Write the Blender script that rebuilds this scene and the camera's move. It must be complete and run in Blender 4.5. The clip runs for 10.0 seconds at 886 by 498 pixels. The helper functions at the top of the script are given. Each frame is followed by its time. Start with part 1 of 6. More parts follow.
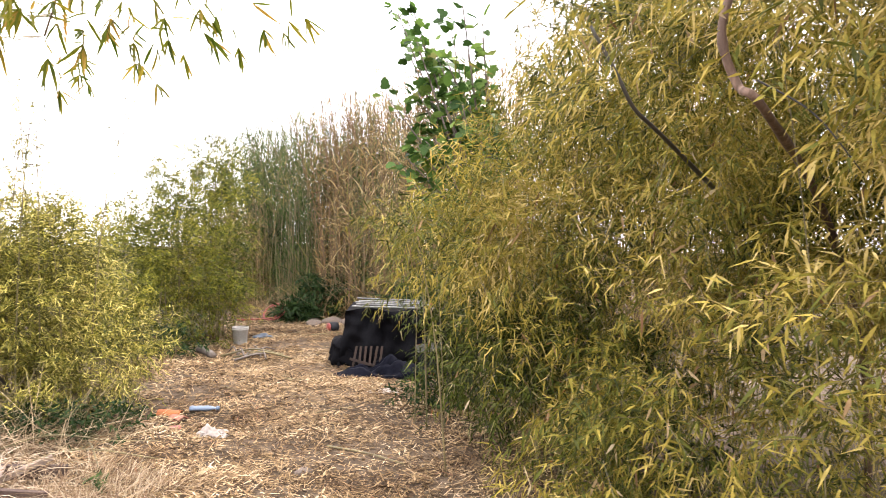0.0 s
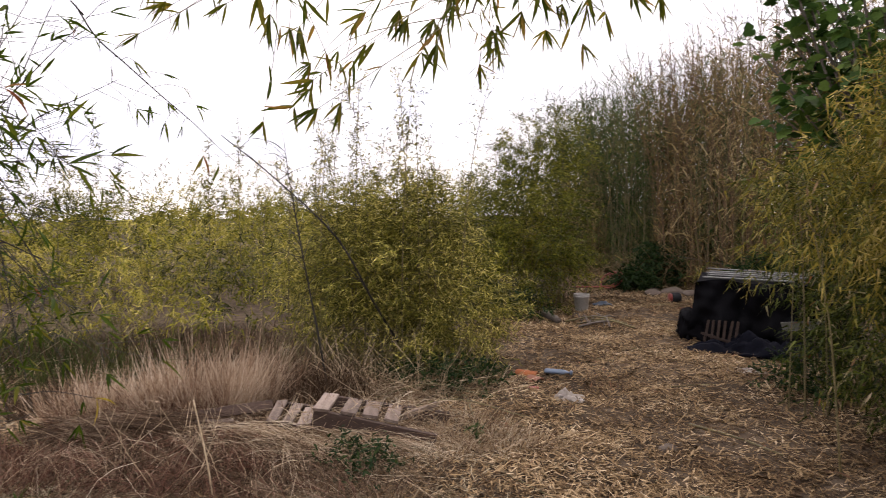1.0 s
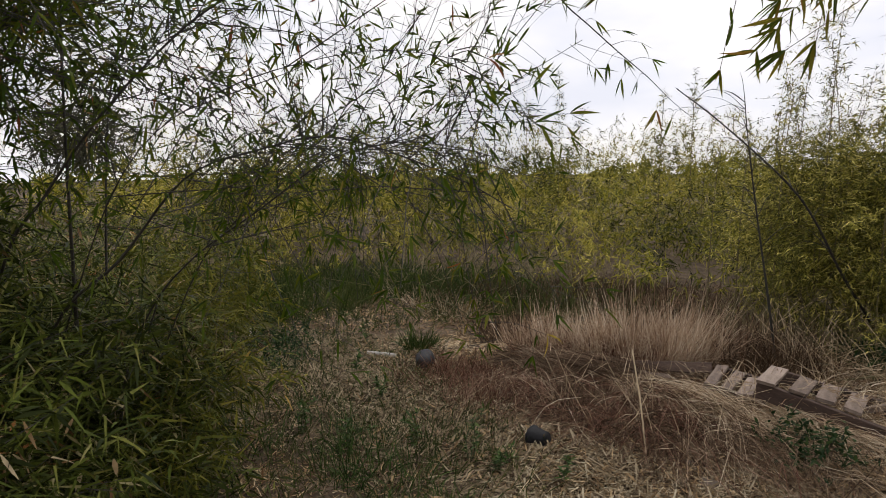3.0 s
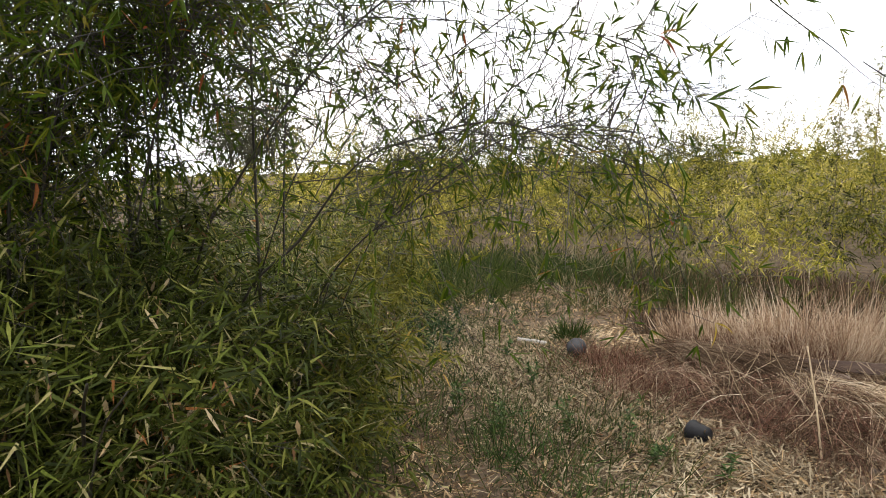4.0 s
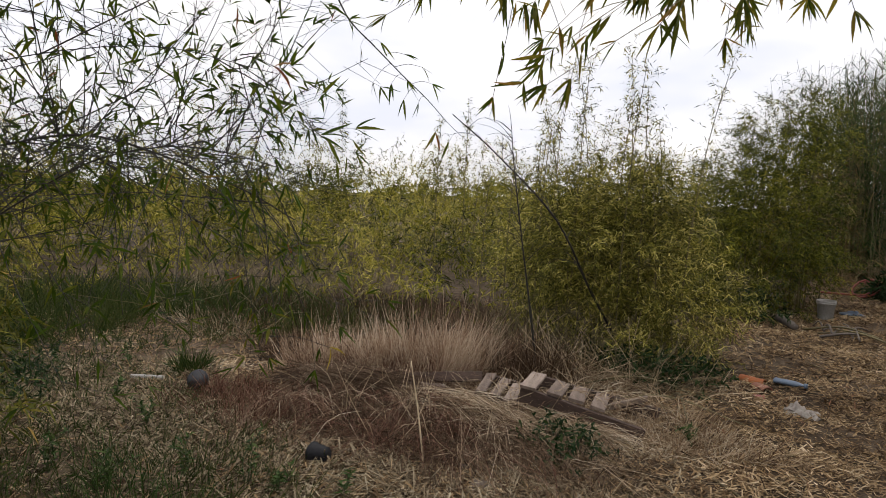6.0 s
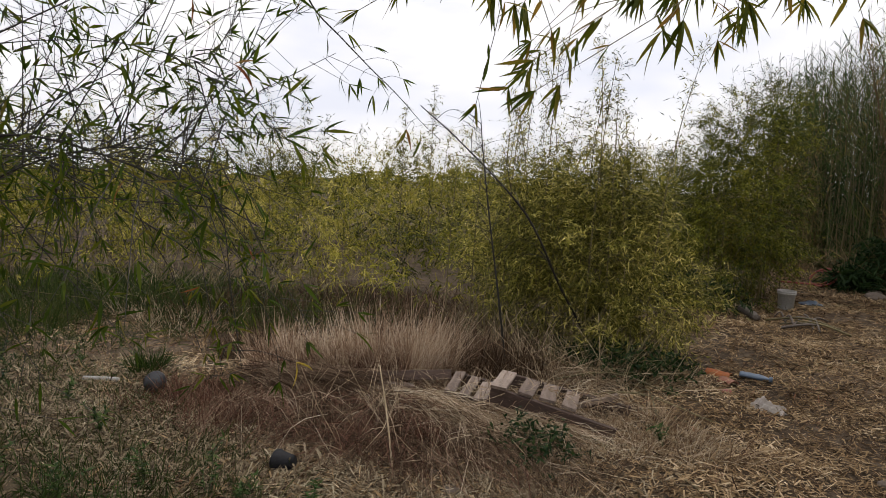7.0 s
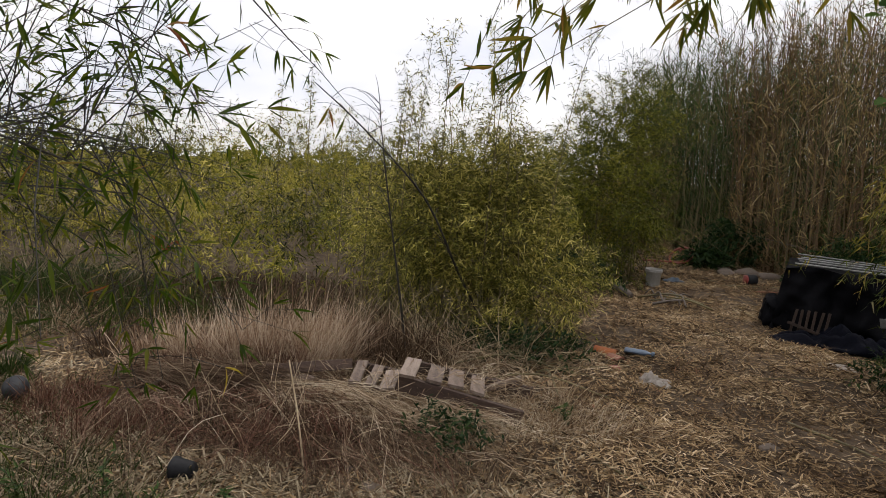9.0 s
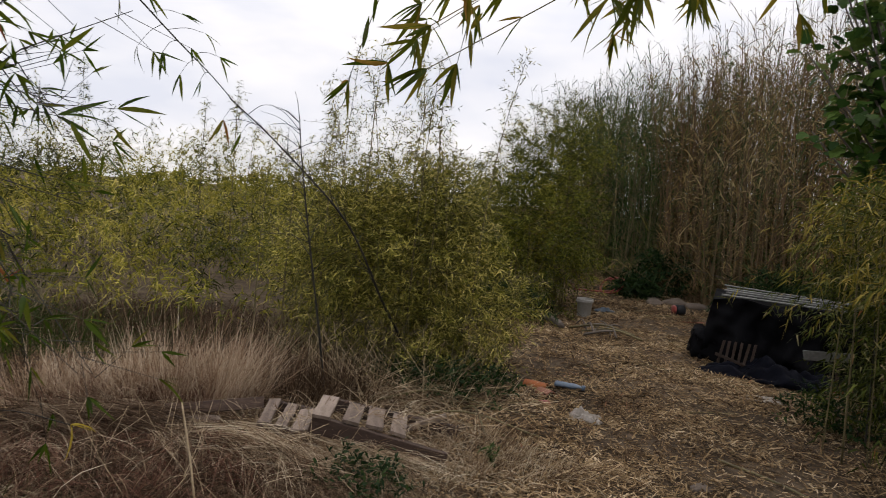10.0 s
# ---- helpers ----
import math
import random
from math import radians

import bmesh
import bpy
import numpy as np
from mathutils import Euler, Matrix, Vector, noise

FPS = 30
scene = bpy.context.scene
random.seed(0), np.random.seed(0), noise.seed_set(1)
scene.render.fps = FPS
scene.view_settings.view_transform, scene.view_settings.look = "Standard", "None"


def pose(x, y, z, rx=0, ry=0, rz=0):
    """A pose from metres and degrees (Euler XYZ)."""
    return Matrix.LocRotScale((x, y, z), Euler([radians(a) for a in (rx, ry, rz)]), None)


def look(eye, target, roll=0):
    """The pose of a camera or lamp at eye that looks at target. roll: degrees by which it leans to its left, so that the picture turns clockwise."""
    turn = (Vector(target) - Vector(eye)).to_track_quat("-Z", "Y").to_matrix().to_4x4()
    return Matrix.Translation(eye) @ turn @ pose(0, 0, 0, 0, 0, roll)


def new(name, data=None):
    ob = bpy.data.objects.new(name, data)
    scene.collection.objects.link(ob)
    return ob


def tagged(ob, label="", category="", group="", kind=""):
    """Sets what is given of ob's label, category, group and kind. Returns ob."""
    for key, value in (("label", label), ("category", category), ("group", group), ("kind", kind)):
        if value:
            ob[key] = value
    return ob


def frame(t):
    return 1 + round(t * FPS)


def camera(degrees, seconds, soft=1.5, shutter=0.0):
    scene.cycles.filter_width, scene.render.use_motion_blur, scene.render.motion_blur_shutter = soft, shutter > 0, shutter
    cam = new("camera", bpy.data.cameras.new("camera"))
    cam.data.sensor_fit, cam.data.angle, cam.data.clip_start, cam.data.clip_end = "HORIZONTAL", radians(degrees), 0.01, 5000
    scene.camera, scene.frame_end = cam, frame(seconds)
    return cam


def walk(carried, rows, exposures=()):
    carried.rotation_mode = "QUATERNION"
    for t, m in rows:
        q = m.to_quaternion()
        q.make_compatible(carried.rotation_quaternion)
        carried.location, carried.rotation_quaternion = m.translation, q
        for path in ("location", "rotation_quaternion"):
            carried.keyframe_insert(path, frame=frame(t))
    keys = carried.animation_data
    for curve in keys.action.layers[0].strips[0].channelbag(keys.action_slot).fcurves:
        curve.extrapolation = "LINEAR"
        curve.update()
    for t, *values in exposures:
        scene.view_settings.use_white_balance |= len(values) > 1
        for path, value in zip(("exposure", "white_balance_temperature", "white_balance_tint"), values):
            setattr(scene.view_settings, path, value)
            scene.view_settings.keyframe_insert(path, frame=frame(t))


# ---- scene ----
cam = camera(66.2, 10.0, soft=0.9, shutter=0.09)
PATH = [
    (0, (-0.295, 0.802, 1.631), (-0.441, 2.797, 1.589), 0.7),
    (0.5, (-0.562, 0.824, 1.624), (-0.993, 2.775, 1.552), 0.1),
    (1, (-0.582, 0.845, 1.623), (-1.607, 2.557, 1.485), -0.5),
    (1.5, (-0.62, 0.9, 1.631), (-1.986, 2.35, 1.459), 0.6),
    (2, (-0.621, 0.904, 1.631), (-2.195, 2.128, 1.474), 0.4),
    (2.5, (-0.599, 0.876, 1.625), (-2.325, 1.865, 1.419), 0.3),
    (3, (-0.592, 0.864, 1.623), (-2.425, 1.622, 1.367), -0.6),
    (4.3, (-0.573, 0.792, 1.6), (-2.529, 1.107, 1.326), -1.6),
    (4.5, (-0.586, 0.798, 1.603), (-2.54, 1.135, 1.338), -1.2),
    (5, (-0.586, 0.812, 1.601), (-2.479, 1.422, 1.395), 0.6),
    (5.5, (-0.582, 0.843, 1.617), (-2.283, 1.878, 1.428), 1.3),
    (6, (-0.585, 0.848, 1.609), (-2.09, 2.15, 1.412), 2.2),
    (6.2, (-0.595, 0.851, 1.614), (-2.075, 2.182, 1.423), 1.7),
    (7.3, (-0.783, 0.921, 1.682), (-2.163, 2.343, 1.417), 3.6),
    (7.5, (-0.833, 0.899, 1.675), (-2.147, 2.387, 1.426), 3.8),
    (8, (-0.926, 0.845, 1.677), (-2.13, 2.426, 1.452), 3.0),
    (8.5, (-0.958, 0.832, 1.694), (-2.129, 2.433, 1.439), 3.4),
    (9, (-1.001, 0.852, 1.67), (-2.126, 2.483, 1.398), 3.4),
    (9.5, (-1.032, 0.961, 1.653), (-2.207, 2.557, 1.382), 2.5),
    (10, (-1.074, 1.125, 1.655), (-2.051, 2.861, 1.475), 4.6),
]
EXPOSURES = [
    (0.0, 1.48, 6700, 17), (0.5, 0.6, 6750, 20), (1.0, -0.25, 6750, 21), (1.5, -0.85, 6650, 18), (2.0, -1.12, 6600, 16), (2.5, -1.1, 6600, 15),
    (3.0, -0.8, 6650, 12), (4.5, 0.42, 6700, 9), (5.0, 0.16, 6700, 8), (5.5, -0.48, 6650, 10), (6.0, -0.75, 6600, 12), (7.5, -0.8, 6600, 12),
    (8.5, -0.8, 6600, 12), (9.5, -0.7, 6600, 12), (10.0, -0.9, 6600, 12),
]
walk(cam, [(t, look(eye, target, roll)) for t, eye, target, roll in PATH], EXPOSURES)

# ---- world and sun: an overcast afternoon ----
SUN_ELEVATION, SUN_AZIMUTH = 58.0, 25.0
world = bpy.data.worlds.new("overcast_sky")
scene.world = world
world.use_nodes = True
wn, wl = world.node_tree.nodes, world.node_tree.links
wn.clear()
sky = wn.new("ShaderNodeTexSky")
sky.sky_type, sky.sun_disc = "NISHITA", False
sky.sun_elevation, sky.sun_rotation = radians(SUN_ELEVATION), radians(SUN_AZIMUTH)
sky_light = wn.new("ShaderNodeBackground")
sky_light.inputs[1].default_value = 0.10
wl.new(sky.outputs[0], sky_light.inputs[0])
wco = wn.new("ShaderNodeTexCoord")
wmap = wn.new("ShaderNodeMapping")
wmap.inputs["Scale"].default_value = (1.0, 1.0, 3.2)
wl.new(wco.outputs["Generated"], wmap.inputs[0])
cloud = wn.new("ShaderNodeTexNoise")
cloud.inputs["Scale"].default_value, cloud.inputs["Detail"].default_value = 2.6, 5.0
cloud.inputs["Roughness"].default_value = 0.55
wl.new(wmap.outputs[0], cloud.inputs["Vector"])
cloud_tone = wn.new("ShaderNodeValToRGB")
cloud_tone.color_ramp.elements[0].position, cloud_tone.color_ramp.elements[0].color = 0.36, (0.74, 0.77, 0.86, 1)
cloud_tone.color_ramp.elements[1].position, cloud_tone.color_ramp.elements[1].color = 0.62, (1.0, 0.985, 0.99, 1)
wl.new(cloud.outputs[0], cloud_tone.inputs[0])
cloud_light = wn.new("ShaderNodeBackground")
# an overcast sky is brighter overhead than at the horizon
wsplit = wn.new("ShaderNodeSeparateXYZ")
wl.new(wco.outputs["Generated"], wsplit.inputs[0])
overhead = wn.new("ShaderNodeMapRange")
overhead.inputs["From Min"].default_value, overhead.inputs["From Max"].default_value = 0.18, 0.95
overhead.inputs["To Min"].default_value, overhead.inputs["To Max"].default_value = 2.15, 3.3
wl.new(wsplit.outputs[2], overhead.inputs["Value"])
wl.new(overhead.outputs[0], cloud_light.inputs[1])
wl.new(cloud_tone.outputs[0], cloud_light.inputs[0])
sky_mix = wn.new("ShaderNodeMixShader")
sky_mix.inputs[0].default_value = 0.9
wl.new(sky_light.outputs[0], sky_mix.inputs[1])
wl.new(cloud_light.outputs[0], sky_mix.inputs[2])
wout = wn.new("ShaderNodeOutputWorld")
wl.new(sky_mix.outputs[0], wout.inputs[0])

sun_data = bpy.data.lights.new("sun", "SUN")
sun_data.energy, sun_data.angle, sun_data.color = 1.5, radians(12), (1.0, 0.95, 0.86)
sun = new("sun", sun_data)
az, el = radians(SUN_AZIMUTH), radians(SUN_ELEVATION)
sun_from = Vector((math.sin(az) * math.cos(el), math.cos(az) * math.cos(el), math.sin(el)))
sun.matrix_world = look(sun_from * 50, (0, 0, 0))

# ---- materials ----
def ramp_node(nodes, stops):
    r = nodes.new("ShaderNodeValToRGB")
    e = r.color_ramp.elements
    while len(e) < len(stops):
        e.new(0.5)
    for el_, (p, c) in zip(e, stops):
        el_.position, el_.color = p, (*c, 1)
    return r


def leaf_material(name, stops, glow=0.4, rough=0.55, patch=0.35, scale=1.3, single=False, dim=1.0):
    """Blades that let some light through; each blade takes its own tone, and patches of the plant differ."""
    m = bpy.data.materials.new(name)
    m.use_nodes = True
    n, l = m.node_tree.nodes, m.node_tree.links
    n.clear()
    stops = [(p, tuple(v * dim for v in c)) for p, c in stops]
    chance = n.new("ShaderNodeObjectInfo").outputs["Random"] if single else n.new("ShaderNodeNewGeometry").outputs["Random Per Island"]
    co = n.new("ShaderNodeTexCoord")
    big = n.new("ShaderNodeTexNoise")
    big.inputs["Scale"].default_value, big.inputs["Detail"].default_value = scale, 3.0
    l.new(co.outputs["Object"], big.inputs["Vector"])
    mix = n.new("ShaderNodeMix")
    mix.data_type = "FLOAT"
    mix.inputs[0].default_value = patch
    l.new(chance, mix.inputs[2])
    spread = n.new("ShaderNodeMapRange")
    spread.inputs["From Min"].default_value, spread.inputs["From Max"].default_value = 0.3, 0.7
    l.new(big.outputs[0], spread.inputs["Value"])
    l.new(spread.outputs[0], mix.inputs[3])
    tone = ramp_node(n, stops)
    wide = n.new("ShaderNodeMapRange")
    wide.inputs["From Min"].default_value, wide.inputs["From Max"].default_value = 0.32 * patch, 1 - 0.32 * patch
    l.new(mix.outputs[0], wide.inputs["Value"])
    l.new(wide.outputs[0], tone.inputs[0])
    fine = n.new("ShaderNodeTexNoise")
    fine.inputs["Scale"].default_value = 60.0
    l.new(co.outputs["Object"], fine.inputs["Vector"])
    vary = n.new("ShaderNodeHueSaturation")
    bright = n.new("ShaderNodeMapRange")
    bright.inputs["To Min"].default_value, bright.inputs["To Max"].default_value = 0.6, 1.4
    l.new(fine.outputs[0], bright.inputs["Value"])
    l.new(bright.outputs[0], vary.inputs["Value"])
    l.new(tone.outputs[0], vary.inputs["Color"])
    body = n.new("ShaderNodeBsdfPrincipled")
    body.inputs["Roughness"].default_value = rough
    body.inputs["Specular IOR Level"].default_value = 0.1
    l.new(vary.outputs[0], body.inputs["Base Color"])
    thin = n.new("ShaderNodeBsdfTranslucent")
    l.new(vary.outputs[0], thin.inputs["Color"])
    both = n.new("ShaderNodeMixShader")
    both.inputs[0].default_value = glow
    l.new(body.outputs[0], both.inputs[1])
    l.new(thin.outputs[0], both.inputs[2])
    out = n.new("ShaderNodeOutputMaterial")
    l.new(both.outputs[0], out.inputs[0])
    return m


def solid_material(name, stops, scale=8.0, fine=60.0, rough=0.7, bump=0.3, metal=0.0, stretch=(1, 1, 1), spec=0.4, each=0.0):
    """Opaque stuff with stains and grain at two scales; each: how far single pieces differ."""
    m = bpy.data.materials.new(name)
    m.use_nodes = True
    n, l = m.node_tree.nodes, m.node_tree.links
    n.clear()
    co = n.new("ShaderNodeTexCoord")
    mp = n.new("ShaderNodeMapping")
    mp.inputs["Scale"].default_value = stretch
    l.new(co.outputs["Object"], mp.inputs[0])
    a, b = n.new("ShaderNodeTexNoise"), n.new("ShaderNodeTexNoise")
    a.inputs["Scale"].default_value, a.inputs["Detail"].default_value = scale, 4.0
    b.inputs["Scale"].default_value, b.inputs["Detail"].default_value = fine, 6.0
    l.new(mp.outputs[0], a.inputs["Vector"])
    l.new(mp.outputs[0], b.inputs["Vector"])
    mix = n.new("ShaderNodeMix")
    mix.data_type = "FLOAT"
    mix.inputs[0].default_value = 0.45
    l.new(a.outputs[0], mix.inputs[2])
    l.new(b.outputs[0], mix.inputs[3])
    value = mix.outputs[0]
    if each:
        info = n.new("ShaderNodeObjectInfo")
        add = n.new("ShaderNodeMath")
        add.operation = "MULTIPLY_ADD"
        add.inputs[1].default_value, add.inputs[2].default_value = each, -each / 2
        l.new(info.outputs["Random"], add.inputs[0])
        plus = n.new("ShaderNodeMath")
        l.new(value, plus.inputs[0])
        l.new(add.outputs[0], plus.inputs[1])
        value = plus.outputs[0]
    tone = ramp_node(n, stops)
    l.new(value, tone.inputs[0])
    body = n.new("ShaderNodeBsdfPrincipled")
    body.inputs["Roughness"].default_value, body.inputs["Metallic"].default_value = rough, metal
    body.inputs["Specular IOR Level"].default_value = spec
    l.new(tone.outputs[0], body.inputs["Base Color"])
    bp = n.new("ShaderNodeBump")
    bp.inputs["Strength"].default_value, bp.inputs["Distance"].default_value = bump, 0.01
    l.new(b.outputs[0], bp.inputs["Height"])
    l.new(bp.outputs[0], body.inputs["Normal"])
    out = n.new("ShaderNodeOutputMaterial")
    l.new(body.outputs[0], out.inputs[0])
    return m


SINGLE_SPRAY = leaf_material("spray_leaf", [(0.0, (0.047, 0.085, 0.0072)), (0.5, (0.094, 0.155, 0.0126)), (0.9, (0.188, 0.215, 0.018)), (0.975, (0.338, 0.27, 0.045)), (1.0, (0.395, 0.12, 0.036))], 0.5, patch=0.0, single=True, dim=0.55)
SINGLE_OVER = leaf_material("overhead_leaf", [(0.0, (0.07, 0.11, 0.010)), (0.5, (0.17, 0.18, 0.016)), (0.85, (0.32, 0.27, 0.03)), (1.0, (0.44, 0.24, 0.05))], 0.5, patch=0.0, single=True, dim=0.6)
SINGLE_FIG = leaf_material("broad_leaf", [(0.0, (0.02, 0.05, 0.012)), (0.5, (0.065, 0.13, 0.025)), (0.9, (0.15, 0.23, 0.05)), (1.0, (0.26, 0.24, 0.09))], 0.4, 0.5, patch=0.0, single=True, dim=0.8)
GOLD_LEAF = leaf_material("golden_bamboo_leaf", [(0.0, (0.0318, 0.0376, 0.0068)), (0.3, (0.106, 0.114, 0.0187)), (0.55, (0.233, 0.193, 0.0306)), (0.82, (0.403, 0.312, 0.0638)), (1.0, (0.509, 0.396, 0.145))], 0.32, patch=0.55, scale=1.4, dim=0.866)
DEAD_LEAF = leaf_material("dead_bamboo_leaf", [(0.0, (0.16, 0.0736, 0.032)), (0.4, (0.38, 0.248, 0.12)), (0.75, (0.62, 0.469, 0.264)), (1.0, (0.74, 0.607, 0.4))], 0.15, 0.7, patch=0.1, dim=0.62)
MID_LEAF = leaf_material("yellow_green_bamboo_leaf", [(0.0, (0.0209, 0.0263, 0.0057)), (0.38, (0.0679, 0.0669, 0.0114)), (0.7, (0.204, 0.187, 0.0285)), (1.0, (0.522, 0.446, 0.142))], 0.3, patch=0.22, scale=1.6, dim=1.37)
SHOOT_LEAF = leaf_material("young_shoot_leaf", [(0.0, (0.05, 0.06, 0.01)), (0.5, (0.13, 0.14, 0.02)), (0.9, (0.26, 0.235, 0.035)), (1.0, (0.38, 0.25, 0.06))], 0.3, patch=0.3, dim=0.75)
ROUND_LEAF = leaf_material("olive_bamboo_leaf", [(0.0, (0.0195, 0.0309, 0.00617)), (0.4, (0.0585, 0.0772, 0.00988)), (0.75, (0.234, 0.232, 0.0247)), (1.0, (0.507, 0.443, 0.0617))], 0.28, patch=0.35, scale=1.1, dim=0.862)
FAR_LEAF = leaf_material("thicket_leaf", [(0.0, (0.016, 0.022, 0.005)), (0.35, (0.10, 0.108, 0.012)), (0.7, (0.33, 0.30, 0.03)), (1.0, (0.58, 0.49, 0.12))], 0.28, patch=0.6, scale=0.8, dim=0.8)
GREEN_LEAF = leaf_material("green_bamboo_leaf", [(0.0, (0.018, 0.026, 0.00522)), (0.4, (0.0603, 0.08, 0.0115)), (0.72, (0.136, 0.17, 0.0251)), (0.88, (0.241, 0.24, 0.0522)), (0.96, (0.502, 0.42, 0.23)), (1.0, (0.402, 0.17, 0.0522))], 0.22, patch=0.2, dim=0.6)
SPRAY_LEAF = leaf_material("spray_bamboo_leaf", [(0.0, (0.047, 0.085, 0.0072)), (0.5, (0.094, 0.155, 0.0126)), (0.9, (0.188, 0.215, 0.018)), (0.985, (0.338, 0.27, 0.045)), (1.0, (0.395, 0.12, 0.036))], 0.5, patch=0.15, dim=0.55)
DRY_REED = leaf_material("dry_reed_leaf", [(0.0, (0.0416, 0.0213, 0.0092)), (0.4, (0.177, 0.118, 0.0414)), (0.75, (0.343, 0.257, 0.11)), (1.0, (0.52, 0.417, 0.221))], 0.2, 0.75, patch=0.5, scale=0.6, dim=1.16)
GREEN_REED = leaf_material("green_reed_leaf", [(0.0, (0.0156, 0.0347, 0.0112)), (0.5, (0.0546, 0.0969, 0.0252)), (0.8, (0.117, 0.158, 0.042)), (1.0, (0.312, 0.245, 0.077))], 0.25, patch=0.35, scale=0.8, dim=0.858)
DRY_GRASS = leaf_material("dry_grass_blade", [(0.0, (0.111, 0.0594, 0.0328)), (0.35, (0.313, 0.213, 0.127)), (0.7, (0.585, 0.455, 0.309)), (1.0, (0.787, 0.682, 0.505))], 0.3, 0.7, patch=0.3, scale=2.2, dim=0.75)
PLUME = leaf_material("pale_plume_grass", [(0.0, (0.149, 0.0832, 0.0495)), (0.35, (0.36, 0.244, 0.158)), (0.7, (0.599, 0.459, 0.324)), (1.0, (0.799, 0.684, 0.523))], 0.3, 0.7, patch=0.35, scale=2.2, dim=0.92)
RED_GRASS = leaf_material("reddish_dry_grass", [(0.0, (0.0721, 0.0272, 0.0165)), (0.4, (0.196, 0.0873, 0.0532)), (0.75, (0.371, 0.204, 0.133)), (1.0, (0.597, 0.417, 0.294))], 0.2, 0.75, patch=0.3, scale=1.8, dim=0.5)
# old brown grass, its tones also lowered for shade round the pale tuft
BROWN_SHADE_GRASS = leaf_material("brown_shade_grass_blade", [(0.0, (0.0515, 0.0262, 0.0129)), (0.4, (0.154, 0.0873, 0.0459)), (0.75, (0.299, 0.194, 0.114)), (1.0, (0.536, 0.398, 0.266))], 0.15, 0.75, patch=0.3, scale=1.8, dim=0.36)
GREEN_GRASS = leaf_material("green_grass_blade", [(0.0, (0.03, 0.06, 0.012)), (0.6, (0.08, 0.12, 0.025)), (1.0, (0.19, 0.20, 0.06))], 0.35, dim=0.48)
PALE_STRAW = leaf_material("bleached_straw", [(0.0, (0.08, 0.0534, 0.0298)), (0.3, (0.22, 0.16, 0.0935)), (0.6, (0.4, 0.31, 0.191)), (0.85, (0.56, 0.456, 0.297)), (1.0, (0.72, 0.621, 0.425))], 0.05, 0.75, patch=0.35, scale=1.4, dim=0.51)
STRAW = leaf_material("straw_litter", [(0.0, (0.0514, 0.0291, 0.0142)), (0.3, (0.144, 0.0892, 0.0438)), (0.6, (0.299, 0.199, 0.0998)), (0.85, (0.453, 0.325, 0.181)), (1.0, (0.659, 0.514, 0.333))], 0.05, 0.75, patch=0.35, scale=1.4, dim=0.78)
ROT = leaf_material("rotting_litter", [(0.0, (0.018, 0.011, 0.007)), (0.5, (0.055, 0.034, 0.02)), (0.85, (0.12, 0.08, 0.048)), (1.0, (0.24, 0.11, 0.06))], 0.05, 0.8, patch=0.3, scale=1.0, dim=1.0)
FIG_LEAF = leaf_material("fig_leaf", [(0.0, (0.02, 0.05, 0.012)), (0.5, (0.065, 0.13, 0.025)), (0.9, (0.15, 0.23, 0.05)), (1.0, (0.26, 0.24, 0.09))], 0.4, 0.5, patch=0.2, dim=0.8)
WEED_LEAF = leaf_material("weed_leaf", [(0.0, (0.015, 0.04, 0.012)), (0.6, (0.04, 0.08, 0.022)), (1.0, (0.09, 0.14, 0.04))], 0.3, patch=0.2, dim=0.5)
SEEDLING_LEAF = leaf_material("seedling_leaf", [(0.0, (0.02, 0.045, 0.012)), (0.6, (0.055, 0.10, 0.025)), (1.0, (0.12, 0.16, 0.05))], 0.3, patch=0.2, dim=0.85)
FAR_TREE = leaf_material("far_tree_leaf", [(0.0, (0.05, 0.055, 0.035)), (1.0, (0.15, 0.14, 0.08))], 0.3, dim=0.7)

CANE = solid_material("bamboo_cane", [(0.3, (0.06, 0.05, 0.022)), (0.6, (0.15, 0.12, 0.05)), (0.8, (0.26, 0.20, 0.09))], 5, 40, 0.55, 0.2, each=0.2)
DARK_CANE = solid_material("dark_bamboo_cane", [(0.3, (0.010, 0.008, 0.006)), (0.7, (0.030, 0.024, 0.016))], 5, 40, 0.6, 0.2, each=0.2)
SHEATH = solid_material("peeling_cane_sheath", [(0.3, (0.03, 0.018, 0.012)), (0.52, (0.10, 0.06, 0.04)), (0.75, (0.26, 0.17, 0.12))], 6, 50, 0.75, 0.5, stretch=(1, 1, 0.3))
SEEDLING_STEM = solid_material("green_stem", [(0.3, (0.03, 0.045, 0.014)), (0.7, (0.09, 0.11, 0.04))], 6, 50, 0.6, 0.2)
REED_CULM = solid_material("reed_culm", [(0.3, (0.08, 0.045, 0.02)), (0.6, (0.19, 0.12, 0.055)), (0.8, (0.36, 0.27, 0.14))], 3, 40, 0.6, 0.2, each=0.3)
DRY_STICK = solid_material("dry_stick", [(0.3, (0.375, 0.275, 0.163)), (0.6, (0.65, 0.525, 0.35)), (0.8, (0.825, 0.712, 0.525))], 4, 50, 0.65, 0.3, each=0.3)
BARK = solid_material("grey_bark", [(0.3, (0.05, 0.042, 0.034)), (0.7, (0.17, 0.14, 0.115))], 8, 50, 0.85, 0.7)
OLD_WOOD = solid_material("weathered_pallet_wood", [(0.25, (0.051, 0.0352, 0.0258)), (0.48, (0.145, 0.106, 0.0821)), (0.72, (0.281, 0.22, 0.175))], 5, 45, 0.8, 0.5, stretch=(1, 6, 6), each=0.25)
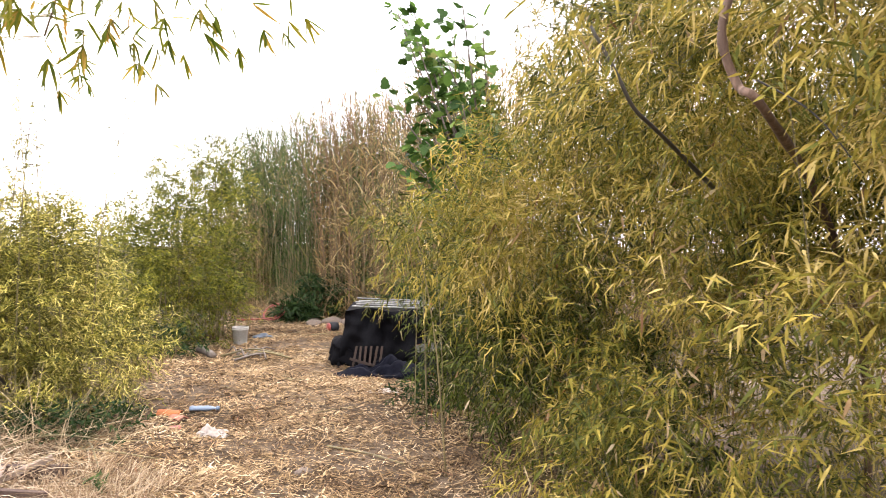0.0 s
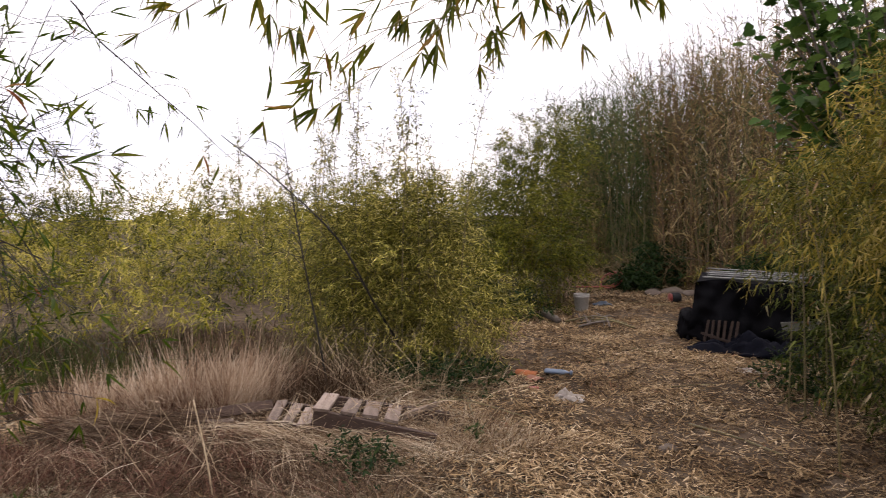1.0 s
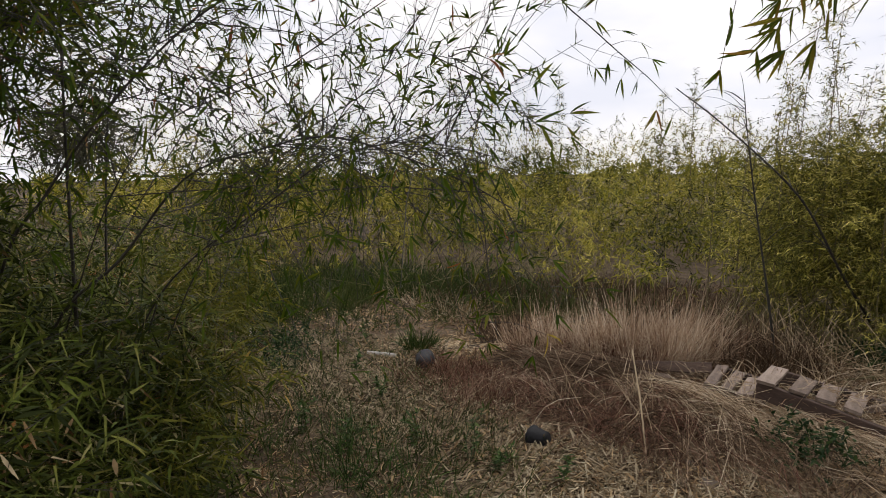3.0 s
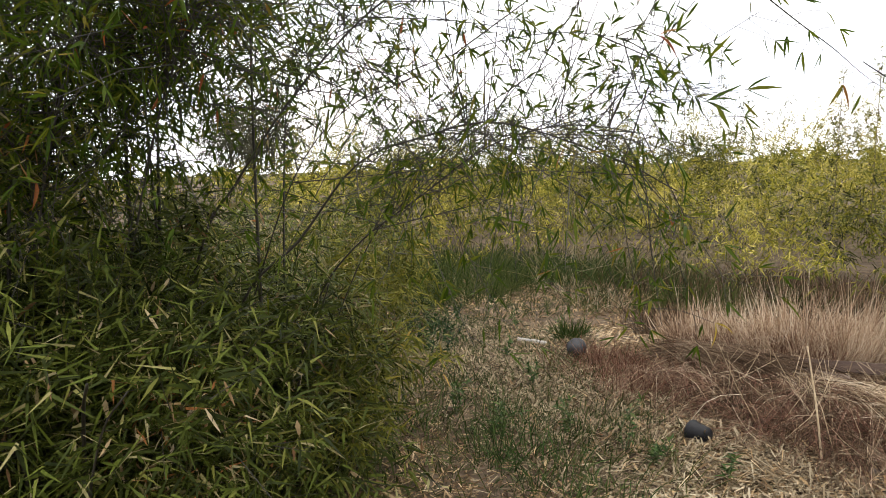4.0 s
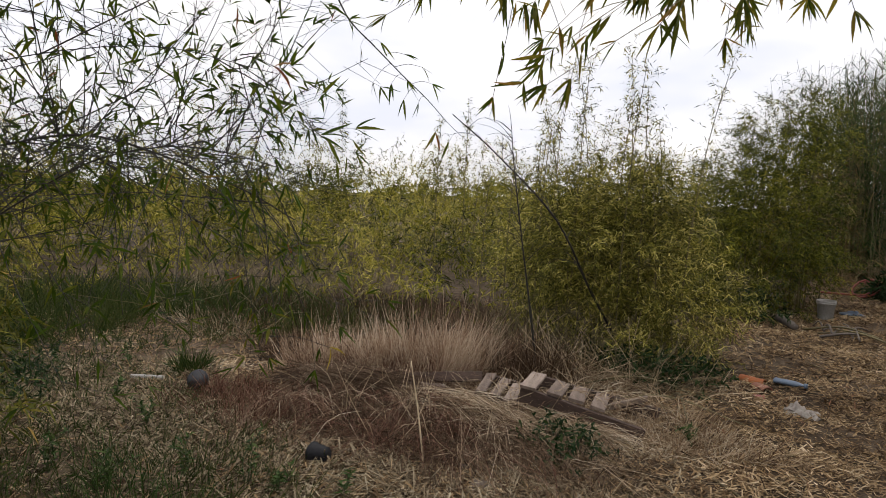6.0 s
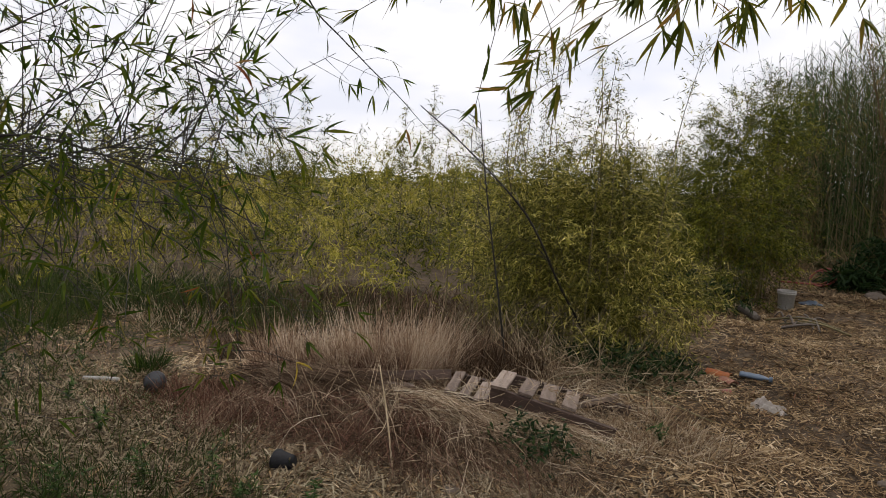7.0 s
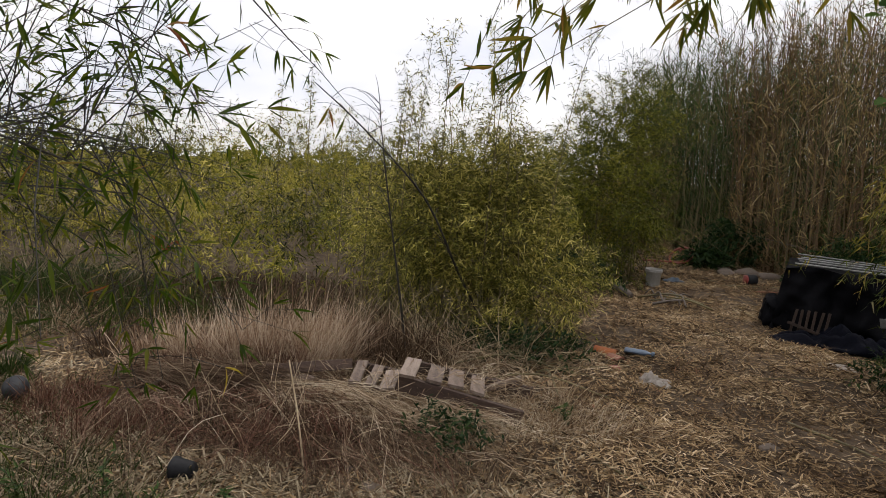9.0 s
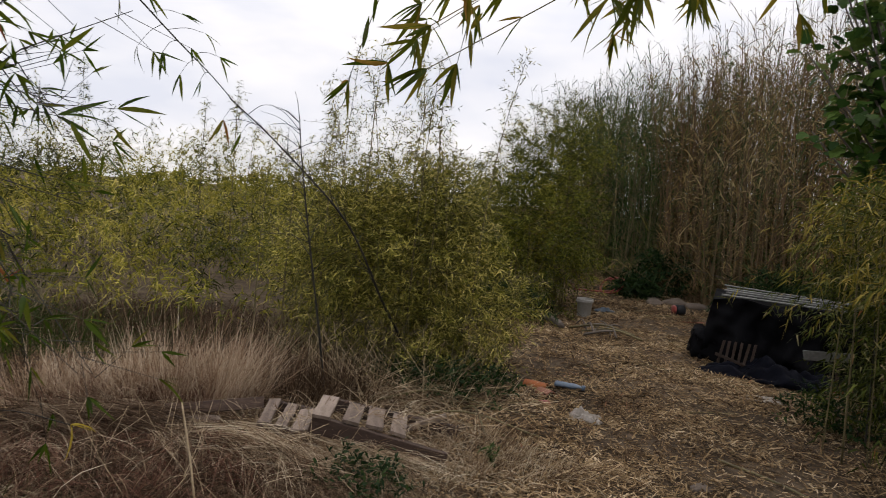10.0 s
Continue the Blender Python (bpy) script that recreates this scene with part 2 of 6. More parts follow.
DARK_WOOD = solid_material("dark_damp_wood", [(0.25, (0.0255, 0.0152, 0.0105)), (0.55, (0.0638, 0.0384, 0.027)), (0.8, (0.128, 0.084, 0.06))], 5, 45, 0.8, 0.5, stretch=(1, 6, 6), each=0.2)
RUST_SLAT = solid_material("red_brown_slat", [(0.25, (0.0139, 0.00726, 0.00462)), (0.55, (0.0317, 0.0173, 0.0107)), (0.8, (0.0535, 0.0327, 0.0215))], 5, 45, 0.8, 0.4, each=0.2)
PALE_SLAT = solid_material("pale_grey_slat", [(0.25, (0.0624, 0.0624, 0.0585)), (0.55, (0.14, 0.14, 0.133)), (0.8, (0.215, 0.215, 0.203))], 6, 45, 0.7, 0.3, each=0.35)
BLACK_FILM = solid_material("black_plastic_sheet", [(0.3, (0.00275, 0.00275, 0.0033)), (0.7, (0.0055, 0.0055, 0.0066)), (0.9, (0.0165, 0.0154, 0.0143))], 5, 40, 0.6, 0.3, spec=0.03)
BLUE_FILM = solid_material("dark_blue_plastic_sheet", [(0.3, (0.0036, 0.0042, 0.0078)), (0.7, (0.0084, 0.0096, 0.0182)), (0.9, (0.024, 0.024, 0.0312))], 5, 40, 0.6, 0.3, spec=0.06)
BLACK_POT = solid_material("black_pot_plastic", [(0.3, (0.007, 0.007, 0.008)), (0.7, (0.013, 0.0135, 0.015)), (0.9, (0.04, 0.038, 0.035))], 7, 50, 0.55, 0.15, spec=0.2)
GREY_POT = solid_material("faded_grey_plastic", [(0.3, (0.013, 0.013, 0.014)), (0.7, (0.03, 0.031, 0.034)), (0.9, (0.08, 0.075, 0.07))], 7, 50, 0.6, 0.2)
WHITE_PLASTIC = solid_material("dirty_white_plastic", [(0.25, (0.17, 0.155, 0.13)), (0.55, (0.30, 0.29, 0.265)), (0.8, (0.42, 0.42, 0.40))], 6, 50, 0.5, 0.15)
BLUE_PLASTIC = solid_material("pale_blue_plastic", [(0.25, (0.0525, 0.075, 0.109)), (0.55, (0.0975, 0.135, 0.187)), (0.8, (0.188, 0.225, 0.273))], 7, 50, 0.4, 0.25)
ORANGE_CLAY = solid_material("orange_clay", [(0.25, (0.145, 0.0403, 0.01)), (0.55, (0.281, 0.0806, 0.018)), (0.8, (0.357, 0.13, 0.036))], 7, 50, 0.75, 0.3)
BROWN_CLAY = solid_material("brown_clay", [(0.25, (0.13, 0.05, 0.03)), (0.7, (0.27, 0.12, 0.075))], 7, 50, 0.75, 0.3)
RED_PLASTIC = solid_material("faded_red_plastic", [(0.25, (0.136, 0.0224, 0.0176)), (0.7, (0.256, 0.048, 0.036))], 7, 50, 0.45, 0.15)
PAPER = solid_material("crumpled_pale_sack", [(0.25, (0.30, 0.26, 0.22)), (0.7, (0.52, 0.47, 0.42))], 9, 60, 0.85, 0.4)
STONE = solid_material("dusty_clod", [(0.25, (0.062, 0.0465, 0.0341)), (0.7, (0.136, 0.105, 0.0806))], 9, 60, 0.9, 0.6)


def ground_material():
    m = bpy.data.materials.new("dusty_ground")
    m.use_nodes = True
    n, l = m.node_tree.nodes, m.node_tree.links
    n.clear()
    co = n.new("ShaderNodeTexCoord")
    a, b, c = [n.new("ShaderNodeTexNoise") for _ in range(3)]
    for node, s, d in ((a, 0.55, 4.0), (b, 9.0, 8.0), (c, 70.0, 6.0)):
        node.inputs["Scale"].default_value, node.inputs["Detail"].default_value = s, d
        l.new(co.outputs["Object"], node.inputs["Vector"])
    bare = ramp_node(n, [(0.3, (0.058, 0.041, 0.027)), (0.55, (0.125, 0.092, 0.062)), (0.75, (0.20, 0.153, 0.108))])
    l.new(b.outputs[0], bare.inputs[0])
    litter = ramp_node(n, [(0.3, (0.013, 0.009, 0.006)), (0.5, (0.038, 0.027, 0.017)), (0.7, (0.095, 0.07, 0.044))])
    l.new(c.outputs[0], litter.inputs[0])
    mix = n.new("ShaderNodeMix")
    mix.data_type = "RGBA"
    where = ramp_node(n, [(0.34, (0, 0, 0)), (0.66, (1, 1, 1))])
    l.new(a.outputs[0], where.inputs[0])
    l.new(where.outputs[0], mix.inputs[0])
    l.new(bare.outputs[0], mix.inputs[6])
    l.new(litter.outputs[0], mix.inputs[7])
    body = n.new("ShaderNodeBsdfPrincipled")
    body.inputs["Roughness"].default_value = 0.95
    body.inputs["Specular IOR Level"].default_value = 0.1
    l.new(mix.outputs[2], body.inputs["Base Color"])
    b1, b2 = n.new("ShaderNodeBump"), n.new("ShaderNodeBump")
    b1.inputs["Strength"].default_value, b1.inputs["Distance"].default_value = 0.6, 0.04
    b2.inputs["Strength"].default_value, b2.inputs["Distance"].default_value = 0.5, 0.01
    l.new(b.outputs[0], b1.inputs["Height"])
    l.new(c.outputs[0], b2.inputs["Height"])
    l.new(b1.outputs[0], b2.inputs["Normal"])
    l.new(b2.outputs[0], body.inputs["Normal"])
    out = n.new("ShaderNodeOutputMaterial")
    l.new(body.outputs[0], out.inputs[0])
    return m


GROUND = ground_material()

# ---- building tools ----
rng = np.random.default_rng(7)
UP = np.array((0.0, 0.0, 1.0))


def unit(v):
    return v / np.maximum(np.linalg.norm(v, axis=-1, keepdims=True), 1e-9)


def ground_z(x, y):
    """The height of the trodden ground."""
    x, y = np.asarray(x, float), np.asarray(y, float)
    return (0.022 * np.sin(1.1 * x + 0.6) * np.sin(0.9 * y + 1.0) + 0.012 * np.sin(2.9 * x + 1.7 * y)
            - 0.02 * np.maximum(0, np.hypot(x + 2, y - 5) - 16) + 0.009 * np.sin(5.3 * x - 4.1 * y + 0.5) + 0.008 * np.sin(7.7 * y + 2.3 * x)
            + 0.007 * np.sin(13.1 * x + 4.3 * y + 1.1) * np.sin(11.3 * y - 5.7 * x) + 0.004 * np.sin(23.0 * x - 9.0 * y) * np.sin(19.0 * y + 7.0 * x)
            + 0.06 * np.exp(-((0.93 * (x + 3.95) + 0.37 * (y - 3.62)) / 0.95) ** 4 - ((0.93 * (y - 3.62) - 0.37 * (x + 3.95)) / 0.24) ** 2))


def gz(x, y):
    return float(ground_z(x, y))


def mesh_of(name, verts, quads, material, smooth=False):
    """A mesh of quads from two arrays."""
    verts, quads = np.asarray(verts, np.float32).reshape(-1, 3), np.asarray(quads, np.int32).reshape(-1, 4)
    me = bpy.data.meshes.new(name)
    me.vertices.add(len(verts))
    me.vertices.foreach_set("co", verts.ravel())
    me.loops.add(quads.size)
    me.loops.foreach_set("vertex_index", quads.ravel())
    me.polygons.add(len(quads))
    me.polygons.foreach_set("loop_start", np.arange(0, quads.size, 4, dtype=np.int32))
    me.polygons.foreach_set("use_smooth", np.full(len(quads), smooth))
    me.update(calc_edges=True)
    me.materials.append(material)
    return me


def bm_mesh(name, bm, material, smooth=False):
    me = bpy.data.meshes.new(name)
    for f in bm.faces:
        f.smooth = smooth
    bm.to_mesh(me)
    bm.free()
    me.materials.append(material)
    return me


def thing(name, place, label, category, group="", kind="", turn=0.0):
    ob = new(name)
    ob.matrix_world = pose(*place, 0, 0, turn)
    ob.empty_display_size = 0.1
    return tagged(ob, label, category, group, kind)


def part(name, me, parent, label="", m=None, kind=""):
    """One mesh object under a thing or a part; m: its pose in the parent."""
    ob = new(name, me)
    ob.parent = parent
    if m is not None:
        ob.matrix_basis = m
    return tagged(ob, label, kind=kind)


def world_part(name, me, parent, label="", kind=""):
    """A part whose mesh is in world coordinates, under a thing that is not turned."""
    return part(name, me, parent, label, Matrix.Translation(-parent.matrix_world.translation), kind)


def blades(p, d, n, length, width, droop=0.0, profile=((0, 0.3), (0.35, 1.0), (1.0, 0.04)), twist=0.0):
    """Leaf or grass blades: roots p, ways d, face normals n, one of each per blade. Returns verts and quads."""
    k, rows = len(p), len(profile)
    length, width = np.broadcast_to(length, k)[:, None], np.broadcast_to(width, k)[:, None]
    droop = np.broadcast_to(droop, k)[:, None]
    d = unit(d)
    side = unit(np.cross(d, n))
    nn = np.cross(side, d)
    verts = np.empty((k, rows, 2, 3), np.float32)
    for r, (s, w) in enumerate(profile):
        mid = p + d * length * s - UP * (droop * length * s * s)
        sd = side * math.cos(twist * s) + nn * math.sin(twist * s)
        verts[:, r, 0], verts[:, r, 1] = mid - sd * width * w / 2, mid + sd * width * w / 2
    base = (np.arange(k) * rows * 2)[:, None]
    quads = np.concatenate([base + np.array((2 * r, 2 * r + 1, 2 * r + 3, 2 * r + 2)) for r in range(rows - 1)], 1)
    return verts.reshape(-1, 3), quads.reshape(-1, 4)


GRASS = ((0, 0.8), (0.4, 1.0), (0.75, 0.7), (1.0, 0.08))
CHIP = ((0, 0.9), (1.0, 0.7))


def tubes(p0, p1, r0, r1, sides=3, bow=None):
    """Many straight or bowed rods, one per row of p0 and p1."""
    k = len(p0)
    d = unit(p1 - p0)
    a = unit(np.cross(d, np.where(np.abs(d[:, 2:]) > 0.9, np.array((1.0, 0, 0)), UP)))
    b = np.cross(d, a)
    rows = 2 if bow is None else 3
    verts = np.empty((k, rows, sides, 3), np.float32)
    for r in range(rows):
        s = r / (rows - 1)
        mid = p0 + (p1 - p0) * s + (0 if bow is None else bow * (4 * s * (1 - s)))
        rad = (np.broadcast_to(r0, k) * (1 - s) + np.broadcast_to(r1, k) * s)[:, None]
        for i in range(sides):
            g = 2 * math.pi * i / sides
            verts[:, r, i] = mid + (a * math.cos(g) + b * math.sin(g)) * rad
    base = (np.arange(k) * rows * sides)[:, None]
    quads = np.concatenate([base + np.array((r * sides + i, r * sides + (i + 1) % sides, (r + 1) * sides + (i + 1) % sides, (r + 1) * sides + i))
                            for r in range(rows - 1) for i in range(sides)], 1)
    return verts.reshape(-1, 3), quads.reshape(-1, 4)


def smooth_line(points, steps=6):
    """A Catmull-Rom line through the points."""
    p = np.asarray(points, float)
    q = np.vstack([2 * p[0] - p[1], p, 2 * p[-1] - p[-2]])
    out = []
    for i in range(1, len(q) - 2):
        for s in np.arange(steps) / steps:
            out.append(0.5 * (2 * q[i] + (q[i + 1] - q[i - 1]) * s + (2 * q[i - 1] - 5 * q[i] + 4 * q[i + 1] - q[i + 2]) * s * s
                              + (3 * q[i] - q[i - 1] - 3 * q[i + 1] + q[i + 2]) * s ** 3))
    out.append(p[-1])
    return np.array(out)


def rod(points, r0, r1, sides=6, steps=5, nodes=0.0, smooth=True):
    """A tapered rod along a smooth line, closed at both ends; nodes: swellings every so many metres."""
    line = smooth_line(points, steps) if smooth else np.asarray(points, float)
    k = len(line)
    t = unit(np.gradient(line, axis=0))
    ref = np.array((0.31, 0.87, 0.39))
    a = unit(np.cross(t, ref))
    b = np.cross(t, a)
    run = np.concatenate([[0], np.cumsum(np.linalg.norm(np.diff(line, axis=0), axis=1))])
    rad = r0 + (r1 - r0) * run / run[-1]
    if nodes:
        rad = rad * (1 + 0.22 * (np.mod(run, nodes) < nodes * 0.12))
    g = 2 * np.pi * np.arange(sides) / sides
    ring = line[:, None] + (a[:, None] * np.cos(g)[None, :, None] + b[:, None] * np.sin(g)[None, :, None]) * rad[:, None, None]
    verts = np.concatenate([ring.reshape(-1, 3), line[:1], line[-1:]])
    quads = [(r * sides + i, r * sides + (i + 1) % sides, (r + 1) * sides + (i + 1) % sides, (r + 1) * sides + i) for r in range(k - 1) for i in range(sides)]
    for i in range(0, sides - 1, 2):
        quads.append((k * sides, (i + 2) % sides, (i + 1) % sides, i))
        quads.append((k * sides + 1, (k - 1) * sides + i, (k - 1) * sides + (i + 1) % sides, (k - 1) * sides + (i + 2) % sides))
    return verts, np.array(quads)


def joined(pieces):
    """Several (verts, quads) in one."""
    vs, qs, n = [], [], 0
    for v, q in pieces:
        vs.append(v)
        qs.append(np.asarray(q) + n)
        n += len(v)
    return np.concatenate(vs), np.concatenate(qs)


def board(bm, size, m, bevel=0.004, rough=0.0):
    """A bevelled board of that size at the pose m."""
    made = bmesh.ops.create_cube(bm, size=1.0, matrix=m @ Matrix.Diagonal((*size, 1)))
    verts = made["verts"]
    edges = list({e for v in verts for e in v.link_edges})
    bmesh.ops.bevel(bm, geom=edges, offset=bevel, segments=1, affect="EDGES")
    if rough:
        for v in bm.verts:
            v.co += Vector((random.uniform(-rough, rough) for _ in range(3)))


def board_mesh(name, size, material, bevel=0.004, rough=0.0):
    bm = bmesh.new()
    board(bm, size, Matrix(), bevel, rough)
    return bm_mesh(name, bm, material)


def lathe(profile, sides=24, wobble=0.0):
    """A turned body: rows of (radius, z)."""
    bm = bmesh.new()
    rings = []
    for r, z in profile:
        rings.append([bm.verts.new((r * math.cos(2 * math.pi * i / sides) * (1 + wobble * math.sin(2 * i * 2 * math.pi / sides)),
                                    r * math.sin(2 * math.pi * i / sides), z)) for i in range(sides)])
    for lo, hi in zip(rings, rings[1:]):
        for i in range(sides):
            bm.faces.new((lo[i], lo[(i + 1) % sides], hi[(i + 1) % sides], hi[i]))
    return bm, rings


def lumps(v, seed):
    """A lumpy factor about 1 for ways v on the sphere."""
    g = np.random.default_rng(seed)
    out = np.zeros(len(v))
    for f, amp in ((2.2, 0.10), (4.1, 0.09), (7.5, 0.07)):
        for _ in range(3):
            w, ph = g.normal(size=3) * f, g.uniform(0, 6.28)
            out += amp * np.sin(v @ w + ph) / 1.7
    return 1 + out


def in_blobs(blobs, n, seed, inner=0.55, clump=0.0):
    """Places for twigs in and on lumpy mounds, and the ways that point out of them. blob: centre, radii; clump: the size of the sprays in which they gather."""
    g = np.random.default_rng(seed)
    area = np.array([b[3] * b[4] + b[3] * b[5] + b[4] * b[5] for b in blobs])
    per = 22 if clump else 1
    count = np.maximum(1, (n / per * area / area.sum()).astype(int))
    ps, ws = [], []
    for i, (b, k) in enumerate(zip(blobs, count)):
        v = unit(g.normal(size=(k, 3)))
        r = lumps(v, seed * 31 + i) * (1 - (1 - inner) * g.random(k) ** 1.6)
        rad = np.array(b[3:6])
        p, w = np.array(b[:3]) + v * rad * r[:, None], unit(v / rad)
        if clump:
            size = np.repeat(clump * g.uniform(0.5, 1.5, k), per)[:, None]
            p, w = np.repeat(p, per, 0), np.repeat(w, per, 0)
            along = g.uniform(-1.2, 1.0, (k * per, 1))
            fall = -0.35 * along * along
            p = p + (w * along + g.normal(size=(k * per, 3)) * np.array((0.55, 0.55, 0.28)) + np.array((0, 0, 1.0)) * fall) * size
        ps.append(p)
        ws.append(w)
    p, w = np.concatenate(ps), np.concatenate(ws)
    keep = p[:, 2] > 0.04
    return p[keep], w[keep]


def twig_leaves(p, w, twig, per, leaf, wide, droop=0.45, lift=0.25, spread=0.9, seed=1, fold=0.7, profile=((0, 0.3), (0.35, 1.0), (1.0, 0.04))):
    """Twigs at p that grow along w, with leaves in fans along them. Returns (leaf verts, quads), (twig verts, quads)."""
    g = np.random.default_rng(seed)
    k = len(p)
    d = unit(w + UP * lift + g.normal(size=(k, 3)) * 0.45)
    ln = twig * g.uniform(0.5, 1.3, k)
    tip = p + d * ln[:, None] - UP * (ln * 0.25)[:, None]
    tw = tubes(p[::4], tip[::4], 0.0018, 0.0009, 3)
    s = np.tile(np.linspace(0.25, 1.0, per), k) + g.uniform(-0.08, 0.08, k * per)
    i = np.repeat(np.arange(k), per)
    root = p[i] + (tip - p)[i] * s[:, None]
    side = unit(np.cross(d[i], UP) + g.normal(size=(k * per, 3)) * 0.3) * np.where(np.arange(k * per) % 2, 1, -1)[:, None]
    ld = unit(d[i] * 0.7 + side * spread + g.normal(size=(k * per, 3)) * 0.6 - UP * (droop * g.uniform(0.2, 1.6, k * per))[:, None])
    nrm = unit(UP + g.normal(size=(k * per, 3)) * fold)
    size = g.uniform(0.6, 1.25, k * per)
    lv = blades(root, ld, nrm, leaf * size, wide * g.uniform(0.75, 1.2, k * per), g.uniform(0.05, 0.35, k * per), profile)
    return lv, tw


def bush(name, label, blobs, n, per, leaf, wide, material, twig=0.22, seed=1, canes=16, cane_r=0.008, cane_mat=None, inner=0.5,
         droop=0.45, shoots=(), shoot_leaf=0.06, category="bamboo", lift=0.25, profile=((0, 0.3), (0.35, 1.0), (1.0, 0.04)), clump=0.12, core=0.5, dead=0, dead_leaf=0.11, spread=0.9, fold=0.7):
    """A bamboo clump: canes from the ground into the mounds, twigs and leaves; shoots: thin leafy wands (x, y, height, lean x, lean y)."""
    g = np.random.default_rng(seed + 100)
    cx, cy = np.mean([b[0] for b in blobs]), np.mean([b[1] for b in blobs])
    ob = thing(name, (cx, cy, float(ground_z(cx, cy))), label, category)
    p, w = in_blobs(blobs, n * (1 - core), seed, inner, clump)
    cp, cw = in_blobs([(*b[:3], b[3] * 0.84, b[4] * 0.84, b[5] * 0.84) for b in blobs], n * core, seed + 1, 0.45)
    leaves, twigs = twig_leaves(p, w, twig, per, leaf, wide, droop, lift, spread, seed, fold, profile)
    inside, stems = twig_leaves(cp, cw, twig, per, leaf, wide * 1.2, droop, lift, spread, seed + 1, fold, ((0, 0.75), (1.0, 0.06)))
    pieces, tw = [leaves, inside], [twigs, stems]
    cane_mat = cane_mat or CANE
    lines = []
    for i in range(canes):
        b = blobs[i % len(blobs)]
        a, q = g.uniform(0, 6.28), g.uniform(0.1, 0.55)
        x0, y0 = b[0] + b[3] * q * math.cos(a), b[1] + b[4] * q * math.sin(a)
        a2, q2 = a + g.normal() * 0.4, g.uniform(0.5, 0.95)
        top = b[2] + b[5] * g.uniform(0.35, 0.95) * math.sqrt(max(0.05, 1 - q2 * q2))
        x1, y1 = b[0] + b[3] * q2 * math.cos(a2), b[1] + b[4] * q2 * math.sin(a2)
        lines.append([(x0, y0, float(ground_z(x0, y0)) - 0.03), (x0 + (x1 - x0) * 0.25, y0 + (y1 - y0) * 0.25, top * 0.5), (x0 + (x1 - x0) * 0.6, y0 + (y1 - y0) * 0.6, top * 0.85), (x1, y1, top)])
    for x, y, h, lx, ly in shoots:
        line = [(x, y, float(ground_z(x, y)) - 0.03), (x + lx * 0.15, y + ly * 0.15, h * 0.4), (x + lx * 0.5, y + ly * 0.5, h * 0.75), (x + lx, y + ly, h)]
        lines.append(line)
        pts = smooth_line(line, 10)
        pts = pts[len(pts) // 3:]
        m = int(len(pts) * 4.2)
        at = pts[g.integers(0, len(pts), m)] + g.normal(size=(m, 3)) * np.array((0.015, 0.015, 0.05))
        hi = (at[:, 2] - at[:, 2].min()) / np.ptp(at[:, 2])
        ww = unit(np.column_stack([g.normal(size=(m, 2)), g.uniform(0.2, 1.4, m)]))
        lv, t2 = twig_leaves(at, ww, 0.16, 5, shoot_leaf, shoot_leaf * 0.16, droop * 0.7, 0.4, seed=seed + int(abs(x) * 97) % 1000)
        pieces.append(lv)
        tw.append(t2)
    for line in lines:
        r = cane_r * g.uniform(0.6, 1.2)
        world_part("cane", mesh_of("cane", *rod(line, r, r * 0.35, 5, 4, 0.16), cane_mat, True), ob)
    world_part("foliage", mesh_of("foliage", *joined(pieces), material), ob, kind="stuff")
    world_part("twiggery", mesh_of("twiggery", *joined(tw), cane_mat), ob, kind="stuff")
    if dead:
        at = p[g.integers(0, len(p), dead)] + g.normal(size=(dead, 3)) * 0.05
        hang = np.column_stack([g.normal(0, 0.4, (dead, 2)), -g.uniform(0.3, 1.2, dead)])
        v, q = blades(at, hang, unit(g.normal(size=(dead, 3))), dead_leaf * g.uniform(0.5, 1.2, dead), g.uniform(0.011, 0.02, dead), g.uniform(-0.2, 0.3, dead), ((0, 0.25), (0.3, 0.9), (0.7, 0.6), (1.0, 0.05)))
        world_part("dead_leaves", mesh_of("dead_leaves", v, q, DEAD_LEAF), ob, "pale curled dead leaves", kind="stuff")
    return ob


# ---- ground: one sheet to the horizon, finer near the clearing ----
def build_ground():
    steps = np.concatenate([-np.geomspace(1500, 16, 16), np.linspace(-14, 18, 190), np.geomspace(20, 1500, 16)])
    xs, ys = steps - 4.0, steps + 2.0
    gx, gy = np.meshgrid(xs, ys, indexing="ij")
    gz = ground_z(gx, gy)
    n = len(xs)
    i, j = np.meshgrid(np.arange(n - 1), np.arange(n - 1), indexing="ij")
    quads = np.stack([i * n + j, (i + 1) * n + j, (i + 1) * n + j + 1, i * n + j + 1], -1)
    ob = new("ground", mesh_of("ground", np.stack([gx, gy, gz], -1), quads, GROUND, True))
    return tagged(ob, "dry brown earth strewn with straw and litter", "ground", kind="structure")


ground = build_ground()


def strewn(name, label, n, region, length, width, material, seed, tilt=0.12, category="straw litter", lift=0.004, profile=CHIP, bend=0.0):
    """Loose stalks or leaves lying on the ground; region(g, n) gives the places."""
    g = np.random.default_rng(seed)
    xy = region(g, n)
    k = len(xy)
    a = g.uniform(0, 2 * np.pi, k)
    d = np.column_stack([np.cos(a), np.sin(a), g.normal(0, tilt, k)])
    ln = length[0] + (length[1] - length[0]) * g.random(k) ** 2
    p = np.column_stack([xy, ground_z(xy[:, 0], xy[:, 1]) + lift + 0.02 * g.random(k) ** 2 + np.abs(d[:, 2]) * ln * 0.5])
    p -= d * ln[:, None] / 2
    nrm = unit(UP + g.normal(size=(k, 3)) * 0.35)
    v, q = blades(p, d, nrm, ln, g.uniform(width[0], width[1], k), bend, profile)
    return tagged(new(name, mesh_of(name, v, q, material)), label, category, kind="stuff")


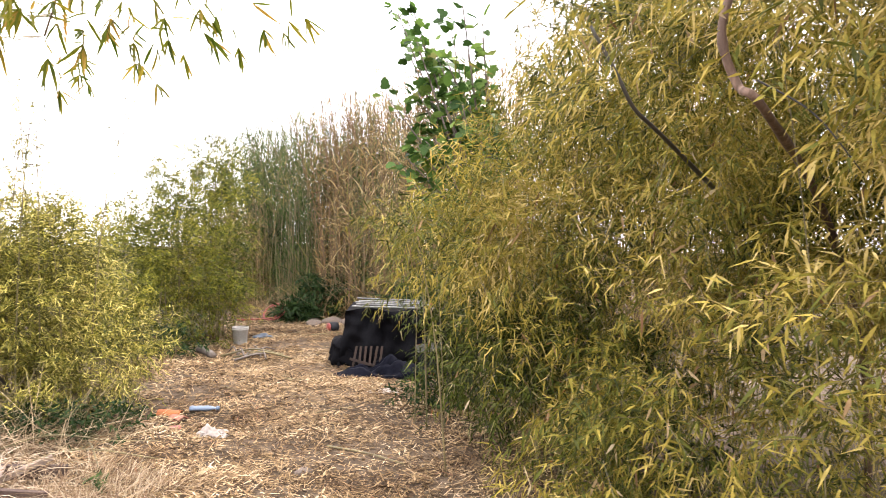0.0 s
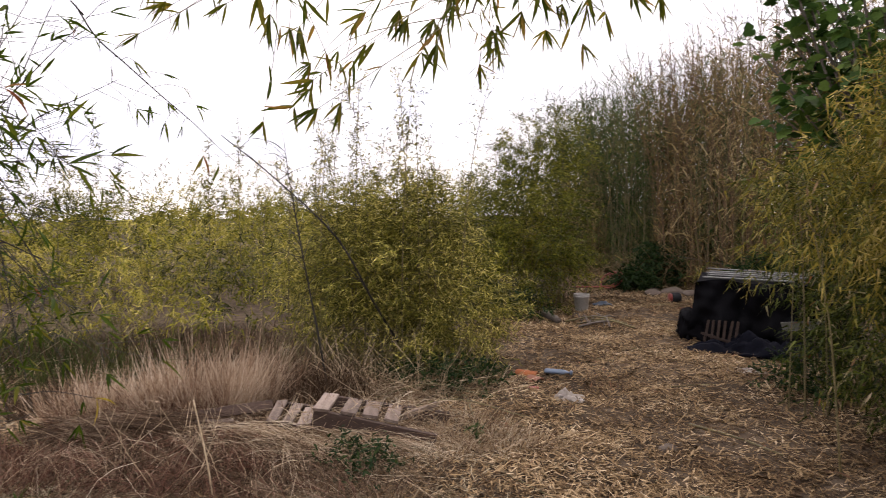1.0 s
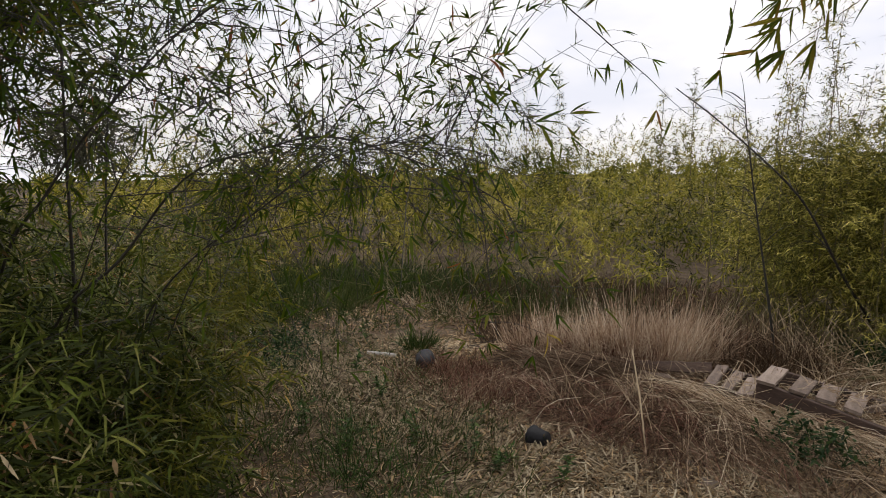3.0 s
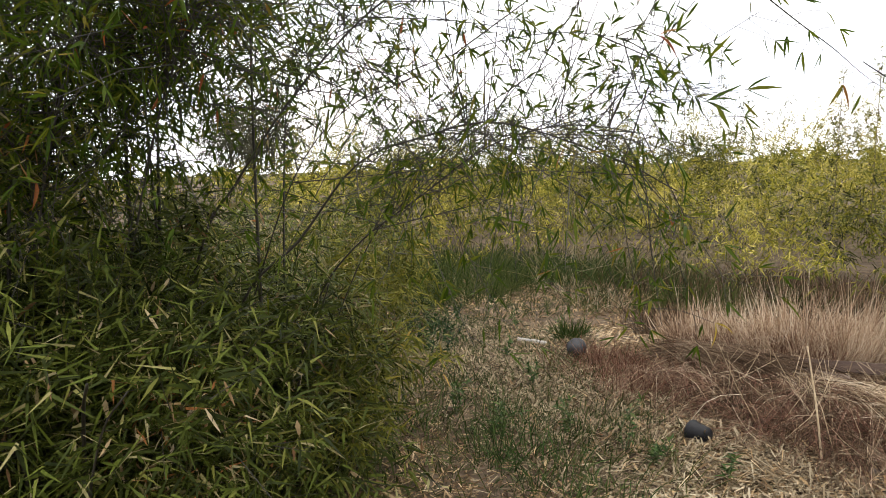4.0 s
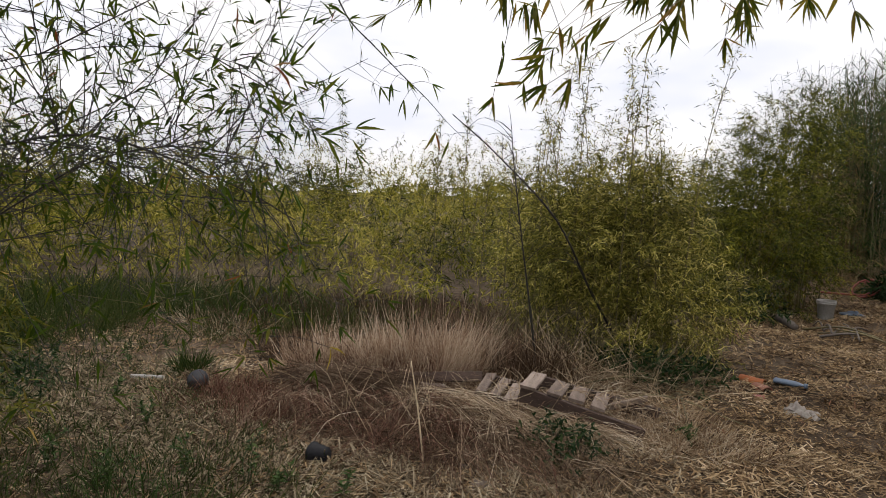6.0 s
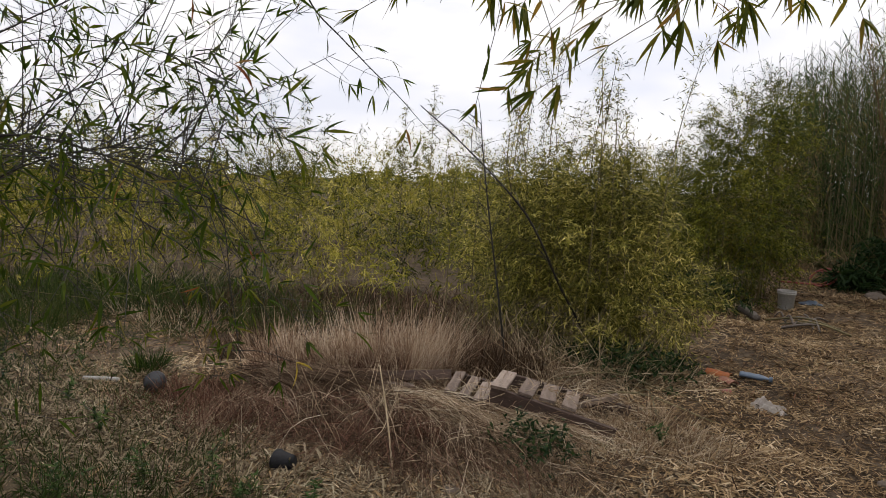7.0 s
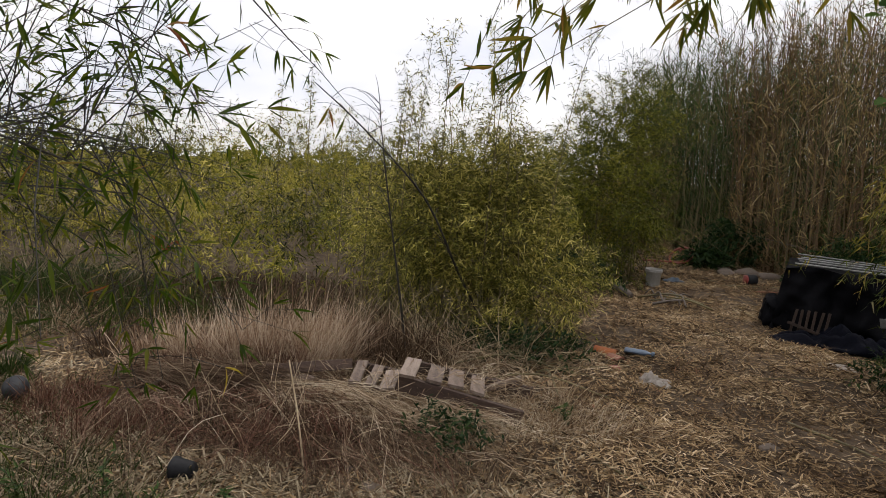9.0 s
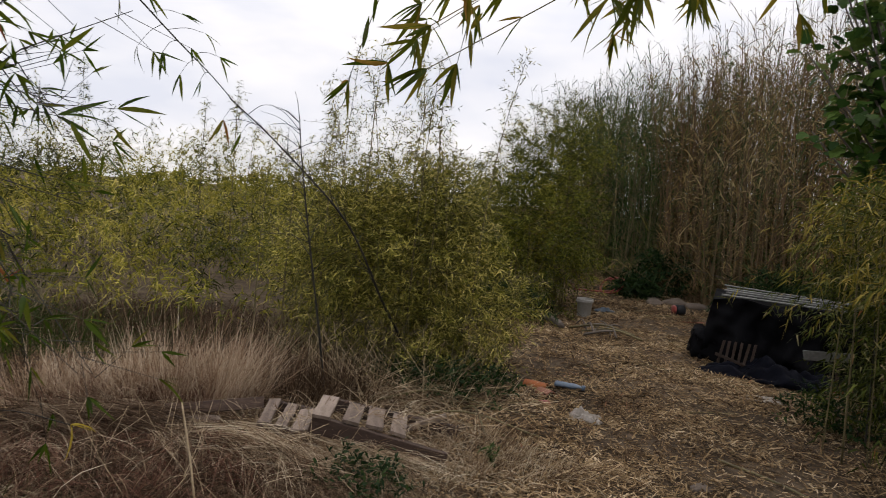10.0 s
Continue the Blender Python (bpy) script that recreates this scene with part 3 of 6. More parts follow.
def bare_spot(x, y):
    """Nearly 1 where the path is trodden bare, 0 where litter lies thick."""
    spots = ((-2.1, 7.5, 0.55, 0.35), (-2.45, 8.8, 0.5, 0.3), (-1.2, 5.7, 0.6, 0.35), (-1.5, 7.1, 0.5, 0.3), (-0.9, 6.6, 0.5, 0.4), (-2.9, 10.4, 0.6, 0.4), (-0.6, 4.6, 0.5, 0.4), (-2.0, 5.9, 0.35, 0.2), (-1.5, 4.9, 0.3, 0.2))
    out = np.zeros(len(x))
    for cx, cy, rx, ry in spots:
        wob = 1 + 0.25 * np.sin(7 * x + 3 * cx) * np.sin(8 * y + cy)
        out = np.maximum(out, np.exp(-(((x - cx) / rx) ** 2 + ((y - cy) / ry) ** 2) ** 2 * wob))
    return out


def clearing(g, n):
    """Places all over the trodden clearing, gathered in drifts, thinner where the path is bare."""
    m = int(n * 3)
    u = g.random((m, 2))
    y = 0.4 + 16.1 * u[:, 0] ** 1.3
    x0, x1 = np.interp(y, (1, 3, 5, 7, 9, 16.5), (-9.2, -9.2, -6.5, -4.8, -4.6, -5.6)), np.interp(y, (1, 3, 5, 7, 9, 16.5), (0.2, 0.4, 0.4, 0.2, -0.5, -3.4))
    x = x0 + (x1 - x0) * u[:, 1]
    wide = g.random(m) < 0.14
    x = np.where(wide, x + g.normal(0, 1.1, m), x + g.normal(0, 0.12, m))
    y = np.where(wide, y + g.normal(-0.6, 1.3, m), y - np.where(y < 2.2, g.exponential(0.55, m), 0.0))
    drift = 0.5 + 0.25 * np.sin(1.9 * x + 0.7 * y) * np.sin(1.3 * y - 0.8 * x + 2.0) + 0.3 * np.sin(6.1 * x + 3.3 * y) * np.sin(5.2 * y - 3.9 * x + 1.0) + 0.2 * np.sin(15 * x - 6 * y) * np.sin(13 * y + 5 * x)
    keep = g.random(m) < np.clip(drift, 0.12, 1) * (1 - 0.6 * bare_spot(x, y))
    return np.column_stack([x, y])[keep][:n]


def behind(g, n):
    """Thin litter over the ground round and behind the start of the walk."""
    return np.column_stack([g.normal(-3.5, 3.6, n), g.normal(-0.8, 2.2, n)])


strewn("straw_litter", "pale broken straw lying over the bare path", 132000, clearing, (0.02, 0.10), (0.004, 0.012), STRAW, 11, 0.25, bend=0.02, profile=((0, 0.9), (1.0, 0.75)))
strewn("straw_litter", "long dry stalks scattered over the trodden path", 17000, clearing, (0.08, 0.26), (0.004, 0.009), STRAW, 13, 0.1, bend=0.02, profile=((0, 0.9), (1.0, 0.75)))
strewn("rotting_litter", "dark brown rotting leaves and chaff on the path", 36000, clearing, (0.02, 0.09), (0.006, 0.018), ROT, 15, 0.3, "leaf litter", profile=((0, 0.7), (1.0, 0.4)))
strewn("straw_litter", "thin straw scattered over bare dusty earth", 9000, behind, (0.025, 0.2), (0.003, 0.0075), STRAW, 14, bend=0.02, profile=((0, 0.9), (1.0, 0.75)))
def trodden(g, n):
    """The path itself, from the start of the walk to the hutch."""
    y = 2.6 + 7.4 * g.random(n * 2) ** 1.2
    x = np.interp(y, (2.6, 5, 7, 10), (-2.4, -1.3, -1.5, -2.6)) + g.normal(0, 1, n * 2).clip(-2, 2) * 0.85
    keep = g.random(n * 2) < 1 - 0.75 * bare_spot(x, y)
    return np.column_stack([x, y])[keep][:n]


def foreground(g, n):
    """The thick straw between the green bush and the pallet."""
    u = g.random(n)
    return np.column_stack([-6.6 + 4.4 * u + g.normal(0, 0.25, n), 1.75 + 1.5 * u + g.normal(0, 0.55, n)])


strewn("straw_litter", "tan straw and chaff trodden into the path", 42000, trodden, (0.02, 0.09), (0.004, 0.011), STRAW, 16, 0.22, bend=0.02, profile=((0, 0.9), (1.0, 0.75)))
strewn("straw_litter", "thick pale straw before the broken pallet", 42000, foreground, (0.025, 0.12), (0.004, 0.011), PALE_STRAW, 17, 0.3, bend=0.02, profile=((0, 0.9), (1.0, 0.75)))
strewn("fallen_leaves", "dry tan bamboo leaves scattered over the ground", 13000, clearing, (0.04, 0.12), (0.008, 0.018), STRAW, 12, 0.3, "leaf litter", profile=((0, 0.2), (0.4, 1.0), (1.0, 0.05)))


# ---- bamboo, reeds and trees round the clearing ----
golden = bush("golden_bamboo_bush", "large golden-yellow bamboo bush drooping to the ground", [
    (1.75, 2.6, 0.9, 1.0, 1.1, 1.3), (1.75, 2.9, 2.3, 1.0, 1.1, 1.2), (1.25, 3.1, 2.75, 0.85, 0.8, 0.8), (1.35, 4.2, 1.1, 1.35, 1.2, 1.35), (1.3, 4.3, 2.6, 1.35, 1.2, 1.2),
    (0.75, 4.3, 0.5, 0.85, 0.9, 0.6), (1.6, 3.7, 3.3, 1.2, 1.2, 0.8), (1.6, 4.9, 2.9, 1.3, 0.8, 1.2), (2.6, 3.6, 2.2, 0.9, 1.2, 1.6), (1.1, 3.9, 3.0, 0.9, 0.9, 0.7), (0.37, 5.33, 2.86, 0.6, 0.6, 0.5), (0.61, 4.86, 2.65, 0.6, 0.6, 0.5), (0.64, 4.22, 2.18, 0.5, 0.6, 0.5), (1.45, 4.05, 1.75, 0.6, 0.6, 0.6), (2.3, 4.0, 1.9, 0.9, 0.9, 0.9), (2.1, 3.4, 2.6, 0.7, 0.8, 0.7)],
    16500, 8, 0.080, 0.0115, GOLD_LEAF, 0.24, 3, 7, 0.0045, inner=0.4, droop=0.6, clump=0.19, core=0.55, dead=2600, dead_leaf=0.09, spread=0.75)
golden_back = bush("golden_bamboo_bush", "golden-yellow bamboo bush arching over the dark undergrowth", [
    (0.7, 5.6, 1.5, 1.25, 1.0, 1.2), (0.9, 5.6, 2.7, 1.2, 1.0, 0.9), (-0.1, 5.3, 1.78, 0.82, 0.6, 0.5), (-0.45, 5.25, 1.55, 0.5, 0.5, 0.42), (-0.74, 6.44, 1.55, 0.4, 0.36, 0.34), (-0.60, 6.44, 1.71, 0.4, 0.36, 0.36), (-1.02, 6.63, 1.57, 0.26, 0.26, 0.2), (0.18, 5.35, 0.58, 0.45, 0.4, 0.36), (0.04, 5.93, 0.87, 0.4, 0.4, 0.3), (0.34, 4.85, 0.43, 0.4, 0.4, 0.36), (0.3, 5.5, 1.6, 0.6, 0.5, 0.4), (0.05, 5.6, 2.15, 0.75, 0.6, 0.5), (0.35, 6.6, 2.0, 0.8, 0.7, 0.7),
    (2.2, 5.2, 1.8, 1.1, 1.6, 1.9), (3.0, 4.4, 2.2, 0.9, 1.0, 1.3), (2.41, 6.38, 1.9, 0.9, 0.7, 0.9), (2.58, 6.07, 1.9, 0.9, 0.7, 1.0), (0.69, 6.85, 2.96, 0.8, 0.7, 0.6), (1.19, 6.44, 2.80, 0.9, 0.7, 0.8), (1.38, 6.28, 2.03, 0.8, 0.7, 0.8)],
    14500, 8, 0.084, 0.0132, GOLD_LEAF, 0.25, 4, 12, 0.007, inner=0.4, droop=0.65, clump=0.15, profile=((0, 0.75), (1.0, 0.06)), dead=900)
# dark green growth, widened to put the golden canopy's shade into leaf colour
shade_bush = bush("dark_green_shade_bush", "dark green bush under the golden bamboo, partly standing in for its shade", [(-0.43, 6.9, 0.88, 0.52, 0.45, 0.5), (-0.28, 7.0, 1.15, 0.55, 0.45, 0.42), (-0.78, 7.1, 0.35, 0.2, 0.25, 0.35), (-0.72, 7.75, 1.0, 0.42, 0.35, 0.42), (-0.85, 7.85, 1.45, 0.38, 0.35, 0.32), (-0.4, 7.8, 1.3, 0.5, 0.4, 0.5), (0.5, 6.6, 0.6, 0.5, 0.5, 0.6), (-0.05, 6.1, 0.9, 0.6, 0.5, 0.42), (0.2, 5.5, 0.8, 0.55, 0.45, 0.36), (0.6, 5.1, 0.55, 0.55, 0.6, 0.5), (-0.25, 5.6, 0.85, 0.4, 0.4, 0.35)],
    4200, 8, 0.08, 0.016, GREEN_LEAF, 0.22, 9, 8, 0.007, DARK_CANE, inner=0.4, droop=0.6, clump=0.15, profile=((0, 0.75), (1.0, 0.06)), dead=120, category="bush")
mid = bush("yellow_green_bamboo_bush", "yellow-green bamboo bush with thin leafy shoots", [
    (-4.2, 6.15, 1.05, 0.72, 0.72, 0.62), (-4.65, 6.0, 1.05, 0.55, 0.55, 0.62), (-4.6, 6.8, 1.1, 0.75, 0.7, 0.85), (-5.35, 6.5, 0.7, 0.5, 0.5, 0.5), (-3.85, 6.6, 0.62, 0.6, 0.55, 0.55), (-4.0, 5.98, 0.5, 0.42, 0.3, 0.24), (-3.85, 6.25, 0.5, 0.42, 0.36, 0.3), (-4.75, 5.9, 0.5, 0.42, 0.3, 0.25), (-4.45, 6.35, 1.6, 0.62, 0.55, 0.42), (-4.1, 6.4, 1.5, 0.45, 0.45, 0.36), (-4.95, 6.2, 0.95, 0.5, 0.5, 0.5)],
    10000, 8, 0.068, 0.0108, MID_LEAF, 0.18, 5, 26, 0.008, inner=0.4, profile=((0, 0.75), (1.0, 0.06)), droop=0.25, spread=1.1, fold=0.9, core=0.42,
    shoots=[(-5.1 + 0.13 * i, 5.9 + 0.12 * (i % 4), 2.25 + 0.7 * ((i * 37) % 10) / 10, 0.25 * math.sin(i * 2.4), 0.2 * math.cos(i * 1.7)) for i in range(12)]
    + [(-5.6 + 0.25 * i, 5.7 + 0.1 * (i % 3), 1.8 + 0.4 * ((i * 53) % 10) / 10, 0.2 * math.sin(i * 3.1), 0.1) for i in range(4)], shoot_leaf=0.055)
rounded = bush("olive_bamboo_bush", "tall rounded olive-green bamboo bush beside the path", [
    (-4.89, 10.15, 0.8, 1.15, 1.0, 0.95), (-4.84, 10.3, 1.5, 0.95, 0.85, 0.8), (-4.64, 10.5, 2.27, 0.64, 0.62, 0.68), (-4.46, 10.6, 2.7, 0.34, 0.36, 0.5), (-4.45, 11.0, 1.2, 0.5, 0.5, 1.1), (-4.45, 11.0, 2.0, 0.48, 0.5, 0.8), (-4.5, 10.95, 2.6, 0.34, 0.36, 0.48), (-4.5, 11.0, 0.5, 0.45, 0.4, 0.5), (-5.49, 10.0, 0.75, 0.6, 0.7, 0.6), (-5.55, 10.1, 1.15, 0.75, 0.8, 0.85), (-5.05, 10.2, 1.9, 0.6, 0.6, 0.6), (-5.34, 11.5, 1.2, 1.0, 1.0, 1.2)],
    10800, 8, 0.075, 0.012, ROUND_LEAF, 0.2, 8, 22, 0.01, inner=0.5, core=0.4, droop=0.25, spread=1.1, fold=0.9, profile=((0, 0.75), (1.0, 0.06)),
    shoots=[(-5.0, 10.0, 2.9, 0.6, 0.6), (-5.9, 9.6, 2.6, -0.3, 0.2)], shoot_leaf=0.06)
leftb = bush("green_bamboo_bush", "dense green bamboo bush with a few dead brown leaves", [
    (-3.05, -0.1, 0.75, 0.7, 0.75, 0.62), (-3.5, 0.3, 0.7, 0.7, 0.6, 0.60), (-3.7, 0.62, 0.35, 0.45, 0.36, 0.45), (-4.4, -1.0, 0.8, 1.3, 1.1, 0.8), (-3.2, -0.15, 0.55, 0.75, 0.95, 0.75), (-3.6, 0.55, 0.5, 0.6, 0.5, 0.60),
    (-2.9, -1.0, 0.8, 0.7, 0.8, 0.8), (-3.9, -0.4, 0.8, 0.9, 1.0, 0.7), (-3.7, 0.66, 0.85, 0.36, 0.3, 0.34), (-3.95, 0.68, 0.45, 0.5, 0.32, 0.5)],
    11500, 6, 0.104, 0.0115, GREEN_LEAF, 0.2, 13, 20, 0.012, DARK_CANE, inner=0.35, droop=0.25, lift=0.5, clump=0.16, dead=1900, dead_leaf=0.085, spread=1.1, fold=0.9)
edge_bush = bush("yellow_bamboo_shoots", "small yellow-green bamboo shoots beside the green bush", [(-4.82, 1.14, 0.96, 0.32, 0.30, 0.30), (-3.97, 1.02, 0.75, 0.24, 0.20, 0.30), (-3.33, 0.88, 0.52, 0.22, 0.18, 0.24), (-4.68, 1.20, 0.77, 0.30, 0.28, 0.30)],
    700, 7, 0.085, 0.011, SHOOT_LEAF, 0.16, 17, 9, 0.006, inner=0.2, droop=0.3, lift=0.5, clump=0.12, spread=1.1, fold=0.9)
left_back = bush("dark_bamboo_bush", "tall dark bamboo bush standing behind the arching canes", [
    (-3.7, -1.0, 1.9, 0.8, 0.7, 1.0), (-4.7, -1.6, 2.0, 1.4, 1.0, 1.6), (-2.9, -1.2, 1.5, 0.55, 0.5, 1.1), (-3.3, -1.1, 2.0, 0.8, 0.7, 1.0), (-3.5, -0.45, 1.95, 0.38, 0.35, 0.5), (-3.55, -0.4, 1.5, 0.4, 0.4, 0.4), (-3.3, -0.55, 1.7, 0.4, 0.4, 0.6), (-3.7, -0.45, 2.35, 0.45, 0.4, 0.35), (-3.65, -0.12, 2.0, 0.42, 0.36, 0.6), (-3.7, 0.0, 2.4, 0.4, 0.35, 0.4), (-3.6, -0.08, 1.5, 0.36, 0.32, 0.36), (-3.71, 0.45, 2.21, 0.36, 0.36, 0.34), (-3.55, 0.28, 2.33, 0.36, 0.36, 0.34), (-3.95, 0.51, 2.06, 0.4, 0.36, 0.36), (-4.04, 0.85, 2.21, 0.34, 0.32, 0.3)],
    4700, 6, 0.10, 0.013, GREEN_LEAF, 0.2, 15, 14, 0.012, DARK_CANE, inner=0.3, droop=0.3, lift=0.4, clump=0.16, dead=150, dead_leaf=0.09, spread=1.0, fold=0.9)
scrub = bush("scrub_bush", "low dull green and brown scrub behind the arching bamboo", [(-7.38, -0.84, 0.45, 1.1, 1.0, 0.75), (-8.49, -0.4, 0.45, 1.1, 1.0, 0.75), (-9.08, 0.33, 0.45, 1.1, 1.0, 0.75), (-10.09, 1.14, 0.45, 1.1, 1.0, 0.75), (-11.4, -1.2, 0.45, 1.1, 1.0, 0.75), (-12.56, -0.05, 0.45, 1.1, 1.0, 0.75)],
             3200, 7, 0.11, 0.02, GREEN_LEAF, 0.28, 23, 18, 0.009, inner=0.4, clump=0.24, profile=((0, 0.7), (1.0, 0.12)), dead=400, category="scrub")
thick_blobs = []
for i in range(15):
    s = i / 14
    x, y = -11.0 + 3.4 * s ** 2.2, 0.2 + 11.2 * s
    thick_blobs.append((x, y, 0.7, 1.3, 1.1, 0.95 + 0.3 * math.sin(i * 2.3)))
    thick_blobs.append((x - 2.6, y + 0.6, 1.1, 1.7, 1.4, 1.15 + 0.3 * math.sin(i * 1.7 + 1)))
    thick_blobs.append((x - 6.0 + 0.4 * i, y * 1.3 + 1.0, 1.1, 2.2, 1.9, 1.2 + 0.35 * math.sin(i * 2.9 + 2)))
thick_blobs += [(-7.9, 5.4, 0.5, 1.0, 0.8, 0.7), (-7.3, 6.7, 0.6, 1.0, 0.9, 0.8), (-6.9, 8.0, 0.7, 1.0, 0.9, 0.9), (-8.7, 6.6, 0.7, 1.2, 1.0, 0.9), (-6.4, 7.4, 0.6, 0.8, 0.7, 0.8), (-6.0, 6.7, 0.5, 0.65, 0.5, 0.6), (-6.6, 6.1, 0.45, 0.7, 0.5, 0.5), (-7.2, 5.7, 0.45, 0.7, 0.5, 0.45), (-5.6, 6.9, 0.8, 0.6, 0.5, 0.7), (-7.2, 11.8, 1.0, 1.3, 1.2, 1.1), (-9.4, 12.2, 1.0, 1.4, 1.2, 1.2)]
thicket = bush("bamboo_thicket", "wide low yellow-green bamboo thicket beyond the clearing", thick_blobs, 19500, 7, 0.105, 0.021, FAR_LEAF, 0.3, 21, 40, 0.009, inner=0.4, clump=0.24, profile=((0, 0.7), (1.0, 0.12)),
               shoots=[(-11.0 + 3.4 * k ** 2 + 0.35 * math.sin(i * 5.1), 1.5 + 10.0 * k + 0.3 * math.cos(i * 3.3), 2.3 + 0.9 * ((i * 37) % 11) / 11, 0.2 * math.sin(i), 0.2 * math.cos(i * 2)) for k in (0.12, 0.36, 0.52, 0.72, 0.9) for i in range(3)], shoot_leaf=0.08)


def reed_stand(name, label, front, depth, n, height, material, seed, per=12, leaf=0.42, singles=60, culm=REED_CULM):
    """A stand of giant reeds behind a line on the ground: culms and long drooping leaves."""
    g = np.random.default_rng(seed)
    front = np.array(front, float)
    ob = thing(name, (*front.mean(0), 0.0), label, "reeds")
    seg = g.random(n) * (len(front) - 1)
    i = np.minimum(seg.astype(int), len(front) - 2)
    base = front[i] + (front[i + 1] - front[i]) * (seg - i)[:, None]
    along = unit(front[i + 1] - front[i])
    back = np.column_stack([-along[:, 1], along[:, 0]])
    base = base + back * (depth * g.random(n) ** 1.3)[:, None] + g.normal(size=(n, 2)) * 0.1
    h = np.interp(seg / (len(front) - 1), np.linspace(0, 1, len(height)), height) * g.uniform(0.72, 1.08, n)
    p0 = np.column_stack([base, ground_z(base[:, 0], base[:, 1]) - 0.03])
    lean = g.normal(size=(n, 2)) * 0.09
    p1 = np.column_stack([base + lean * h[:, None], h])
    bow = np.column_stack([-lean * 0.6, np.zeros(n)])
    order = np.argsort(((p0[:, :2] - np.array((-2.0, 6.0))) ** 2).sum(1))
    for j in order[:singles]:
        v, q = tubes(p0[j:j + 1], p1[j:j + 1], 0.008, 0.003, 5, bow[j:j + 1])
        world_part("culm", mesh_of("culm", v, q, culm, True), ob)
    rest = order[singles:]
    world_part("reed_mass", mesh_of("reed_mass", *tubes(p0[rest], p1[rest], 0.008, 0.003, 3, bow[rest]), culm), ob, kind="stuff")
    k = np.repeat(np.arange(n), per)
    s = 0.03 + 0.95 * g.random(n * per)
    root = p0[k] + (p1 - p0)[k] * s[:, None] + bow[k] * (4 * s * (1 - s))[:, None]
    a = g.uniform(0, 6.28, n * per)
    up = g.uniform(0.5, 2.4, n * per)
    d = np.column_stack([np.cos(a), np.sin(a), up])
    v, q = blades(root, d, unit(UP + g.normal(size=(n * per, 3)) * 0.6), leaf * g.uniform(0.5, 1.2, n * per), g.uniform(0.007, 0.016, n * per), g.uniform(0.1, 1.1, n * per), ((0, 0.7), (0.5, 1.0), (1.0, 0.05)))
    world_part("leaves", mesh_of("leaves", v, q, material), ob, kind="stuff")
    return ob


reed_stand("green_reeds", "tall blue-green giant reeds standing in a dense bank", [(-6.8, 15.9), (-5.9, 15.5), (-5.0, 15.0), (-3.7, 14.0)], 2.4, 620, (3.9, 4.2, 4.4), GREEN_REED, 31, 50, 0.5, culm=CANE)
reed_stand("green_reeds", "green giant reeds growing among the dry ones", [(-3.8, 14.3), (-2.4, 13.2), (-0.6, 12.1)], 2.6, 260, (4.4, 4.7, 4.9), GREEN_REED, 34, 44, singles=20, culm=CANE)
reed_stand("dry_reeds", "tall dry tan and brown giant reeds in a dense bank", [(-3.9, 14.3), (-3.3, 13.8), (-1.8, 12.6), (0.4, 11.4), (3.2, 10.2)], 3.2, 1080, (4.3, 4.6, 4.9, 5.1), DRY_REED, 32, 38)
reed_stand("dry_reeds", "short dry tan reeds closing the end of the path", [(-7.6, 15.2), (-6.2, 14.6), (-5.0, 14.9)], 1.2, 260, (1.6, 2.2, 2.4), DRY_REED, 33, 16, 0.4, 30)



# ---- grasses and weeds ----
def grass_patch(name, label, n, centre, radii, turn, length, width, lean, material, seed, droop=(0.1, 0.5), spread=0.35, category="grass", edge=0.5, z=0.0, tufts=0):
    """A patch of blades that all lean one way; lean: x, y, z of the main way."""
    g = np.random.default_rng(seed)
    a = g.uniform(0, 6.28, n)
    r = g.random(n) ** edge * (1 + 0.25 * np.sin(3 * a + seed) + 0.15 * np.sin(7 * a + seed)) * (1 + 0.5 * (g.random(n) < 0.12) * g.random(n))
    c, s = math.cos(radians(turn)), math.sin(radians(turn))
    u, v = r * np.cos(a) * radii[0], r * np.sin(a) * radii[1]
    off = np.column_stack([u * c - v * s, u * s + v * c])
    xy = np.array(centre) + off
    p = np.column_stack([xy, ground_z(xy[:, 0], xy[:, 1]) - 0.01 + z * g.random(n)])
    out = np.column_stack([off / max(radii) * 0.5, np.zeros(n)])
    d = np.array(lean) + out + g.normal(size=(n, 3)) * spread
    grow = np.ones(n)
    if tufts:
        mine = g.integers(0, tufts, n)
        seat = xy[g.integers(0, n, tufts)]
        xy = seat[mine] + g.normal(size=(n, 2)) * 0.045
        p[:, :2], p[:, 2] = xy, ground_z(xy[:, 0], xy[:, 1]) - 0.01
        d = np.array(lean) + g.normal(size=(tufts, 3))[mine] * 0.16 + g.normal(size=(n, 3)) * spread
        grow = g.uniform(0.65, 1.15, tufts)[mine]
    d[:, 2] = np.abs(d[:, 2])
    v_, q_ = blades(p, d, unit(g.normal(size=(n, 3)) + 1e-3), grow * g.uniform(length[0], length[1], n), g.uniform(width[0], width[1], n), g.uniform(droop[0], droop[1], n), GRASS)
    return tagged(new(name, mesh_of(name, v_, q_, material)), label, category, kind="stuff")


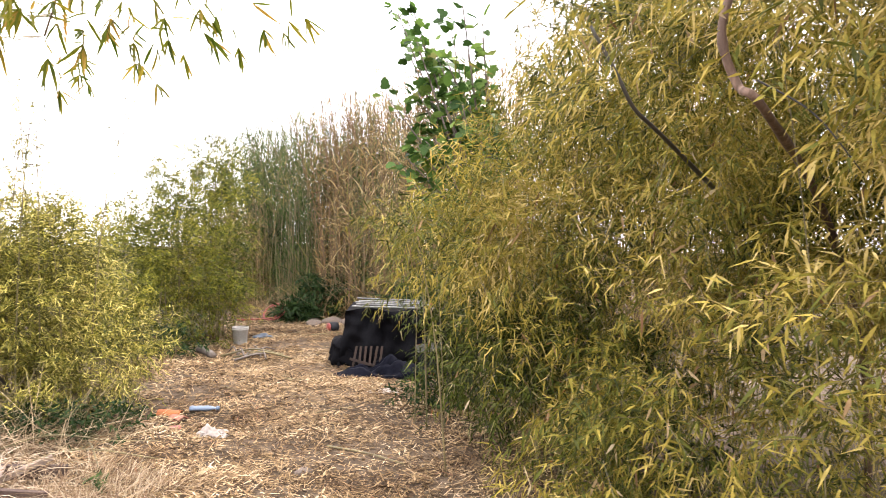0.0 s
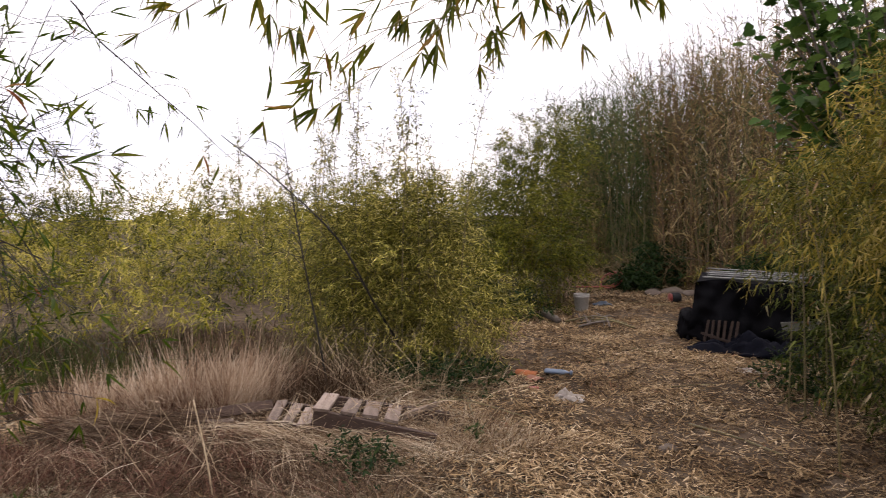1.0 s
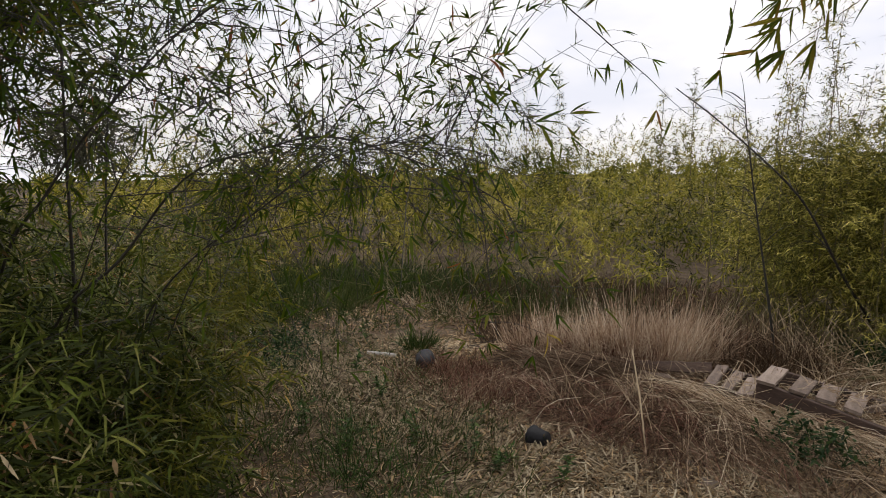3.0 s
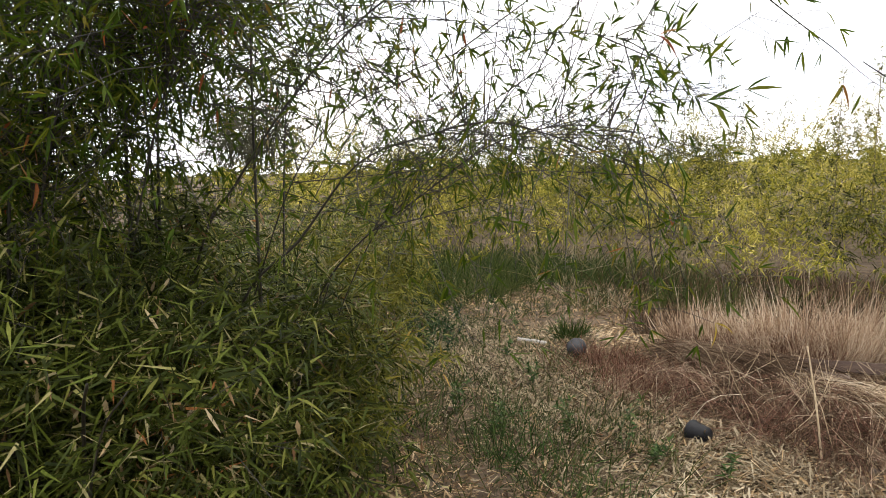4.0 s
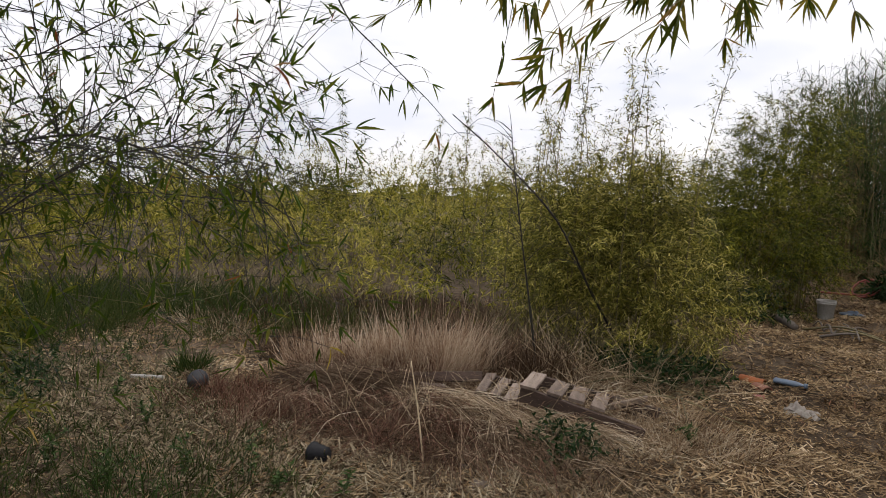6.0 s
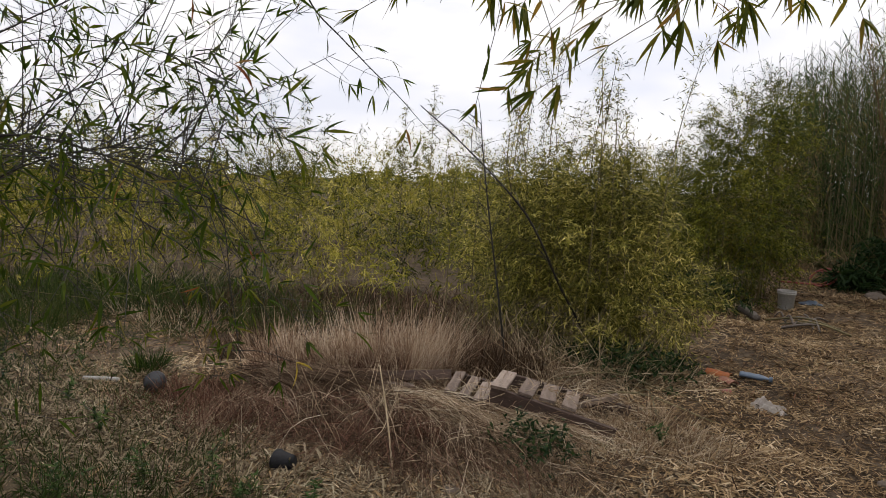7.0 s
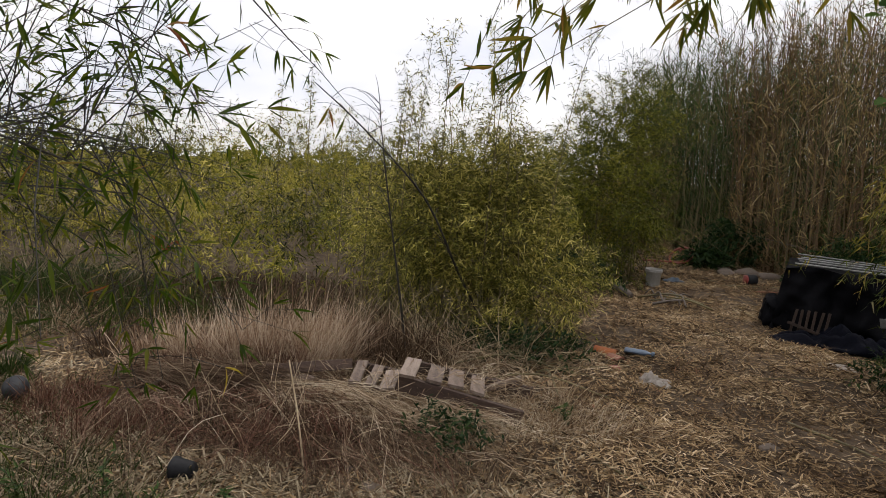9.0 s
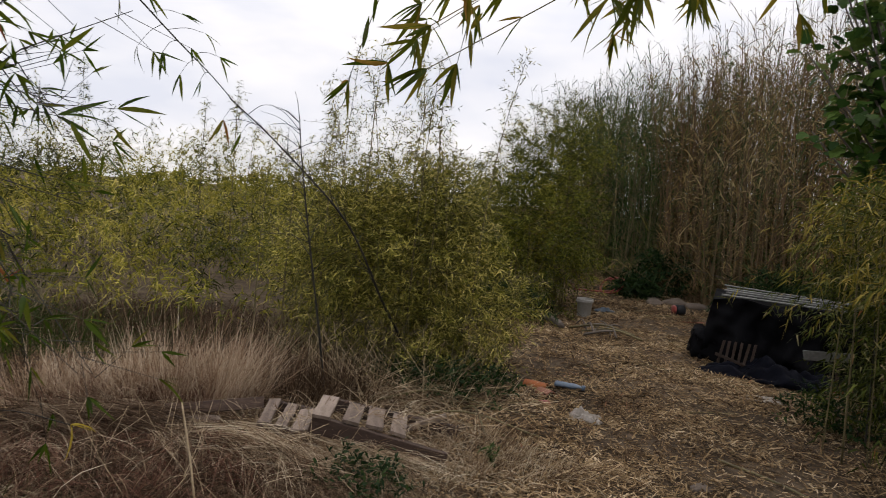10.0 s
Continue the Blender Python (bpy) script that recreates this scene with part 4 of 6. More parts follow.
def swept_grass(name, label, n, a, b, width, heading, length, rise, material, seed, spread=0.22, start=(0.0, 0.15), scatter=0.12, end=0.03, locks=60):
    """Long bent stems that spring from a line a-b, bow over along heading and come down; locks: in how many strands they gather."""
    g = np.random.default_rng(seed)
    lock = g.integers(0, locks, n)
    u = (g.random(locks)[lock] + g.normal(0, 0.03, n)).clip(0, 1)[:, None]
    root = np.array(a) + (np.array(b) - np.array(a)) * u + g.normal(0, scatter, (locks, 2))[lock] + g.normal(0, 0.03, (n, 2))
    way = unit(np.array(heading, float) + g.normal(0, spread, (locks, 2))[lock] + g.normal(0, spread * 0.5, (n, 2)))
    ln = (g.uniform(length[0], length[1], locks)[lock] * g.uniform(0.7, 1.15, n))[:, None]
    z0 = (g.uniform(start[0], start[1], locks)[lock] + g.normal(0, 0.015, n))
    top = g.uniform(rise[0], rise[1], locks)[lock] * g.uniform(0.75, 1.2, n)
    curl = g.normal(0, 0.12, n)[:, None] * np.column_stack([-way[:, 1], way[:, 0]])
    rows = 6
    verts = np.empty((n, rows, 2, 3), np.float32)
    side = unit(np.column_stack([-way[:, 1], way[:, 0], g.normal(0, 0.8, n)]))
    w = g.uniform(width[0], width[1], n)[:, None]
    for r in range(rows):
        q = r / (rows - 1)
        xy = root + way * ln * q + curl * q * q * ln
        floor = ground_z(xy[:, 0], xy[:, 1])
        z = floor + np.maximum(0.004, z0 * (1 - q) ** 2 + top * 2.6 * q * (1 - q) ** 1.3 + end * q + 0.012 * np.sin(9 * q + seed + lock))
        mid = np.column_stack([xy, z])
        taper = 1.0 - 0.75 * q
        verts[:, r, 0], verts[:, r, 1] = mid - side * w * taper / 2, mid + side * w * taper / 2
    base = (np.arange(n) * rows * 2)[:, None]
    quads = np.concatenate([base + np.array((2 * r, 2 * r + 1, 2 * r + 3, 2 * r + 2)) for r in range(rows - 1)], 1)
    return tagged(new(name, mesh_of(name, verts.reshape(-1, 3), quads.reshape(-1, 4), material)), label, "grass", kind="stuff")


for n_, c_, r_, l_, w_, s_ in ((1500, (-5.35, 3.85), (0.34, 0.22), (0.2, 0.6), (-0.12, -0.05, 1.0), 41), (2200, (-4.95, 4.2), (0.40, 0.25), (0.25, 0.82), (0.05, 0.0, 1.0), 141), (1500, (-4.6, 4.5), (0.26, 0.25), (0.3, 0.9), (0.2, 0.12, 1.0), 145)):
    grass_patch("dry_grass_plume", "tall pale pinkish dry grass standing in a thick tuft", n_, c_, r_, 38, l_, (0.0025, 0.006), w_, PLUME, s_, (0.0, 0.6), 0.22, tufts=26)
grass_patch("dry_grass_fringe", "brown dry grass beside the pale tuft", 1200, (-5.85, 3.85), (0.4, 0.3), 38, (0.2, 0.42), (0.0025, 0.005), (-0.1, 0.0, 1.0), BROWN_SHADE_GRASS, 142, (0.1, 0.5), 0.25, tufts=50)
grass_patch("dry_grass_plume", "reddish dry stems at the foot of the pale tuft", 2600, (-4.95, 4.0), (0.55, 0.25), 38, (0.15, 0.42), (0.002, 0.0045), (0.05, 0.0, 1.0), RED_GRASS, 146, (0.0, 0.4), 0.25, tufts=70)
grass_patch("dry_grass_plume", "brown dry grass behind the pale tuft, darkened for shade", 1700, (-4.25, 4.85), (0.36, 0.3), 35, (0.3, 0.62), (0.002, 0.005), (-0.1, 0.05, 1.0), BROWN_SHADE_GRASS, 144, (0.05, 0.4), 0.2, tufts=45)
swept_grass("dry_grass_sweep", "long dry grass bent over towards the broken pallet", 1900, (-5.2, 3.3), (-4.45, 3.6), (0.002, 0.0045), (0.86, 0.36), (0.5, 1.1), (0.10, 0.26), BROWN_SHADE_GRASS, 42, 0.3, start=(0.03, 0.25), locks=120, scatter=0.16)
swept_grass("dry_grass_sweep", "pale bent grass lying across the front of the pallet", 1100, (-4.7, 3.6), (-3.5, 3.85), (0.002, 0.0045), (0.9, 0.25), (0.4, 0.9), (0.05, 0.15), DRY_GRASS, 143, 0.3, start=(0.03, 0.16), locks=90, scatter=0.14)
swept_grass("dry_grass_drape", "brown grass hanging over the mound's front, darkened for shade", 2400, (-4.75, 3.3), (-2.95, 3.9), (0.002, 0.0045), (0.7, -0.5), (0.2, 0.6), (0.05, 0.17), BROWN_SHADE_GRASS, 147, 0.6, start=(0.02, 0.14), locks=190, scatter=0.18)
swept_grass("dry_grass_drape", "reddish matted stems lying over the mound", 1200, (-4.9, 3.15), (-3.3, 3.7), (0.002, 0.0045), (0.8, -0.2), (0.3, 0.7), (0.04, 0.16), RED_GRASS, 148, 0.6, start=(0.02, 0.16), locks=130, scatter=0.18)
swept_grass("dry_grass_drape", "pale wiry stems arching over the mound", 420, (-4.9, 3.2), (-3.2, 3.8), (0.002, 0.0045), (0.8, -0.1), (0.3, 0.8), (0.08, 0.3), DRY_GRASS, 150, 0.7, start=(0.0, 0.1), locks=140, scatter=0.2)
grass_patch("dry_grass_tangle", "matted brown dry grass flopping over the ground, darkened for shade", 4200, (-3.95, 3.5), (0.9, 0.36), 22, (0.1, 0.32), (0.002, 0.004), (0.5, -0.3, 0.4), BROWN_SHADE_GRASS, 43, (0.3, 0.8), 0.6, z=0.04)
grass_patch("dry_grass_fringe", "thin brown seeding grass at the tuft's edge", 3000, (-4.9, 2.95), (0.65, 0.4), 30, (0.12, 0.36), (0.002, 0.004), (-0.05, -0.1, 0.8), RED_GRASS, 44, (0.1, 0.5), 0.4, tufts=110)
swept_grass("dry_grass_sweep", "thin dry grass blown over the pallet's front", 620, (-4.1, 3.92), (-3.15, 4.28), (0.002, 0.0045), (0.88, 0.4), (0.3, 0.75), (0.06, 0.16), DRY_GRASS, 151, 0.35, start=(0.05, 0.16), locks=80, scatter=0.07)
grass_patch("dry_grass_wisp", "bright straw lying beside the loose plank", 420, (-4.0, 4.35), (0.3, 0.16), 31, (0.08, 0.24), (0.003, 0.007), (0.5, -0.1, 0.15), DRY_GRASS, 149, (0.1, 0.4), 0.6, z=0.12)
grass_patch("dry_grass_border", "dry grass and stalks under the bamboo bush", 4500, (-4.35, 5.25), (1.1, 0.35), 30, (0.2, 0.55), (0.002, 0.005), (0.2, -0.1, 0.6), DRY_GRASS, 45, (0.2, 0.7), 0.5)
grass_patch("dry_grass_border", "straw-coloured grass by the end of the pallet", 2200, (-2.75, 4.75), (0.5, 0.35), 20, (0.12, 0.35), (0.002, 0.005), (0.2, -0.2, 0.7), DRY_GRASS, 46, (0.2, 0.7), 0.5)
grass_patch("dry_grass_bank", "brown grass bank at the back of the clearing", 1500, (-6.9, 4.9), (1.6, 0.8), 35, (0.2, 0.5), (0.003, 0.007), (0.05, 0.0, 1.0), BROWN_SHADE_GRASS, 47, (0.1, 0.4), 0.3)
grass_patch("green_grass", "dark green long grass at the clearing's edge", 5500, (-8.9, 2.9), (1.5, 1.7), 0, (0.3, 0.65), (0.004, 0.009), (0.05, 0.0, 1.0), GREEN_GRASS, 48, (0.2, 0.7), 0.35)
grass_patch("green_grass", "brown dead grass beneath the arching bamboo", 3000, (-7.0, 0.7), (1.4, 0.8), 0, (0.15, 0.4), (0.004, 0.008), (0.05, 0.0, 1.0), BROWN_SHADE_GRASS, 49, (0.2, 0.7), 0.35)
grass_patch("sparse_grass", "thin wiry green grass growing through the litter", 800, (-3.75, 1.9), (0.7, 0.6), 15, (0.1, 0.36), (0.002, 0.0045), (0.05, 0.0, 1.0), GREEN_GRASS, 50, (0.1, 0.5), 0.35)
grass_patch("sparse_grass", "tall thin green grass at the edge of the straw", 700, (-3.9, 1.75), (0.75, 0.35), 25, (0.1, 0.3), (0.003, 0.006), (0.05, 0.0, 1.0), SEEDLING_LEAF, 59, (0.1, 0.5), 0.35, tufts=60)
grass_patch("sparse_grass", "thin green grass scattered over the litter", 1800, (-5.2, 2.1), (1.3, 0.8), 15, (0.08, 0.25), (0.002, 0.004), (0.05, 0.0, 1.0), GREEN_GRASS, 51, (0.1, 0.5), 0.4)
grass_patch("sparse_grass", "a few green shoots in the straw", 500, (-2.1, 3.4), (0.9, 0.5), 15, (0.05, 0.16), (0.002, 0.004), (0.05, 0.0, 1.0), GREEN_GRASS, 52, (0.1, 0.5), 0.4)
grass_patch("sparse_grass", "wiry dark green grass round the green bush", 700, (-4.7, 1.05), (0.9, 0.55), 10, (0.1, 0.34), (0.002, 0.005), (0.05, 0.0, 1.0), GREEN_GRASS, 58, (0.1, 0.5), 0.4)
for n_, c_, r_, s_ in ((700, (-4.6, 1.75), (0.6, 0.35), 181), (900, (-5.6, 1.5), (0.8, 0.4), 182), (700, (-6.4, 2.1), (0.6, 0.4), 183), (350, (-4.0, 2.3), (0.4, 0.3), 184), (800, (-5.4, 2.75), (0.6, 0.35), 185), (500, (-4.45, 2.45), (0.45, 0.3), 186)):
    grass_patch("sparse_grass", "low dark green grass tufts growing in the litter", n_, c_, r_, 10, (0.06, 0.22), (0.003, 0.006), (0.05, 0.0, 0.8), GREEN_GRASS, s_, (0.2, 0.7), 0.45, tufts=70)
grass_patch("grass_tussock", "small bright green tussock beside the grey pot", 260, (-5.95, 2.85), (0.12, 0.12), 0, (0.15, 0.28), (0.004, 0.008), (0.0, 0.0, 1.0), GREEN_GRASS, 53, (0.1, 0.5), 0.3)


def weeds(name, label, centre, radii, n, leaf, wide, seed, material=None):
    g = np.random.default_rng(seed)
    ob = thing(name, (centre[0], centre[1], 0.0), label, "weeds")
    p, w = in_blobs([(*centre, *radii)], n, seed, 0.3)
    lv, tw = twig_leaves(p, w, 0.12, 5, leaf, wide, 0.4, 0.3, seed=seed)
    world_part("leaf_mass", mesh_of("leaf_mass", *lv, material or WEED_LEAF), ob, kind="stuff")
    world_part("stem_mass", mesh_of("stem_mass", *tw, DARK_CANE), ob, kind="stuff")
    return ob


weeds("low_weeds", "dark green leafy weeds below the pallet", (-3.05, 3.95, 0.02), (0.33, 0.26, 0.14), 330, 0.045, 0.018, 61)
weeds("low_weeds", "dark green weeds at the foot of the golden bamboo", (-0.75, 7.3, 0.05), (0.5, 0.4, 0.25), 420, 0.05, 0.02, 62)
weeds("low_weeds", "dark green weeds straggling out of the bamboo bush", (-4.35, 0.9, 0.05), (0.5, 0.25, 0.22), 150, 0.07, 0.012, 67)
weeds("low_weeds", "dark green ground weeds matted over the litter", (-6.2, 1.7, 0.0), (0.6, 0.3, 0.12), 300, 0.05, 0.014, 68)
weeds("low_weeds", "dark green ground weeds spreading under the arching bamboo", (-6.5, 1.65, 0.0), (0.9, 0.5, 0.14), 800, 0.05, 0.014, 69)
weeds("leafy_shrub", "dark green leafy shrub before the dry reeds", (-3.6, 13.9, 0.35), (0.55, 0.45, 0.45), 380, 0.16, 0.03, 63)
weeds("leafy_shrub", "low green spiky plant beside the path", (-3.95, 13.2, 0.1), (0.42, 0.3, 0.28), 300, 0.18, 0.03, 64)
weeds("leafy_shrub", "small green plants in the shade of the bamboo", (-3.35, 5.95, 0.05), (0.3, 0.3, 0.2), 260, 0.05, 0.02, 65)
# added dark leaves that stand in for the shadow below the olive bush
weeds("leafy_shrub", "dark leaves added as shade at the foot of the olive bush", (-4.75, 9.35, 0.15), (0.7, 0.35, 0.3), 420, 0.07, 0.02, 71)
weeds("leafy_shrub", "dark green plants under the bamboo bush", (-3.8, 5.72, 0.08), (0.42, 0.25, 0.2), 380, 0.055, 0.018, 72)
weeds("leafy_shrub", "dark undergrowth below the dry reeds", (-1.5, 12.2, 0.35), (0.9, 0.45, 0.5), 800, 0.12, 0.025, 66)


grass_patch("sparse_grass", "green grass tufts scattered over the far litter", 2200, (-7.6, 2.6), (1.2, 1.2), 0, (0.08, 0.28), (0.003, 0.006), (0.05, 0.0, 1.0), GREEN_GRASS, 54, (0.1, 0.5), 0.4)
grass_patch("dry_grass_bank", "low tan grass at the edge of the litter", 800, (-7.4, 3.6), (0.8, 0.4), 20, (0.15, 0.4), (0.003, 0.006), (0.1, 0.0, 1.0), DRY_GRASS, 55, (0.2, 0.6), 0.4)


def seedling(x, y, height, seed, lean=(0.0, 0.0)):
    """One spindly plant with narrow leaves up its stem."""
    g = np.random.default_rng(seed)
    ob = thing("green_seedling", (x, y, gz(x, y)), "spindly green seedling growing out of the straw", "plant", "seedlings in the litter")
    stems = int(g.integers(2, 5))
    for i in range(stems):
        h = height * g.uniform(0.6, 1.05)
        line = [(0, 0, -0.01), (lean[0] * 0.4 + g.normal(0, 0.02), lean[1] * 0.4 + g.normal(0, 0.02), h * 0.5), (lean[0] + g.normal(0, 0.05), lean[1] + g.normal(0, 0.05), h)]
        stem = part("stem", mesh_of("stem", *rod(line, 0.0035, 0.0015, 5, 5), SEEDLING_STEM, True), ob)
        pts = smooth_line(line, 9)[4:]
        at = pts[g.integers(0, len(pts), 18)]
        d = np.column_stack([g.normal(size=(18, 2)), g.uniform(0.2, 1.6, 18)])
        part("leaves", mesh_of("leaves", *blades(at, d, unit(UP + g.normal(size=(18, 3)) * 0.5), g.uniform(0.03, 0.075, 18), g.uniform(0.008, 0.014, 18), g.uniform(0.1, 0.5, 18)), SEEDLING_LEAF), stem)
    return ob


def stem_tangle(name, label, n, centre, radii, length, material, seed, r=0.003):
    """Fine bare stems leaning every way."""
    g = np.random.default_rng(seed)
    a, q = g.uniform(0, 6.28, n), g.random(n) ** 0.5
    x, y = centre[0] + radii[0] * q * np.cos(a), centre[1] + radii[1] * q * np.sin(a)
    p0 = np.column_stack([x, y, ground_z(x, y) - 0.02])
    d = unit(np.column_stack([g.normal(0, 0.8, n), g.normal(-0.1, 0.6, n), g.uniform(0.1, 1.0, n)]))
    ln = g.uniform(length[0], length[1], n)[:, None]
    v, q_ = tubes(p0, p0 + d * ln, r, r * 0.5, 3, np.column_stack([g.normal(0, 0.03, (n, 2)), g.uniform(0, 0.06, n)]))
    return tagged(new(name, mesh_of(name, v, q_, material)), label, "stems", kind="stuff")


for i_, (x_, y_, h_) in enumerate(((-3.77, 2.32, 0.30), (-3.62, 2.42, 0.20), (-6.09, 2.84, 0.26), (-6.38, 2.51, 0.22), (-4.45, 1.55, 0.25), (-4.20, 1.75, 0.18), (-5.60, 2.20, 0.18), (-4.90, 2.15, 0.22), (-3.35, 2.65, 0.16), (-4.05, 2.10, 0.22), (-7.00, 2.40, 0.25), (-2.65, 4.75, 0.15), (-5.90, 1.60, 0.20))):
    seedling(x_, y_, h_, 500 + i_, (0.05 * math.sin(i_ * 2.1), 0.05 * math.cos(i_ * 1.3)))
stem_tangle("bare_stems", "pale bare stems crossing under the bamboo bush", 160, (-4.0, 5.45), (0.9, 0.45), (0.25, 0.8), DRY_STICK, 161)
stem_tangle("bare_stems", "dark bare canes at the foot of the bamboo bush", 420, (-4.4, 5.9), (1.1, 0.5), (0.3, 0.8), CANE, 165, 0.004)
grass_patch("dry_grass_wisp", "loose straw fallen over the pallet", 620, (-3.5, 4.5), (0.6, 0.25), 31, (0.1, 0.28), (0.003, 0.006), (0.4, -0.1, 0.1), DRY_GRASS, 145, (0.2, 0.5), 0.5, z=0.24)
stem_tangle("bare_stems", "thin dry stems standing in the matted grass", 160, (-4.0, 3.7), (1.1, 0.6), (0.2, 0.6), DRY_STICK, 162, 0.002)
stem_tangle("bare_stems", "brown bare stems at the foot of the thicket", 220, (-8.6, 5.0), (1.6, 1.8), (0.4, 1.2), CANE, 163, 0.005)
stem_tangle("bare_stems", "brown bare stems below the reeds", 260, (-3.2, 13.9), (2.4, 0.6), (0.4, 1.4), REED_CULM, 164, 0.005)
grass_patch("dry_grass_bank", "mixed dry grass between the bushes", 3000, (-6.6, 5.9), (1.2, 0.9), 35, (0.2, 0.5), (0.003, 0.006), (0.05, 0.0, 1.0), BROWN_SHADE_GRASS, 56, (0.2, 0.6), 0.4)
grass_patch("green_grass", "green grass among the dry stalks", 3300, (-7.4, 4.5), (1.5, 0.9), 35, (0.2, 0.5), (0.004, 0.008), (0.05, 0.0, 1.0), GREEN_GRASS, 57, (0.2, 0.6), 0.4)


# ---- things lying in the clearing ----
def beam(name, ob, p, q, height, thick, material, label="", roll=0.0, rough=0.004):
    """A worn board from p to q in world coordinates, under a thing that is not turned."""
    p, q = Vector(p), Vector(q)
    x = (q - p).normalized()
    y = Vector((0, 0, 1)).cross(x).normalized()
    z = x.cross(y)
    m = Matrix.Translation((p + q) / 2 - ob.matrix_world.translation) @ Matrix((x, y, z)).transposed().to_4x4() @ Matrix.Rotation(radians(roll), 4, "X")
    length = (q - p).length
    bm = bmesh.new()
    bmesh.ops.create_cube(bm, size=1.0, matrix=Matrix.Diagonal((length, thick, height, 1)))
    along = [e for e in bm.edges if abs((e.verts[0].co - e.verts[1].co).x) > length * 0.9]
    bmesh.ops.subdivide_edges(bm, edges=along, cuts=7)
    bmesh.ops.bevel(bm, geom=[e for e in bm.edges if abs((e.verts[0].co - e.verts[1].co).x) > 1e-4], offset=0.003, segments=1, affect="EDGES")
    for v in bm.verts:
        u = v.co.x / length
        v.co.z += rough * (noise.noise(Vector((u * 6, v.co.y * 20, p.x * 9))) + 0.5 * noise.noise(Vector((u * 19, v.co.z * 30, p.y * 7))))
        v.co.y += rough * 0.7 * noise.noise(Vector((u * 8, v.co.z * 25, p.y * 11)))
        if abs(u) > 0.49:
            v.co.x += 2.5 * rough * noise.noise(Vector((v.co.y * 40, v.co.z * 40, p.x * 5 + u)))
    return part(name, bm_mesh(name, bm, material), ob, label, m)


def pallet():
    """A broken pallet: its near half tips up at one end, a smaller piece lies beside it."""
    ob = thing("broken_pallet", (-3.32, 4.44, gz(-3.32, 4.44)), "broken weathered grey wooden pallet half buried in grass", "pallet")
    dark = "dark damp wooden stringer"
    beam("stringer", ob, (-3.58, 4.16, 0.225), (-2.88, 4.57, 0.045), 0.105, 0.04, DARK_WOOD, dark)
    beam("stringer", ob, (-3.80, 4.62, 0.17), (-3.05, 5.02, 0.05), 0.09, 0.04, DARK_WOOD, dark)
    for p, q, wide, roll in (((-3.49, 4.14, 0.285), (-3.70, 4.50, 0.265), 0.105, 6), ((-3.37, 4.27, 0.245), (-3.58, 4.62, 0.215), 0.10, 12), ((-3.26, 4.36, 0.215), (-3.49, 4.72, 0.185), 0.105, 8), ((-3.14, 4.43, 0.185), (-3.36, 4.80, 0.15), 0.095, 14)):
        beam("slat", ob, p, q, 0.02, wide, OLD_WOOD, roll=roll)
    beam("stringer", ob, (-3.94, 4.10, 0.115), (-3.56, 4.23, 0.10), 0.085, 0.035, DARK_WOOD, dark)
    beam("stringer", ob, (-4.12, 4.38, 0.15), (-3.72, 4.52, 0.12), 0.085, 0.035, DARK_WOOD, dark)
    for p, q, wide, roll in (((-3.87, 4.08, 0.165), (-4.06, 4.38, 0.195), 0.075, -4), ((-3.78, 4.13, 0.155), (-3.94, 4.42, 0.18), 0.07, 5), ((-3.66, 4.16, 0.15), (-3.83, 4.44, 0.17), 0.10, -5)):
        beam("slat", ob, p, q, 0.02, wide, OLD_WOOD, roll=roll)
    beam("splinter", ob, (-3.30, 4.72, 0.09), (-3.12, 4.98, 0.16), 0.035, 0.03, OLD_WOOD, "broken pale splinter of a slat")
    return ob


pallet()
plank = thing("loose_plank", (-4.4, 4.0, gz(-4.4, 4.0)), "dark loose plank lying in the dry grass", "plank")
beam("board", plank, (-4.55, 3.92, 0.13), (-4.18, 4.40, 0.15), 0.075, 0.025, DARK_WOOD, roll=-25)
beam("board", plank, (-4.52, 3.78, 0.10), (-4.22, 4.06, 0.09), 0.02, 0.12, OLD_WOOD, "pale grey board", roll=28)


def flower_pot(place, turn, material, label, radius, height, broken=True):
    """A nursery pot lying on its side."""
    ob = thing("plant_pot", (*place, gz(*place) + radius * 0.94), label, "plant pot")
    bm, rings = lathe([(radius * 0.72, 0), (radius * 0.98, height * 0.86), (radius * 1.06, height * 0.87), (radius * 1.06, height), (radius * 0.98, height), (radius * 0.68, 0.006)], 26, 0.05)
    bm.faces.new(list(reversed(rings[0])))
    bm.faces.new(rings[-1])
    if broken:
        bmesh.ops.delete(bm, geom=[v for v in bm.verts if v.co.z > height * 0.8 and v.co.x > radius * 0.55], context="VERTS")
    m = pose(0, 0, 0, 0, 0, turn) @ pose(0, 0, 0, 0, 96, 0)
    body = part("body", bm_mesh("body", bm, material, True), ob, m=m @ Matrix.Translation((0, 0, -height / 2)))
    torn = bmesh.new()
    board(torn, (0.04, 0.002, 0.045), Matrix(), 0.0008)
    part("torn_flap", bm_mesh("torn_flap", torn, material), body, "torn plastic flap", body.matrix_basis.inverted() @ m @ pose(radius * 0.9, 0.02, height * 0.55, 20, 50, 10))
    return ob


flower_pot((-3.80, 2.77), 200, BLACK_POT, "torn black plastic plant pot lying on its side", 0.058, 0.105)
flower_pot((-5.42, 2.69), 150, GREY_POT, "faded grey plastic plant pot lying on its side", 0.072, 0.13, False)


def lying_rod(name, label, category, points, r0, r1, material, sides=8, nodes=0.0):
    x, y, z = points[0]
    ob = thing(name, (x, y, z), label, category)
    world_part("shaft", mesh_of("shaft", *rod(points, r0, r1, sides, 5, nodes), material, True), ob)
    return ob


